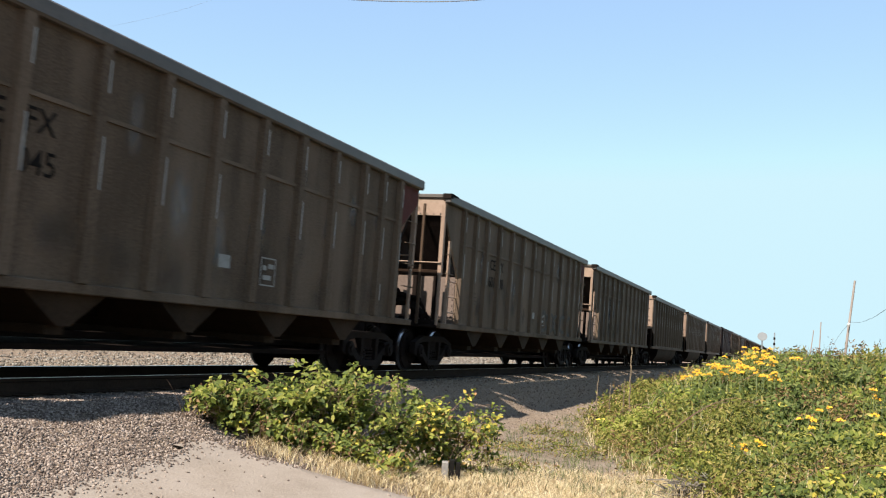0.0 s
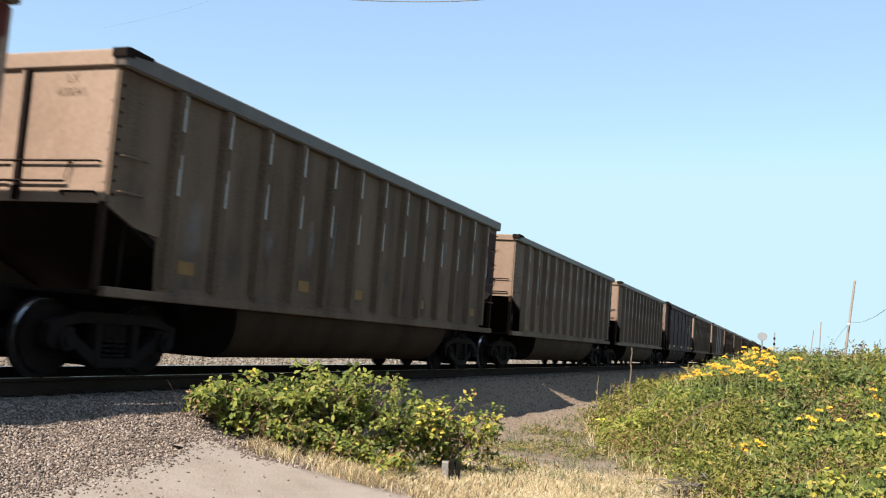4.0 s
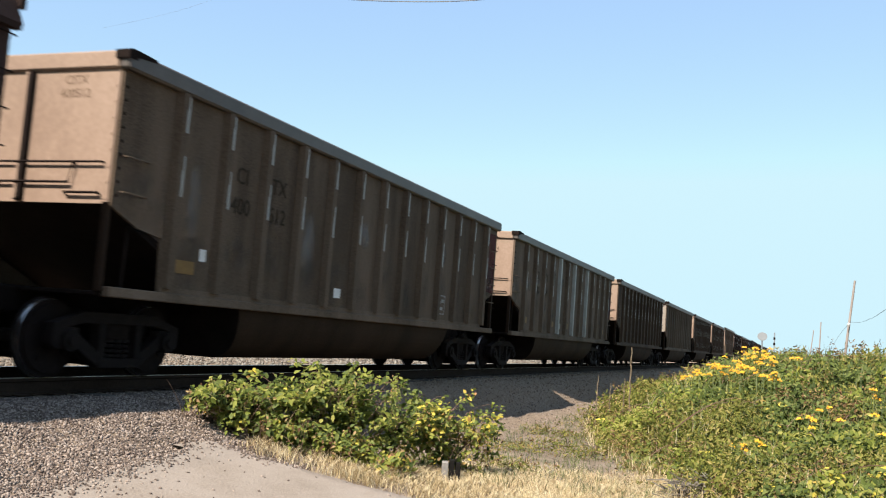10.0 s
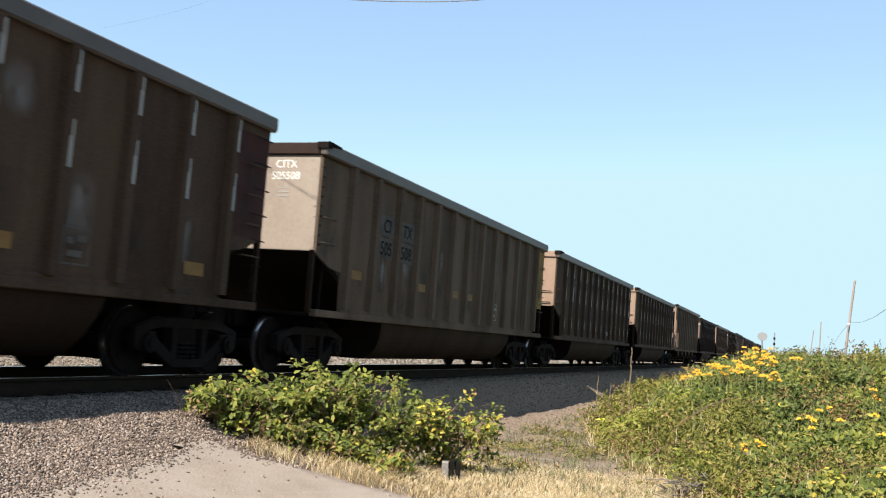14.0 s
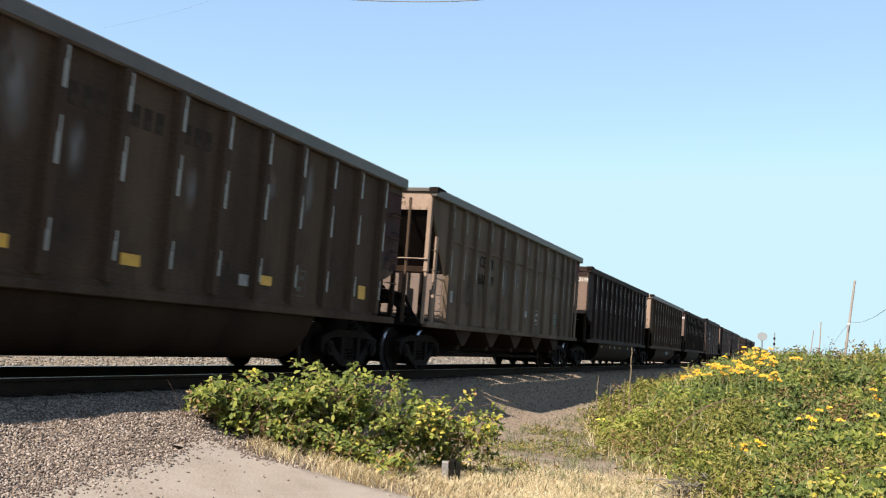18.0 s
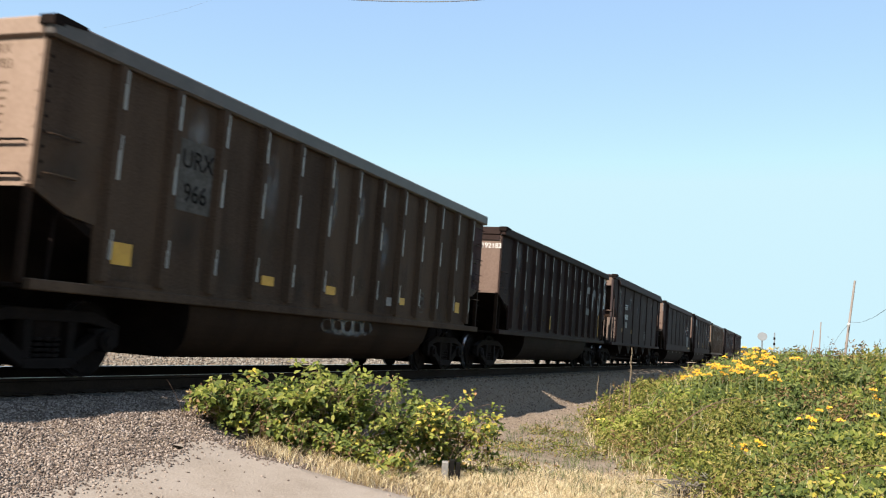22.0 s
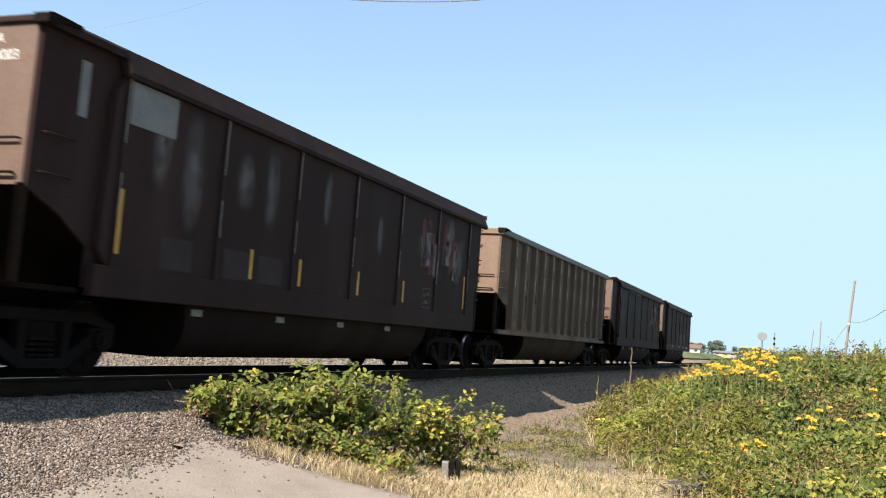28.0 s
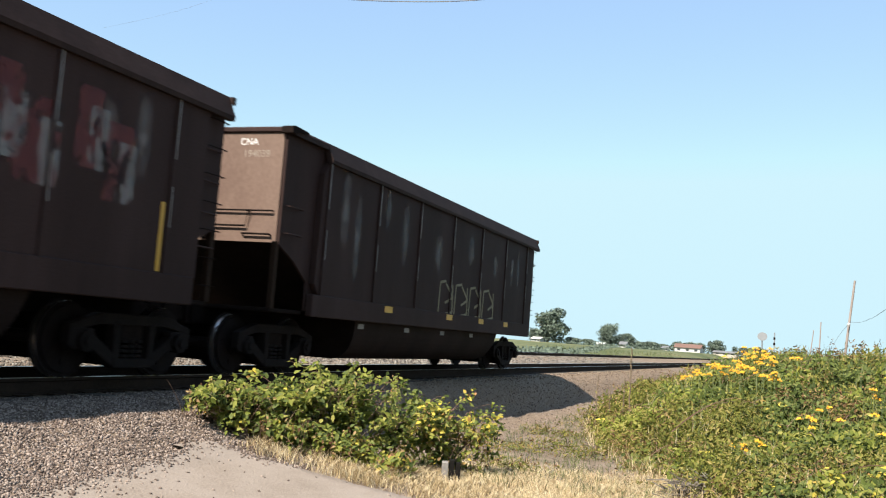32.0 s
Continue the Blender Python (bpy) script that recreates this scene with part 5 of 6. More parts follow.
# ---- plants ----
LEAF = np.array([(0, 0, 0), (0.16, 0.22, 0.04), (0.48, 0.30, 0.07), (1.05, 0, -0.12), (0.48, -0.30, 0.07), (0.16, -0.22, 0.04), (0.42, 0, -0.03)])
LEAF_F = np.array([(6, 0, 1), (6, 1, 2), (6, 2, 3), (6, 3, 4), (6, 4, 5), (6, 5, 0)])
NARROW = LEAF * np.array([1, 0.35, 0.6])
BRAMBLE = LEAF * np.array([1, 0.95, 1.2])


def unit(v):
    return v / np.maximum(np.linalg.norm(v, axis=-1, keepdims=True), 1e-9)


def leaf_cloud(pos, nrm, size, shape=LEAF, tilt=0.65):
    """Vertices and faces of one leaf at each place, facing about along its normal."""
    n = len(pos)
    nz = unit(nrm + RNG.normal(0, tilt, (n, 3)))
    ux = unit(np.cross(nz, RNG.normal(0, 1, (n, 3))))
    uy = np.cross(nz, ux)
    s = np.broadcast_to(np.asarray(size), (n,))[:, None, None] * RNG.uniform(0.65, 1.25, (n, 1, 1))
    v = pos[:, None] + s * (shape[None, :, :1] * ux[:, None] + shape[None, :, 1:2] * uy[:, None] + shape[None, :, 2:] * nz[:, None])
    f = LEAF_F[None] + len(shape) * np.arange(n)[:, None, None]
    return v.reshape(-1, 3), f.reshape(-1, 3)


def threes(pos, nrm, size):
    """Bramble leaves grow in threes."""
    off = RNG.normal(0, 0.55, (3, len(pos), 3)) * np.broadcast_to(np.asarray(size), (len(pos),))[None, :, None]
    return np.concatenate([pos + o for o in off]), np.concatenate([nrm] * 3)


def blades(x, y, z, height, width, lean=0.35):
    """Thin grass blades as bent triangles."""
    n = len(x)
    a = RNG.uniform(0, 2 * np.pi, n)
    h = height * RNG.uniform(0.45, 1.2, n)
    w = width * RNG.uniform(0.6, 1.4, n)
    d = np.stack([np.cos(a), np.sin(a), np.zeros(n)], -1)
    side = np.stack([-d[:, 1], d[:, 0], d[:, 2]], -1) * w[:, None]
    l = lean * RNG.uniform(0.2, 1.6, n)
    p0 = np.stack([x, y, z], -1)
    p1 = p0 + d * (l * h * 0.35)[:, None] + np.array([0, 0, 1.0]) * (h * 0.6)[:, None]
    p2 = p0 + d * (l * h)[:, None] + np.array([0, 0, 1.0]) * h[:, None]
    v = np.stack([p0 - side, p0 + side, p1 + side * 0.7, p1 - side * 0.7, p2 + side * 0.15, p2 - side * 0.15], 1).reshape(-1, 3)
    f = np.array([(0, 1, 2, 3), (3, 2, 4, 5)])[None] + 6 * np.arange(n)[:, None, None]
    return v, f.reshape(-1, 4)


def tufts(x0, x1, y0, y1, clumps, per, spread_r, keep=None):
    cx = x0 * (x1 / x0) ** RNG.uniform(0, 1, clumps)
    cy = RNG.uniform(y0, y1, clumps)
    if keep is not None:
        ok = keep(cx, cy)
        cx, cy = cx[ok], cy[ok]
    x = np.repeat(cx, per) + RNG.normal(0, spread_r, len(cx) * per)
    y = np.repeat(cy, per) + RNG.normal(0, spread_r, len(cx) * per)
    return x, y


def stuff(name, vf, mat, label, category):
    return tagged(new(name, mesh_of(name, *vf, mat)), label, category, kind="stuff")


def cane(bm, a, b, rise, r=0.006, n=7):
    """An arching bramble cane; returns its points."""
    a, b = Vector(a), Vector(b)
    pts = [a.lerp(b, i / (n - 1)) + Vector((0, 0, rise * 4 * (i / (n - 1)) * (1 - i / (n - 1)))) for i in range(n)]
    tube(bm, pts, r, n=4, r_end=r * 0.4)
    return pts


LEAF4 = LEAF[:6]
LEAF4_F = np.array([(0, 1, 2, 3), (0, 3, 4, 5)])


def mounds(centres, radii, per, squash=0.85, lo=0.55):
    """Leaf places and facings on many small leafy domes."""
    pos, nrm = [], []
    for c, r, n in zip(centres, radii, per):
        u = unit(RNG.normal(0, 1, (n, 3)))
        u[:, 2] = np.abs(u[:, 2]) - 0.25
        k = RNG.uniform(lo, 1.08, (n, 1)) + 0.22 * (RNG.uniform(0, 1, (n, 1)) < 0.06)
        pos.append(np.asarray(c) + u * k * r * np.array((1, 1, squash)))
        nrm.append(u * 0.7 + np.array((-0.6, 0.05, 0.75)))
    return np.concatenate(pos), np.concatenate(nrm)


def bush():
    b = root("bramble_bush", pose(10.0, 5.0, -0.55), "sprawling green bramble bush with yellowing leaves beside the ballast", "bush")
    base = np.array((10.0, 5.0, -0.55))
    inv = Matrix.Translation((-10.0, -5.0, 0.55))
    lumps = (((8.72, 5.78, -0.18), (0.36, 0.20, 0.18)), ((9.12, 5.72, -0.22), (0.45, 0.40, 0.27)), ((9.55, 5.42, -0.20), (0.55, 0.50, 0.34)), ((9.72, 5.0, -0.18), (0.60, 0.45, 0.46)),
             ((9.95, 4.72, -0.24), (0.60, 0.40, 0.46)), ((10.15, 4.32, -0.36), (0.60, 0.38, 0.40)), ((10.6, 4.0, -0.48), (0.60, 0.35, 0.38)), ((11.15, 3.72, -0.56), (0.50, 0.28, 0.34)),
             ((8.85, 5.55, -0.32), (0.30, 0.22, 0.17)), ((8.95, 5.02, -0.46), (0.28, 0.25, 0.15)), ((9.0, 5.22, -0.36), (0.30, 0.30, 0.22)), ((9.1, 4.86, -0.46), (0.34, 0.30, 0.22)), ((9.3, 4.45, -0.52), (0.40, 0.34, 0.24)), ((9.36, 4.02, -0.66), (0.26, 0.28, 0.18)))
    centres, radii = [], []
    for c, r in lumps:
        for i in range(int(8 + 26 * r[0] * r[1] / 0.30)):
            u = unit(RNG.normal(0, 1, 3))
            centres.append(np.array(c) + u * np.array(r) * RNG.uniform(0.30, 0.92))
            radii.append(RNG.uniform(0.09, 0.18))
    pos, nrm = mounds(centres, radii, [int(760 * r * r) + 5 for r in radii], lo=0.6)
    bm = bmesh.new()
    tips = []
    arches = [((10.0, 5.0, -0.4), (10.1, 4.62, 0.30), 0.20), ((10.0, 4.85, 0.0), (10.42, 4.36, 0.16), 0.20), ((9.2, 5.7, -0.3), (8.35, 5.86, 0.02), 0.16), ((9.0, 5.8, -0.3), (8.2, 5.80, -0.02), 0.12),
              ((9.3, 5.75, -0.2), (8.75, 5.95, 0.14), 0.06), ((10.6, 4.1, -0.5), (11.1, 3.68, 0.17), 0.10), ((10.9, 3.9, -0.5), (11.4, 3.36, -0.26), 0.25), ((9.6, 5.4, -0.2), (9.5, 5.62, 0.26), 0.05),
              ((9.7, 5.2, -0.2), (9.7, 5.3, 0.27), 0.02), ((10.2, 4.7, -0.2), (10.5, 4.42, 0.12), 0.25), ((9.9, 4.9, 0.0), (9.93, 4.72, 0.42), 0.10), ((11.0, 4.0, -0.4), (11.5, 3.4, -0.05), 0.2)]
    for i in range(190):
        c, r = lumps[i % 8]
        a = Vector(c) + Vector((RNG.uniform(-0.5, 0.5) * r[0], RNG.uniform(-0.5, 0.5) * r[1], 0.1 * r[2]))
        q = RNG.uniform(0, 6.28)
        e = Vector(c) + Vector((1.3 * r[0] * math.cos(q), 1.25 * r[1] * math.sin(q), r[2] * RNG.uniform(0.30, 1.25)))
        arches.append((a, e, RNG.uniform(0.02, 0.16)))
    for a, c, rise in arches:
        pts = cane(bm, a, c, rise, r=0.005)
        tips += [q.lerp(p, k) for q, p in zip(pts[2:], pts[3:]) for k in (0.0, 0.45, 0.8)]
    for i in range(170):
        c, r = lumps[i % 14]
        a = Vector(c) + Vector((RNG.uniform(-0.3, 0.3), RNG.uniform(-0.3, 0.3), -0.3))
        cane(bm, a, a + Vector((RNG.uniform(-0.5, 0.5), RNG.uniform(-0.5, 0.5), RNG.uniform(0.10, 0.65))), RNG.uniform(0, 0.25), r=0.004)
    bmesh.ops.transform(bm, matrix=inv, verts=bm.verts)
    tagged(part("cane_tangle", bm, "cane", b, "reddish thorny canes"), kind="stuff")
    tp = np.array([q[:] for q in tips])
    tp = tp + RNG.normal(0, 0.02, tp.shape)
    pos = np.concatenate([pos, tp])
    nrm = np.concatenate([nrm, np.tile((-0.5, -0.25, 0.9), (len(tp), 1))])
    up = pos[:, 2] - ground_z(pos[:, 0], pos[:, 1])
    bare = ((pos[:, 1] < 3.80) & (pos[:, 0] < 10.7)) | ((pos[:, 0] < 8.9) & (up < 0.10))
    hollow = (np.hypot((pos[:, 0] - 10.28) / 0.5, (pos[:, 1] - 4.50) / 0.17) < 1) & (pos[:, 2] > -0.08) & (pos[:, 2] < 0.20)
    ok = (up > 0.03) & ~bare & ~(hollow & (RNG.uniform(0, 1, len(pos)) < 0.75))
    gap = np.array([noise.noise((q[0] * 3.4, q[1] * 3.4, q[2] * 3.4)) + 0.6 * noise.noise((q[0] * 7.0, q[1] * 7.0, q[2] * 7.0 + 3.0)) for q in pos])
    ok &= gap > -0.06 - 0.25 * (pos[:, 1] > 4.9)
    pos, nrm, up = pos[ok], nrm[ok], up[ok]
    right = pos[:, 1] < 4.1
    low = up < 0.26 + 0.1 * (pos[:, 0] < 9.9)
    dry = RNG.uniform(0, 1, len(pos)) < np.where(low, 0.24, 0.05)
    yel = ~dry & (RNG.uniform(0, 1, len(pos)) < 0.010 + 0.07 * low + 0.24 * right)
    lime = ~dry & ~yel & (RNG.uniform(0, 1, len(pos)) < 0.55)
    for name, sel, mat, label in (("leaves", ~(dry | yel | lime), "leaf", "green bramble leaves"), ("young_leaves", lime, "leaf_lime", "light green bramble leaves"), ("yellow_leaves", yel, "leaf_yellow", "yellowing bramble leaves"), ("dead_leaves", dry, "leaf_dead", "withered brown leaves")):
        q, m = threes(pos[sel] - base, nrm[sel], 0.055)
        part(name, mesh_of(name, *leaf_cloud(q, m, 0.048 if name == "dead_leaves" else 0.071, BRAMBLE, tilt=0.5), mat), None, b, label)


bush()

EDGE = ((4.5, -0.9), (7.0, -0.35), (9.5, 0.35), (12.6, 1.38), (16.5, 3.05), (20.5, 4.05), (27.0, 4.85), (34.0, 5.4), (47.0, 5.6), (90.0, 5.0))


def inside(x, y):
    """How far a place lies within the thicket, measured from its trackside edge."""
    x, y = np.asarray(x, float), np.asarray(y, float)
    best = np.full(np.broadcast(x, y).shape, 1e9)
    for (ax, ay), (bx, by) in zip(EDGE, EDGE[1:]):
        dx, dy = bx - ax, by - ay
        t = np.clip(((x - ax) * dx + (y - ay) * dy) / (dx * dx + dy * dy), 0, 1)
        best = np.minimum(best, np.hypot(x - ax - t * dx, y - ay - t * dy))
    ex, ey = zip(*EDGE)
    return np.where(y < np.interp(x, ex, ey), best, -best)


def thicket_z(x, y):
    s = inside(x, y)
    n1 = np.vectorize(lambda a, b: 0.8 * noise.noise((a * 0.55, b * 0.55, 2.0)) + 1.1 * (0.35 - abs(noise.noise((a * 1.15, b * 1.15, 7.0)))) + 0.5 * noise.noise((a * 3.1, b * 3.1, 9.0)))(x, y)
    h = (0.58 + 0.12 * ease(12, 18, x)) * (1 - np.exp(-np.maximum(s, 0) / (0.5 + 0.5 * ease(12, 18, x)))) + (0.35 + 1.0 * ease(9.0, 21.0, x)) * ease(0.2, 4.6, s)
    h = h * (0.88 + 0.0 * s) + 0.23 * n1 * ease(0.0, 1.2, s)
    return ground_z(x, y) + np.where(s > 0, np.maximum(h, 0.02), -0.05)


def small_leaves(pos, nrm, size, shape, mat, name, parent, label, tilt=0.65):
    v, _ = leaf_cloud(pos, nrm, size, shape, tilt)
    f = (LEAF4_F[None] + len(shape) * np.arange(len(pos))[:, None, None]).reshape(-1, 4)
    return part(name, mesh_of(name, v, f, mat), None, parent, label)


def thicket():
    t = root("bramble_thicket", pose(20, 0, -0.95), "tall tangled thicket of brambles, weeds and dry stalks on a bank", "bush")
    o = np.array((20, 0, -0.95))
    # Dark sheet below the leaves paints the shade seen through their gaps.
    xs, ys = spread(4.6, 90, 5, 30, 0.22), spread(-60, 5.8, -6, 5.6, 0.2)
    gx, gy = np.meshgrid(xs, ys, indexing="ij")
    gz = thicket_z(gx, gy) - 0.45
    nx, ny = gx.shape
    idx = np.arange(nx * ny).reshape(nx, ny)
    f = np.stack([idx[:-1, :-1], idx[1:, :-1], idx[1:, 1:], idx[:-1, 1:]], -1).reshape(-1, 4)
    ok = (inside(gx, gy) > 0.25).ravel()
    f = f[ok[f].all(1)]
    me = mesh_of("undergrowth", np.stack([gx, gy, gz], -1).reshape(-1, 3) - o, f, "gap_shade")
    part("undergrowth", me, None, t, "dark sheet under the leaves, shade put into its colour")

    ex, ey = zip(*EDGE)
    n = 2300
    x = 5.0 * (50.0 / 5.0) ** RNG.uniform(0, 1, n) ** 0.85
    e = np.interp(x, ex, ey)
    width = e + 0.10 * x + 1.6
    y = e - 0.12 - width * RNG.uniform(0, 1, n) ** 1.2
    r = np.clip(0.13 + 0.013 * x, 0.18, 0.55) * RNG.uniform(0.55, 1.4, n)
    s = inside(x, y)
    z = thicket_z(x, y) - 0.85 * r - 0.05 + RNG.normal(0, 0.16, n)
    z = np.maximum(z, ground_z(x, y) - 0.02)
    patchy = np.array([noise.noise((a * 0.42, b * 0.42, 11.0)) for a, b in zip(x, y)]) + RNG.normal(0, 0.13, n)
    roll = RNG.uniform(0, 1, n)
    kind = np.where(patchy > -0.06, 0, 1)                                  # bramble or weeds
    kind = np.where((kind == 0) & (roll < 0.45), 2, kind)                 # light green bramble
    kind = np.where((s < 0.7 + 0.025 * x) & (roll > 0.60) & (x > 10.5), 1, kind)
    kind = np.where((s < 0.6) & (roll < 0.24) & (x > 9.5), 3, kind)       # dry weeds
    kind = np.where((kind == 1) & (roll < 0.06), 3, kind)
    dry = np.array([noise.noise((a * 0.7, b * 0.7, 23.0)) for a, b in zip(x, y)])
    kind = np.where((dry > 0.22) & (roll < 0.6) & (x > 10), 3, kind)
    kind = np.where((x < 10.5) & (kind == 1), 0, kind)
    kind = np.where((s > 2.2) & (x > 15) & (kind == 1) & (roll < 0.75), 0, kind)
    c = np.stack([x, y, z], -1)
    # a bright bramble clump that stands out at the thicket's corner
    for cx, cy, cz, cr in ((17.3, 2.95, -0.72, 0.38), (17.1, 2.65, -0.62, 0.42), (17.5, 2.6, -0.48, 0.38), (17.0, 3.1, -0.82, 0.28), (17.6, 3.1, -0.65, 0.3), (17.3, 2.4, -0.5, 0.36)):
        c, r, kind, x = np.concatenate([c, [(cx, cy, cz)]]), np.append(r, cr), np.append(kind, 2), np.append(x, cx)
    leaf = np.clip(0.046 + 0.0026 * x, 0.066, 0.13)
    for k, mat, name, label in ((0, "leaf", "leaves", "green bramble leaves"), (2, "leaf_lime", "young_leaves", "light green bramble leaves")):
        w = kind == k
        per = (2.4 * (r[w] / leaf[w]) ** 2 + 4).astype(int)
        pos, nrm = mounds(c[w], r[w], per)
        size = np.repeat(leaf[w], per)
        yel = RNG.uniform(0, 1, len(pos)) < np.where(pos[:, 0] < 11, 0.10, 0.012)
        for sel, m_, nm, lb in ((~yel, mat, name, label), (yel, "leaf_yellow", "yellow_leaves", "yellowing leaves")):
            q, m = threes(pos[sel] - o, nrm[sel], size[sel])
            small_leaves(q, m, np.tile(size[sel], 3), LEAF4, m_, nm, t, lb, 0.6)
    for k, mat, name, label in ((1, "leaf_grey", "weed_leaves", "olive green weed leaves on upright stems"), (3, "leaf_dead", "withered_growth", "withered brown weeds")):
        w = kind == k
        per = (7.0 * (r[w] / leaf[w]) ** 2 + 6).astype(int)
        m_ = int(per.sum())
        # narrow leaves climb separate upright stems
        stem = RNG.integers(0, 9, m_) * 0.698 + np.repeat(RNG.uniform(0, 6, int(w.sum())), per)
        rr = np.repeat(r[w], per) * (0.25 + 0.65 * np.abs(np.sin(stem * 3.7)))
        h = RNG.uniform(0, 1, m_) ** 0.8
        q = np.repeat(c[w], per, axis=0) + np.stack([rr * np.cos(stem) * (0.7 + 0.5 * h), rr * np.sin(stem) * (0.7 + 0.5 * h), np.repeat(r[w], per) * (1.25 * h - 0.25)], -1) + RNG.normal(0, 0.025, (m_, 3))
        nrm = np.stack([np.cos(stem), np.sin(stem), 0.7 + 0 * h], -1) + np.array((-0.4, 0, 0.1))
        small_leaves(q - o, nrm, np.repeat(leaf[w], per) * (0.95 if k == 1 else 0.7), LEAF4 * np.array([1, 0.55, 1]), mat, name, t, label, 0.9)
    n = 2600
    x = 6.0 * (45.0 / 6.0) ** RNG.uniform(0, 1, n)
    y = np.interp(x, ex, ey) + 0.25 - np.clip(0.12 * x, 1.2, 5) * RNG.uniform(0, 1, n) ** 1.8
    z = np.maximum(thicket_z(x, y) - 0.16, ground_z(x, y))
    part("straw", mesh_of("straw", *blades(x - o[0], y - o[1], z - o[2], np.clip(0.20 + 0.006 * x, 0.2, 0.42), np.clip(0.0022 + 0.00015 * x, 0.003, 0.006), 0.9), "straw"), None, t, "dry straw-coloured stalks")
    n = 5200
    x = 9.0 * (45.0 / 9.0) ** RNG.uniform(0, 1, n)
    y = np.interp(x, ex, ey) - np.clip(0.28 * x, 2, 9) * RNG.uniform(0, 1, n) ** 1.3
    z = thicket_z(x, y) - 0.16
    part("grass", mesh_of("grass", *blades(x - o[0], y - o[1], z - o[2], np.clip(0.22 + 0.006 * x, 0.2, 0.4), np.clip(0.0025 + 0.0002 * x, 0.003, 0.008), 0.6), "grass"), None, t, "green grass among the brambles")
    bm = bmesh.new()
    for i in range(110):
        x = 6.0 * (32.0 / 6.0) ** RNG.uniform(0, 1)
        y = float(np.interp(x, ex, ey)) - RNG.uniform(0.2, 0.22 * x)
        a = RNG.uniform(0, 6.28)
        l = RNG.uniform(0.4, 1.1)
        x2, y2 = x + l * math.cos(a), y + l * math.sin(a)
        cane(bm, (x - o[0], y - o[1], float(thicket_z(x, y)) - 0.05 - o[2]), (x2 - o[0], y2 - o[1], float(thicket_z(x2, y2)) + RNG.uniform(-0.02, 0.10) - o[2]), RNG.uniform(0.02, 0.2), r=0.005 + 0.0002 * x)
    cane(bm, Vector((14.6, 1.72, -0.35)) - Vector(o), Vector((15.2, 0.85, 0.22)) - Vector(o), 0.10, r=0.014)
    tagged(part("cane_tangle", bm, "cane", t, "arching reddish canes"), kind="stuff")


def brush_pile():
    """Cut twigs heaped at the thicket's foot."""
    bm = bmesh.new()
    for i in range(190):
        x, y = RNG.normal(0, 0.26), RNG.normal(0, 0.16)
        a, l = RNG.normal(0.3, 0.9), RNG.uniform(0.10, 0.30)
        q = Vector((x, y, RNG.uniform(0, 0.26) - 0.3 * abs(x)))
        tube(bm, [q, q + Vector((l * math.cos(a), l * math.sin(a), RNG.uniform(-0.06, 0.10)))], RNG.uniform(0.004, 0.010), n=4)
    tagged(part("brush_pile", bm, "twig", m=pose(11.75, 1.02, float(ground_z(11.75, 1.02)) + 0.04, 0, 0, 100)), "heap of dry grey twigs at the foot of the brambles", "branches", kind="stuff")


# Near-black green for the thicket's gaps: shade as colour
M["gap_shade"] = material("thicket_gap_shade", ((0.014, 0.018, 0.007), (0.03, 0.032, 0.014), (0.06, 0.055, 0.025)), scale=3, rough=0.95, fine=18, bump=0.6, spec=0.05)
M["twig"] = material("dry_grey_twig", ((0.07, 0.055, 0.045), (0.13, 0.11, 0.09), (0.20, 0.175, 0.15)), scale=3, rough=0.9, island=0.7)
thicket()
brush_pile()


def flower_weed(x, y, heads, height, spread_r, label):
    """Tansy-like weed: leafy stems with flat heads of small yellow flowers."""
    z = float(thicket_z(x, y))
    p = root("flowering_weed", pose(x, y, z - 0.2), label, "flower", "yellow flowering weeds")
    bm, flowers = bmesh.new(), bmesh.new()
    lp, ln_ = [], []
    for i in range(heads):
        a, r = RNG.uniform(0, 6.28), spread_r * math.sqrt(RNG.uniform(0, 1))
        top = Vector((r * math.cos(a), r * math.sin(a), 0.2 + height * RNG.uniform(0.6, 1.15)))
        foot = Vector((top.x * 0.45, top.y * 0.45, -0.1))
        tube(bm, [foot, foot.lerp(top, 0.6) + Vector((0, 0, 0.03)), top], 0.006, n=4, r_end=0.004)
        for k in range(7):
            q = foot.lerp(top, RNG.uniform(0.3, 0.92))
            lp.append(q[:])
            ln_.append((RNG.uniform(-1, 1), RNG.uniform(-1, 1), 0.8))
        w = RNG.uniform(0.04, 0.085) * (1.0 if x > 16 else 0.7)
        for k in range(16):
            b, rr = RNG.uniform(0, 6.28), w * math.sqrt(RNG.uniform(0, 1))
            c = top + Vector((rr * math.cos(b), rr * math.sin(b), 0.035 - 7.0 * rr * rr + RNG.uniform(-0.012, 0.012)))
            s = RNG.uniform(0.013, 0.021)
            ring = [flowers.verts.new(c + Vector((s * math.cos(j * 1.0472), s * math.sin(j * 1.0472), -0.006))) for j in range(6)]
            tip = flowers.verts.new(c + Vector((-0.006, 0, 0.020)))
            for j in range(6):
                flowers.faces.new((ring[j], ring[(j + 1) % 6], tip))
            flowers.faces.new(ring[::-1])
    tagged(part("stalk_bundle", bm, "stem", p), kind="stuff")
    tagged(part("flower_cluster", flowers, "petal", p, "flat heads of small yellow flowers"), kind="stuff")
    part("leaves", mesh_of("leaves", *leaf_cloud(np.array(lp), np.array(ln_), 0.09, NARROW), "leaf_grey"), None, p)


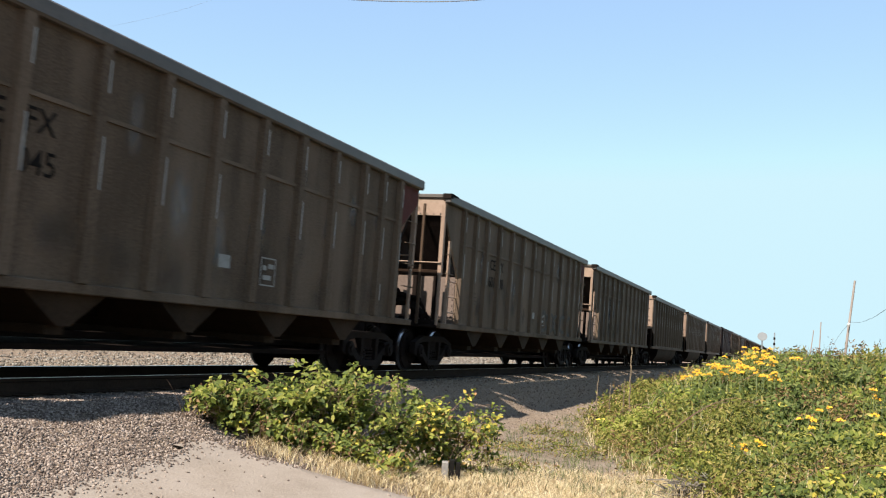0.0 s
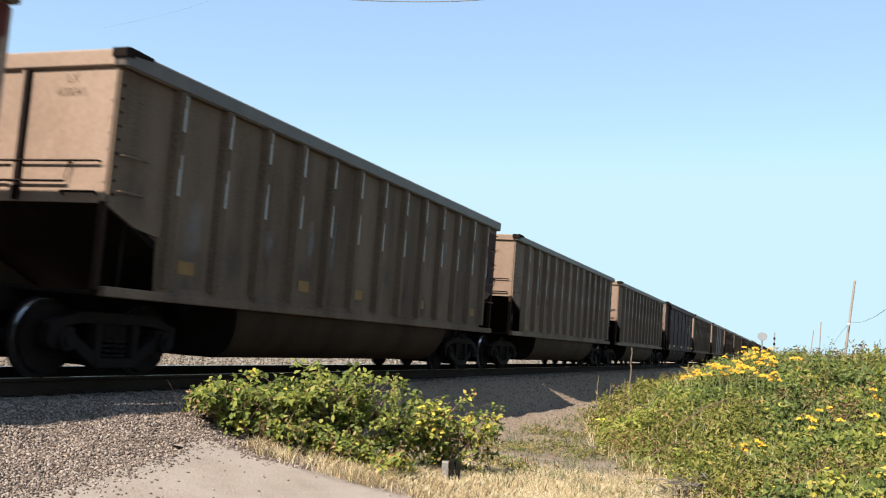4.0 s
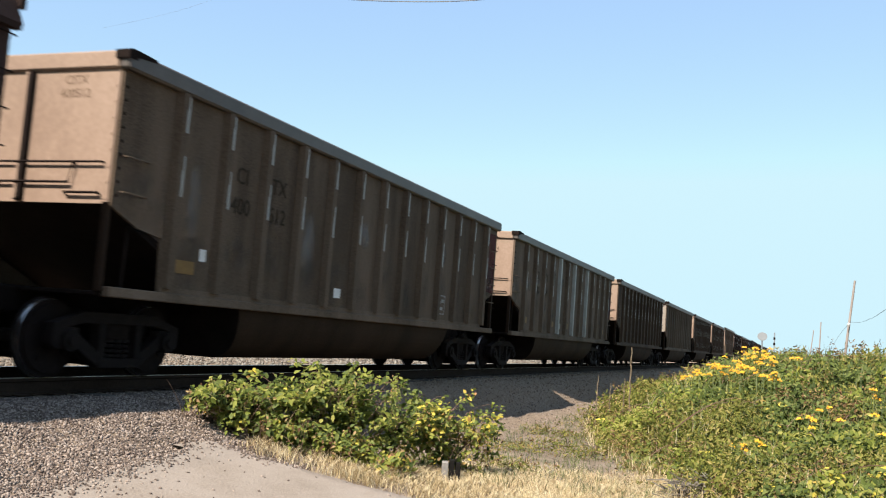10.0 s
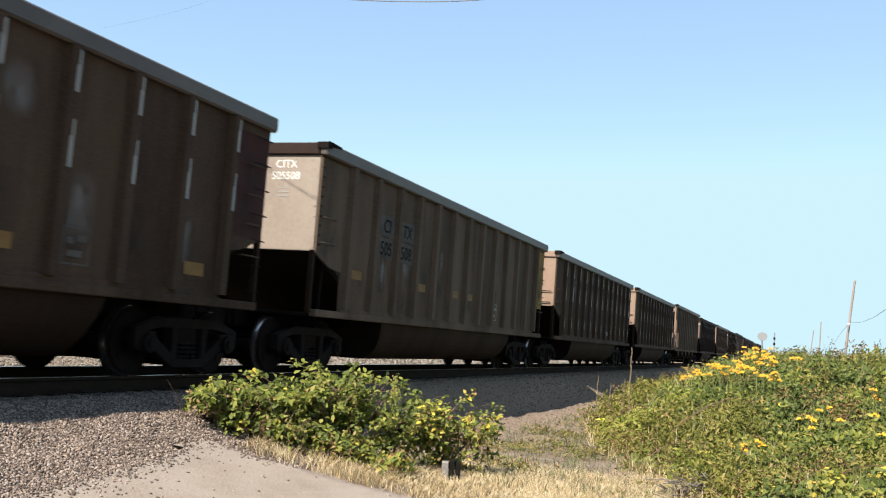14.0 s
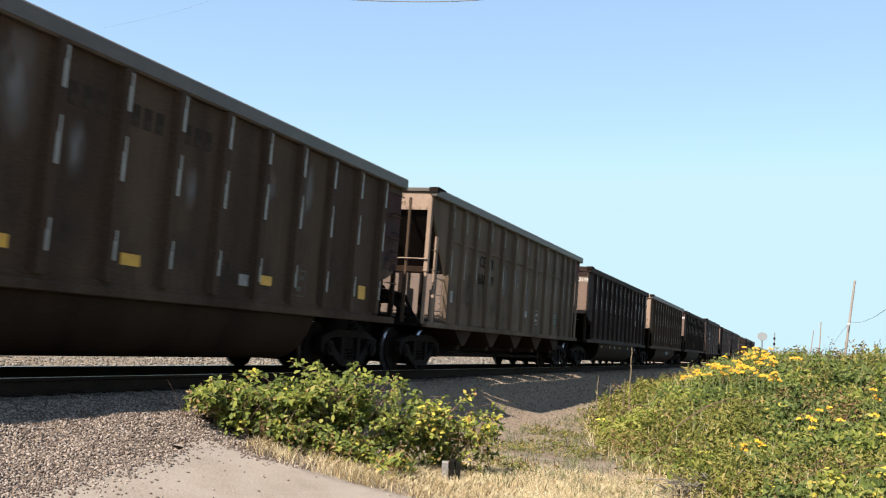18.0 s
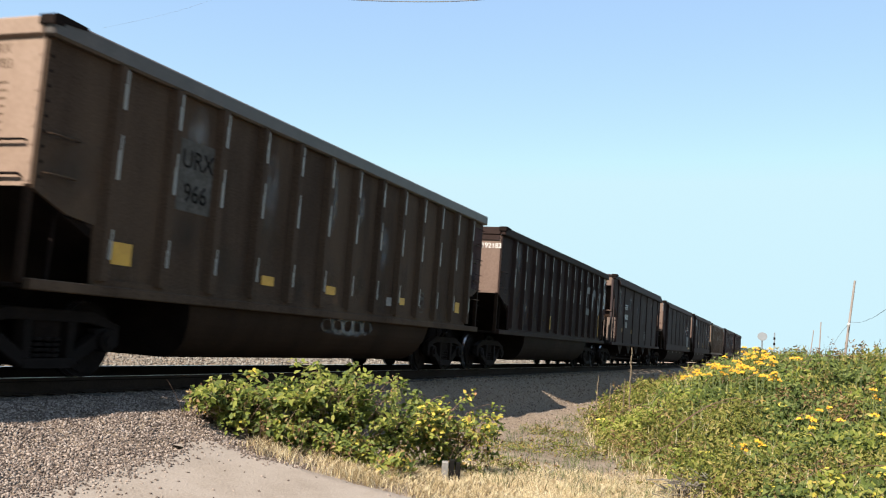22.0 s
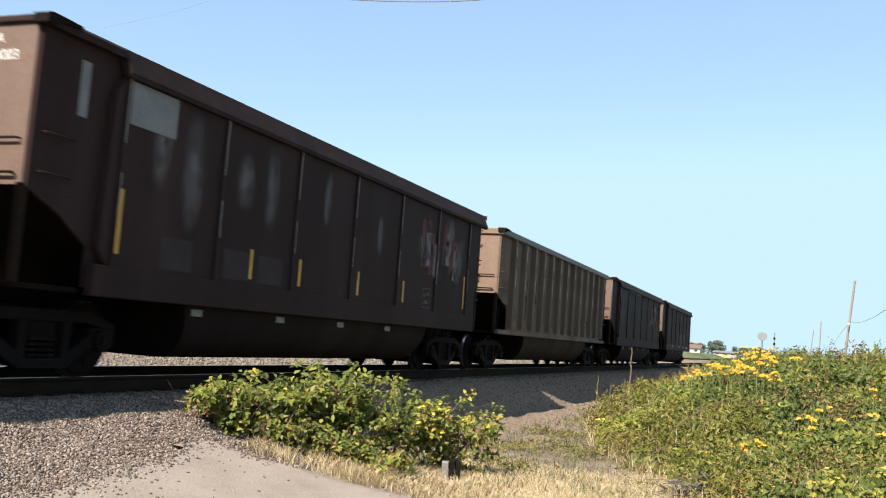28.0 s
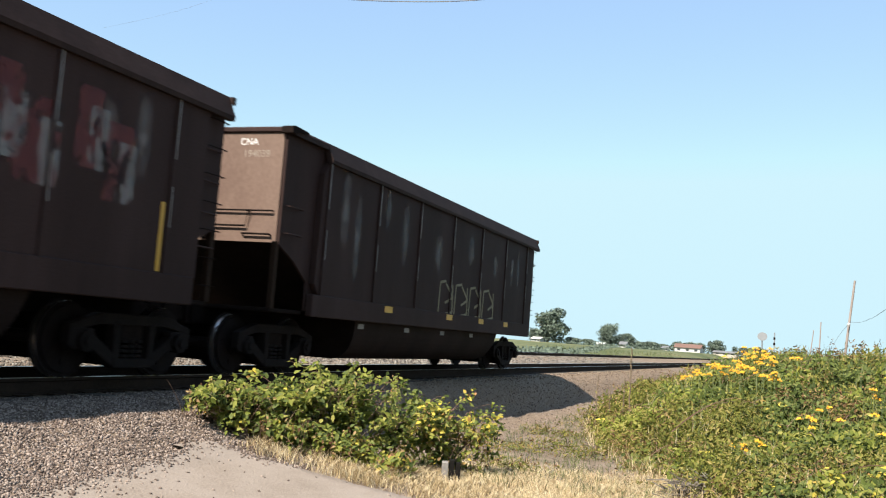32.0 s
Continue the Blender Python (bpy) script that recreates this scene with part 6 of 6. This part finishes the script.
for x, y, heads, h, r in ((21.5, 2.35, 3, 0.30, 0.16), (21.1, 2.15, 4, 0.30, 0.16), (20.75, 1.85, 5, 0.32, 0.18), (20.7, 1.65, 6, 0.34, 0.20), (20.4, 1.38, 8, 0.34, 0.30), (20.6, 1.2, 8, 0.42, 0.30), (19.9, 1.0, 8, 0.36, 0.30),
                           (20.8, 0.9, 8, 0.42, 0.32), (20.0, 0.65, 9, 0.40, 0.30), (19.2, 1.05, 7, 0.32, 0.18), (18.9, 0.52, 6, 0.36, 0.18), (18.2, 0.64, 3, 0.30, 0.12), (17.7, 0.30, 3, 0.30, 0.10), (17.9, 0.05, 2, 0.32, 0.10), (17.85, 0.42, 2, 0.28, 0.08),
                           (14.35, -0.38, 2, 0.26, 0.10), (13.87, -0.60, 1, 0.24, 0.04), (13.75, -0.22, 2, 0.24, 0.06), (13.9, -0.12, 2, 0.24, 0.10), (15.05, -1.10, 3, 0.28, 0.14),
                           (13.2, -0.92, 1, 0.24, 0.05), (12.35, -0.95, 1, 0.22, 0.05), (13.45, 0.78, 1, 0.20, 0.05), (12.6, 0.57, 2, 0.18, 0.05), (13.1, 0.43, 2, 0.20, 0.05)):
    flower_weed(x, y, heads, h, r, "flowering weed with flat yellow heads on the bank")

# dry grass and low weeds on the flat
def straw_field(x, y):
    return ~on_slab(x, y + 0.05) & (inside(x, y) < 0.30) & (y < 4.75 - 0.03 * (x - 8.7)) & (x < 13.0 + 0.5 * (2.9 - y) + RNG.normal(0, 0.45, len(x))) & ~((x < 10.25) & (np.hypot(x - 10.1, y - 3.58) < 0.22))


stuff("dry_grass", (lambda q: blades(q[0], q[1], ground_z(*q), 0.085, 0.0036, 2.0))(tufts(8.7, 15.5, 0.6, 4.3, 1500, 26, 0.10, keep=straw_field)), "straw", "bleached dry grass beside the hard standing", "grass")
stuff("dry_grass", (lambda q: blades(q[0], q[1], ground_z(*q), 0.13, 0.0022, 1.1))(tufts(8.45, 10.4, 3.75, 5.3, 420, 12, 0.06, keep=lambda x, y: (x < np.interp(y, (3.3, 4.4, 5.4), (10.2, 9.3, 8.8))) & ~on_slab(x, y))), "straw", "dry straw grass at the foot of the bush", "grass")
stuff("green_grass", (lambda q: blades(q[0], q[1], ground_z(*q), 0.13, 0.0034, 0.7))(tufts(10.3, 24.0, 1.2, 5.2, 330, 16, 0.09, keep=lambda x, y: ~on_slab(x, y) & (inside(x, y) < 0.6))), "grass", "green grass tufts in the dry grass", "grass")
stuff("dry_weeds", (lambda q: blades(q[0], q[1], ground_z(*q), 0.15, 0.003, 0.9))(tufts(11.5, 22.0, 1.6, 4.9, 70, 12, 0.07, keep=lambda x, y: inside(x, y) < 0.5)), "twig", "brown withered weeds on bare dirt", "weeds")


def ground_weeds():
    """Low weeds in patches, with bare dirt between them."""
    def patches(a, b):
        n = np.array([noise.noise((p * 0.9, q * 0.9, 31.0)) for p, q in zip(a, b)])
        return (inside(a, b) < 0.4) & (n > -0.05) & (b < 5.2)
    x, y = tufts(12.2, 24.0, 1.6, 5.2, 560, 22, 0.10, keep=patches)
    z = ground_z(x, y) + RNG.uniform(0.0, 0.11, len(x))
    dead = RNG.uniform(0, 1, len(x)) < 0.28
    for sel, mat, name, label in ((~dead, "leaf_grey", "low_weeds", "low olive green weeds on bare dirt"), (dead, "leaf_dead", "withered_weeds", "low withered weeds on bare dirt")):
        n = int(sel.sum())
        stuff(name, leaf_cloud(np.stack([x[sel], y[sel], z[sel]], -1), np.tile((-0.2, 0, 1.0), (n, 1)), 0.056, LEAF * np.array([1, 0.6, 1]), 0.8), mat, label, "weeds")


ground_weeds()


def dead_stalk(x, y, top, r):
    """A dead mullein stalk with a knobbly head."""
    z = float(np.maximum(thicket_z(x, y), ground_z(x, y)))
    h = top - z + 0.05
    bm = bmesh.new()
    n = 12
    tube(bm, [(0.012 * math.sin(3 * i), 0.012 * math.cos(2 * i), h * i / n) for i in range(n + 1)], r, n=6, r_end=r * 0.6)
    for i in range(40):
        a, q = RNG.uniform(0, 6.28), RNG.uniform(0.35, 0.98)
        disc(bm, (r * math.cos(a), r * math.sin(a), h * q), r * 0.55, r * 0.9, axis="z", n=5)
    tagged(part("dead_stalk", bm, "stalk", None, m=pose(x, y, z - 0.05, RNG.uniform(-2, 2), RNG.uniform(-2, 2))), "dry brown mullein stalk standing in the weeds", "plant", "dead stalks")


for x, y, top, r in ((21.0, 4.15, 0.20, 0.013), (21.0, 3.85, 0.05, 0.012), (21.0, 3.55, 0.19, 0.012), (21.0, 3.41, 0.88, 0.018)):
    dead_stalk(x, y, top, r)


def stub_post():
    p = root("stub_post", pose(10.22, 3.62, -0.80, 0, 0, 24), "short sawn-off timber post stub in the dry grass", "post")
    # The post's lit and unlit faces are put into the board colours.
    for x, mat, w in ((-0.075, "grey_wood", 0.07), (0.0, "dark_wood", 0.055), (0.072, "dark_wood", 0.055)):
        bm = bmesh.new()
        box(bm, -0.06, 0.06, -w / 2, w / 2, -0.05, 0.22 + 0.02 * RNG.uniform(-1, 1), bev=0.006)
        part("board", bm, mat, p, m=pose(0, -x, 0, 0, 2 * x * 20, 0))


stub_post()


# ---- poles, wires, signs ----
def utility_pole(foot, top, r, label, arm=False):
    p = root("utility_pole", pose(*foot), label, "utility pole", "line of poles")
    bm = bmesh.new()
    d = Vector(top) - Vector(foot)
    tube(bm, [(0, 0, -0.5), d * 0.5, d], r, n=10, r_end=r * 0.7)
    part("shaft", bm, "pole", p)
    if arm:
        bm = bmesh.new()
        q = d * 0.62
        tube(bm, [q + Vector((-0.25, 0, 0)), q + Vector((-0.45, 0.1, -0.12))], 0.07, n=8)
        part("insulator", bm, "wall_white", p)


utility_pole((65.75, -2.6, -1.0), (65.24, -3.24, 6.28), 0.092, "leaning weathered timber utility pole behind the thicket", arm=True)
utility_pole((130.2, -2.5, -1.2), (129.56, -2.63, 6.17), 0.095, "far thin timber utility pole")
utility_pole((130.4, -1.2, -1.2), (129.35, -1.79, 5.03), 0.08, "far short leaning timber pole")


def cable(pts, r, label):
    bm = bmesh.new()
    pts = [Vector(q) for q in pts]
    dense = []
    for i in range(len(pts) - 1):
        p0, p1, p2, p3 = pts[max(i - 1, 0)], pts[i], pts[i + 1], pts[min(i + 2, len(pts) - 1)]
        for k in range(8):
            t = k / 8
            dense.append(0.5 * (2 * p1 + (p2 - p0) * t + (2 * p0 - 5 * p1 + 4 * p2 - p3) * t * t + (3 * p1 - p0 - 3 * p2 + p3) * t ** 3))
    dense.append(pts[-1])
    tube(bm, dense, r, n=5)
    tagged(part("overhead_cable", bm, "wire"), label, "cable", "overhead cables")


for pts, r, label in ((((11.38, 10.88, 6.71), (10.76, 7.21, 5.42), (10.69, 4.69, 5.04), (10.38, 2.7, 4.98), (10.01, 0.79, 5.32)), 0.007, "black cable sagging high across the line"),
                      (((65.42, -3.03, 3.64), (59.09, -3.28, 3.37), (50.53, -3.38, 3.28), (42.99, -3.35, 3.28), (35.5, -3.49, 3.43)), 0.009, "black cable running from the leaning pole"),
                      (((65.43, -3.04, 3.56), (87.11, -3.53, 3.81), (108.76, -3.83, 3.61), (139.08, -4.17, 2.8)), 0.011, "black cable sagging away from the leaning pole"),
                      (((24.83, 22.55, 10.37), (23.92, 19.3, 10.35), (22.81, 16.62, 10.3), (21.84, 13.42, 10.69)), 0.002, "thin cable across the sky")):
    cable(pts, r, label)
SIGN, MAST = (74.27, 2.51, 1.44), (127.81, 2.85, 2.57)


def sign_post():
    p = root("road_sign", pose(*SIGN), "pale blank sign on a thin steel post by the line", "sign")
    bm = bmesh.new()
    tube(bm, [(0, 0, -1.5), (0, 0, 1.35)], 0.05, n=8)
    part("post", bm, "steel", p)
    bm = bmesh.new()
    ring = [(0.36 * math.cos(2 * math.pi * k / 12), 0.32 * math.sin(2 * math.pi * k / 12) + 1.1) for k in range(12)]
    prism(bm, ring, "x", -0.09, -0.06)
    part("sign_plate", bm, "sign", p)


def signal_mast():
    p = root("signal_mast", pose(*MAST), "far slender railway signal mast", "signal")
    bm = bmesh.new()
    tube(bm, [(0, 0, -3), (0, 0, 1.8)], 0.07, n=8)
    part("mast", bm, "steel", p)
    for z in (0.2, 0.9):
        bm = bmesh.new()
        box(bm, -0.10, 0.10, -0.13, 0.13, z, z + 0.3, bev=0.02)
        part("lamp_head", bm, "under", p)


# ---- the distance ----
def far_tree(x, y, z, w, h, label, trunk=True):
    """A leafy crown of clumps on a short trunk with limbs."""
    t = root("tree", pose(x, y, z), label, "tree", "far trees")
    bm = bmesh.new()
    tube(bm, [(0, 0, -0.5), (0.1, 0, h * 0.3), (0, 0.1, h * 0.7)], 0.045 * w, n=7, r_end=0.015 * w)
    for k in range(5):
        a = k * 1.26
        tube(bm, [(0, 0, h * (0.22 + 0.07 * k)), (w * 0.3 * math.cos(a), w * 0.3 * math.sin(a), h * (0.45 + 0.08 * k))], 0.02 * w, n=5, r_end=0.008 * w)
    part("trunk", bm, "trunk", t)
    n = 34
    cs = np.stack([RNG.uniform(-0.36, 0.36, n) * w, RNG.uniform(-0.36, 0.36, n) * w, h * np.linspace(0.14, 0.86, n)], -1)
    cs[:, :2] *= np.clip(1.25 - np.abs(cs[:, 2:] / h - 0.45) * 1.1, 0.3, 1.2)
    pos, nrm = [], []
    for c in cs:
        u = unit(RNG.normal(0, 1, (90, 3)))
        pos.append(c + u * np.array((w * 0.2, w * 0.2, h * 0.15)) * RNG.uniform(0.6, 1.1, (90, 1)))
        nrm.append(u)
    part("crown", mesh_of("crown", *leaf_cloud(np.concatenate(pos), np.concatenate(nrm), 0.065 * w, LEAF * np.array([1, 1.3, 1]), 0.5), "tree"), None, t)


def hedge(x0, y0, x1, y1, h, n, label):
    """A line of low scrub."""
    k = RNG.uniform(0, 1, n)
    x, y = x0 + (x1 - x0) * k + RNG.normal(0, 0.6, n), y0 + (y1 - y0) * k + RNG.normal(0, 0.8, n)
    prof = np.array([0.65 + 0.5 * noise.noise((a * 9.0 * (1 + abs(x1 - x0) / 60), 3.3, 0.0)) for a in k])
    z = ground_z(x, y) + h * prof * RNG.uniform(0, 1, n) ** 0.8
    stuff("scrub", leaf_cloud(np.stack([x, y, z], -1), RNG.normal(0, 0.5, (n, 3)) + np.array((-0.5, -0.2, 0.7)), 0.30 + 0.001 * abs(x0), LEAF * np.array([1, 1.3, 1])), "tree", label, "scrub")


def building(x, y, z, w, d, h, roof, wall, label, turn=0.0, windows=3):
    """A low house or barn: walls, a pitched roof with eaves, windows with frames."""
    b = root("building", pose(x, y, z, 0, 0, turn), label, "building", "far buildings")
    bm = bmesh.new()
    box(bm, -d / 2, d / 2, -w / 2, w / 2, -1.0, h * 0.6)
    prism(bm, ((-d / 2, h * 0.6), (d / 2, h * 0.6), (0, h * 0.98)), "y", -w / 2 + 0.02, w / 2 - 0.02)
    part("wall", bm, wall, b)
    bm = bmesh.new()
    for s in (-1, 1):
        prism(bm, ((0, h), (s * (d / 2 + 0.5), h * 0.56), (s * (d / 2 + 0.5), h * 0.53), (0, h * 0.96)), "y", -w / 2 - 0.4, w / 2 + 0.4)
    part("roof", bm, roof, b)
    for i in range(windows):
        bm = bmesh.new()
        yy = -w / 2 + w * (i + 0.5) / windows
        box(bm, -d / 2 - 0.04, -d / 2 + 0.02, yy - 0.6, yy + 0.6, h * 0.18, h * 0.42)
        win = part("window", bm, "glass", b)
        bm = bmesh.new()
        box(bm, -d / 2 - 0.07, -d / 2 + 0.02, yy - 0.72, yy - 0.6, h * 0.16, h * 0.44)
        box(bm, -d / 2 - 0.07, -d / 2 + 0.02, yy + 0.6, yy + 0.72, h * 0.16, h * 0.44)
        part("frame", bm, "wall_white", win)


def meadow_grass():
    n = 9000
    x = 45.0 * (260 / 45.0) ** RNG.uniform(0, 1, n)
    y = 22.5 + RNG.uniform(0, 1, n) ** 1.5 * 0.16 * x
    stuff("meadow_grass", blades(x, y, ground_z(x, y), 0.55, 0.03, 0.5), "grass", "tall pale grass along the far side of the tracks", "grass")


meadow_grass()

sign_post()
signal_mast()
for x, y, w, h in ((372, 94.5, 15, 14), (381, 71, 9, 9.5), (384, 65, 7, 6), (388, 55, 8, 3.2), (376, 85, 6, 2.7), (378, 79.5, 5, 2.5), (385.5, 60, 6, 3), (389, 50.6, 5, 2.7), (392, 44, 8, 3.9),
                   (394, 39, 8, 4.2), (397, 31, 7, 5.8), (399.5, 23.8, 2.5, 3.9), (401, 19, 7, 3.6), (403, 15, 6, 4.2), (370, 99.8, 4.6, 5.5)):
    far_tree(x, y, float(ground_z(x, max(y, 33))) - 0.2, w, h, "far leafy tree at the edge of the fields")
for x, y, w, h in ((230, -15.5, 6, 4.6), (231, -18.5, 6, 4.3), (226, -12.5, 5, 3.6)):
    far_tree(x, y, -0.95, w, h, "leafy tree behind the thicket")
for x, y, w, h, roof, wall, label in ((386, 40.5, 10, 3.4, "roof_red", "wall_white", "low white barn with a red-brown roof"), (377, 64.6, 2.4, 2.6, "roof_grey", "wall_white", "small white house across the fields"), (383, 49, 2.0, 2.0, "roof_grey", "wall_white", "small white house across the fields"),
                                      (365, 96.8, 3.4, 2.0, "wall_white", "wall_white", "small white shed beneath the trees"), (374, 73, 3.0, 1.6, "wall_white", "wall_white", "long white trailer parked in the fields"), (392, 26.6, 9, 1.7, "roof_grey", "wall_pale", "low pale sheds across the fields")):
    building(x, y, float(ground_z(x, max(y, 33))) - 0.3, w, 5.0, h, roof, wall, label, turn=-8)
hedge(95, 29, 150, 36, 1.5, 1500, "rough green scrub beyond the second track")
hedge(150, 36, 330, 60, 1.3, 1500, "low green scrub along the field edge")
hedge(366, 100, 402, 16, 2.6, 1500, "far hedgerow along the fields")
hedge(330, 78, 352, 44, 1.2, 500, "far hedgerow across the meadow")


def motions():
    """The train rolls by, and its wheels turn with it."""
    for c, car in CARS:
        walk(car, [(t, pose(travelled(t) + CAR * c + OWN.get(c, 0.0), YC, 0)) for t in range(0, 33, 2)])
    turns = [(i / FPS, travelled(i / FPS)) for i in range(32 * FPS + 1)]
    for w in WHEELSETS:
        x, y, z = w.location
        walk(w, [(t, pose(x, y, z, 0, math.degrees((d - turns[0][1]) / 0.457), 0)) for t, d in turns])


motions()
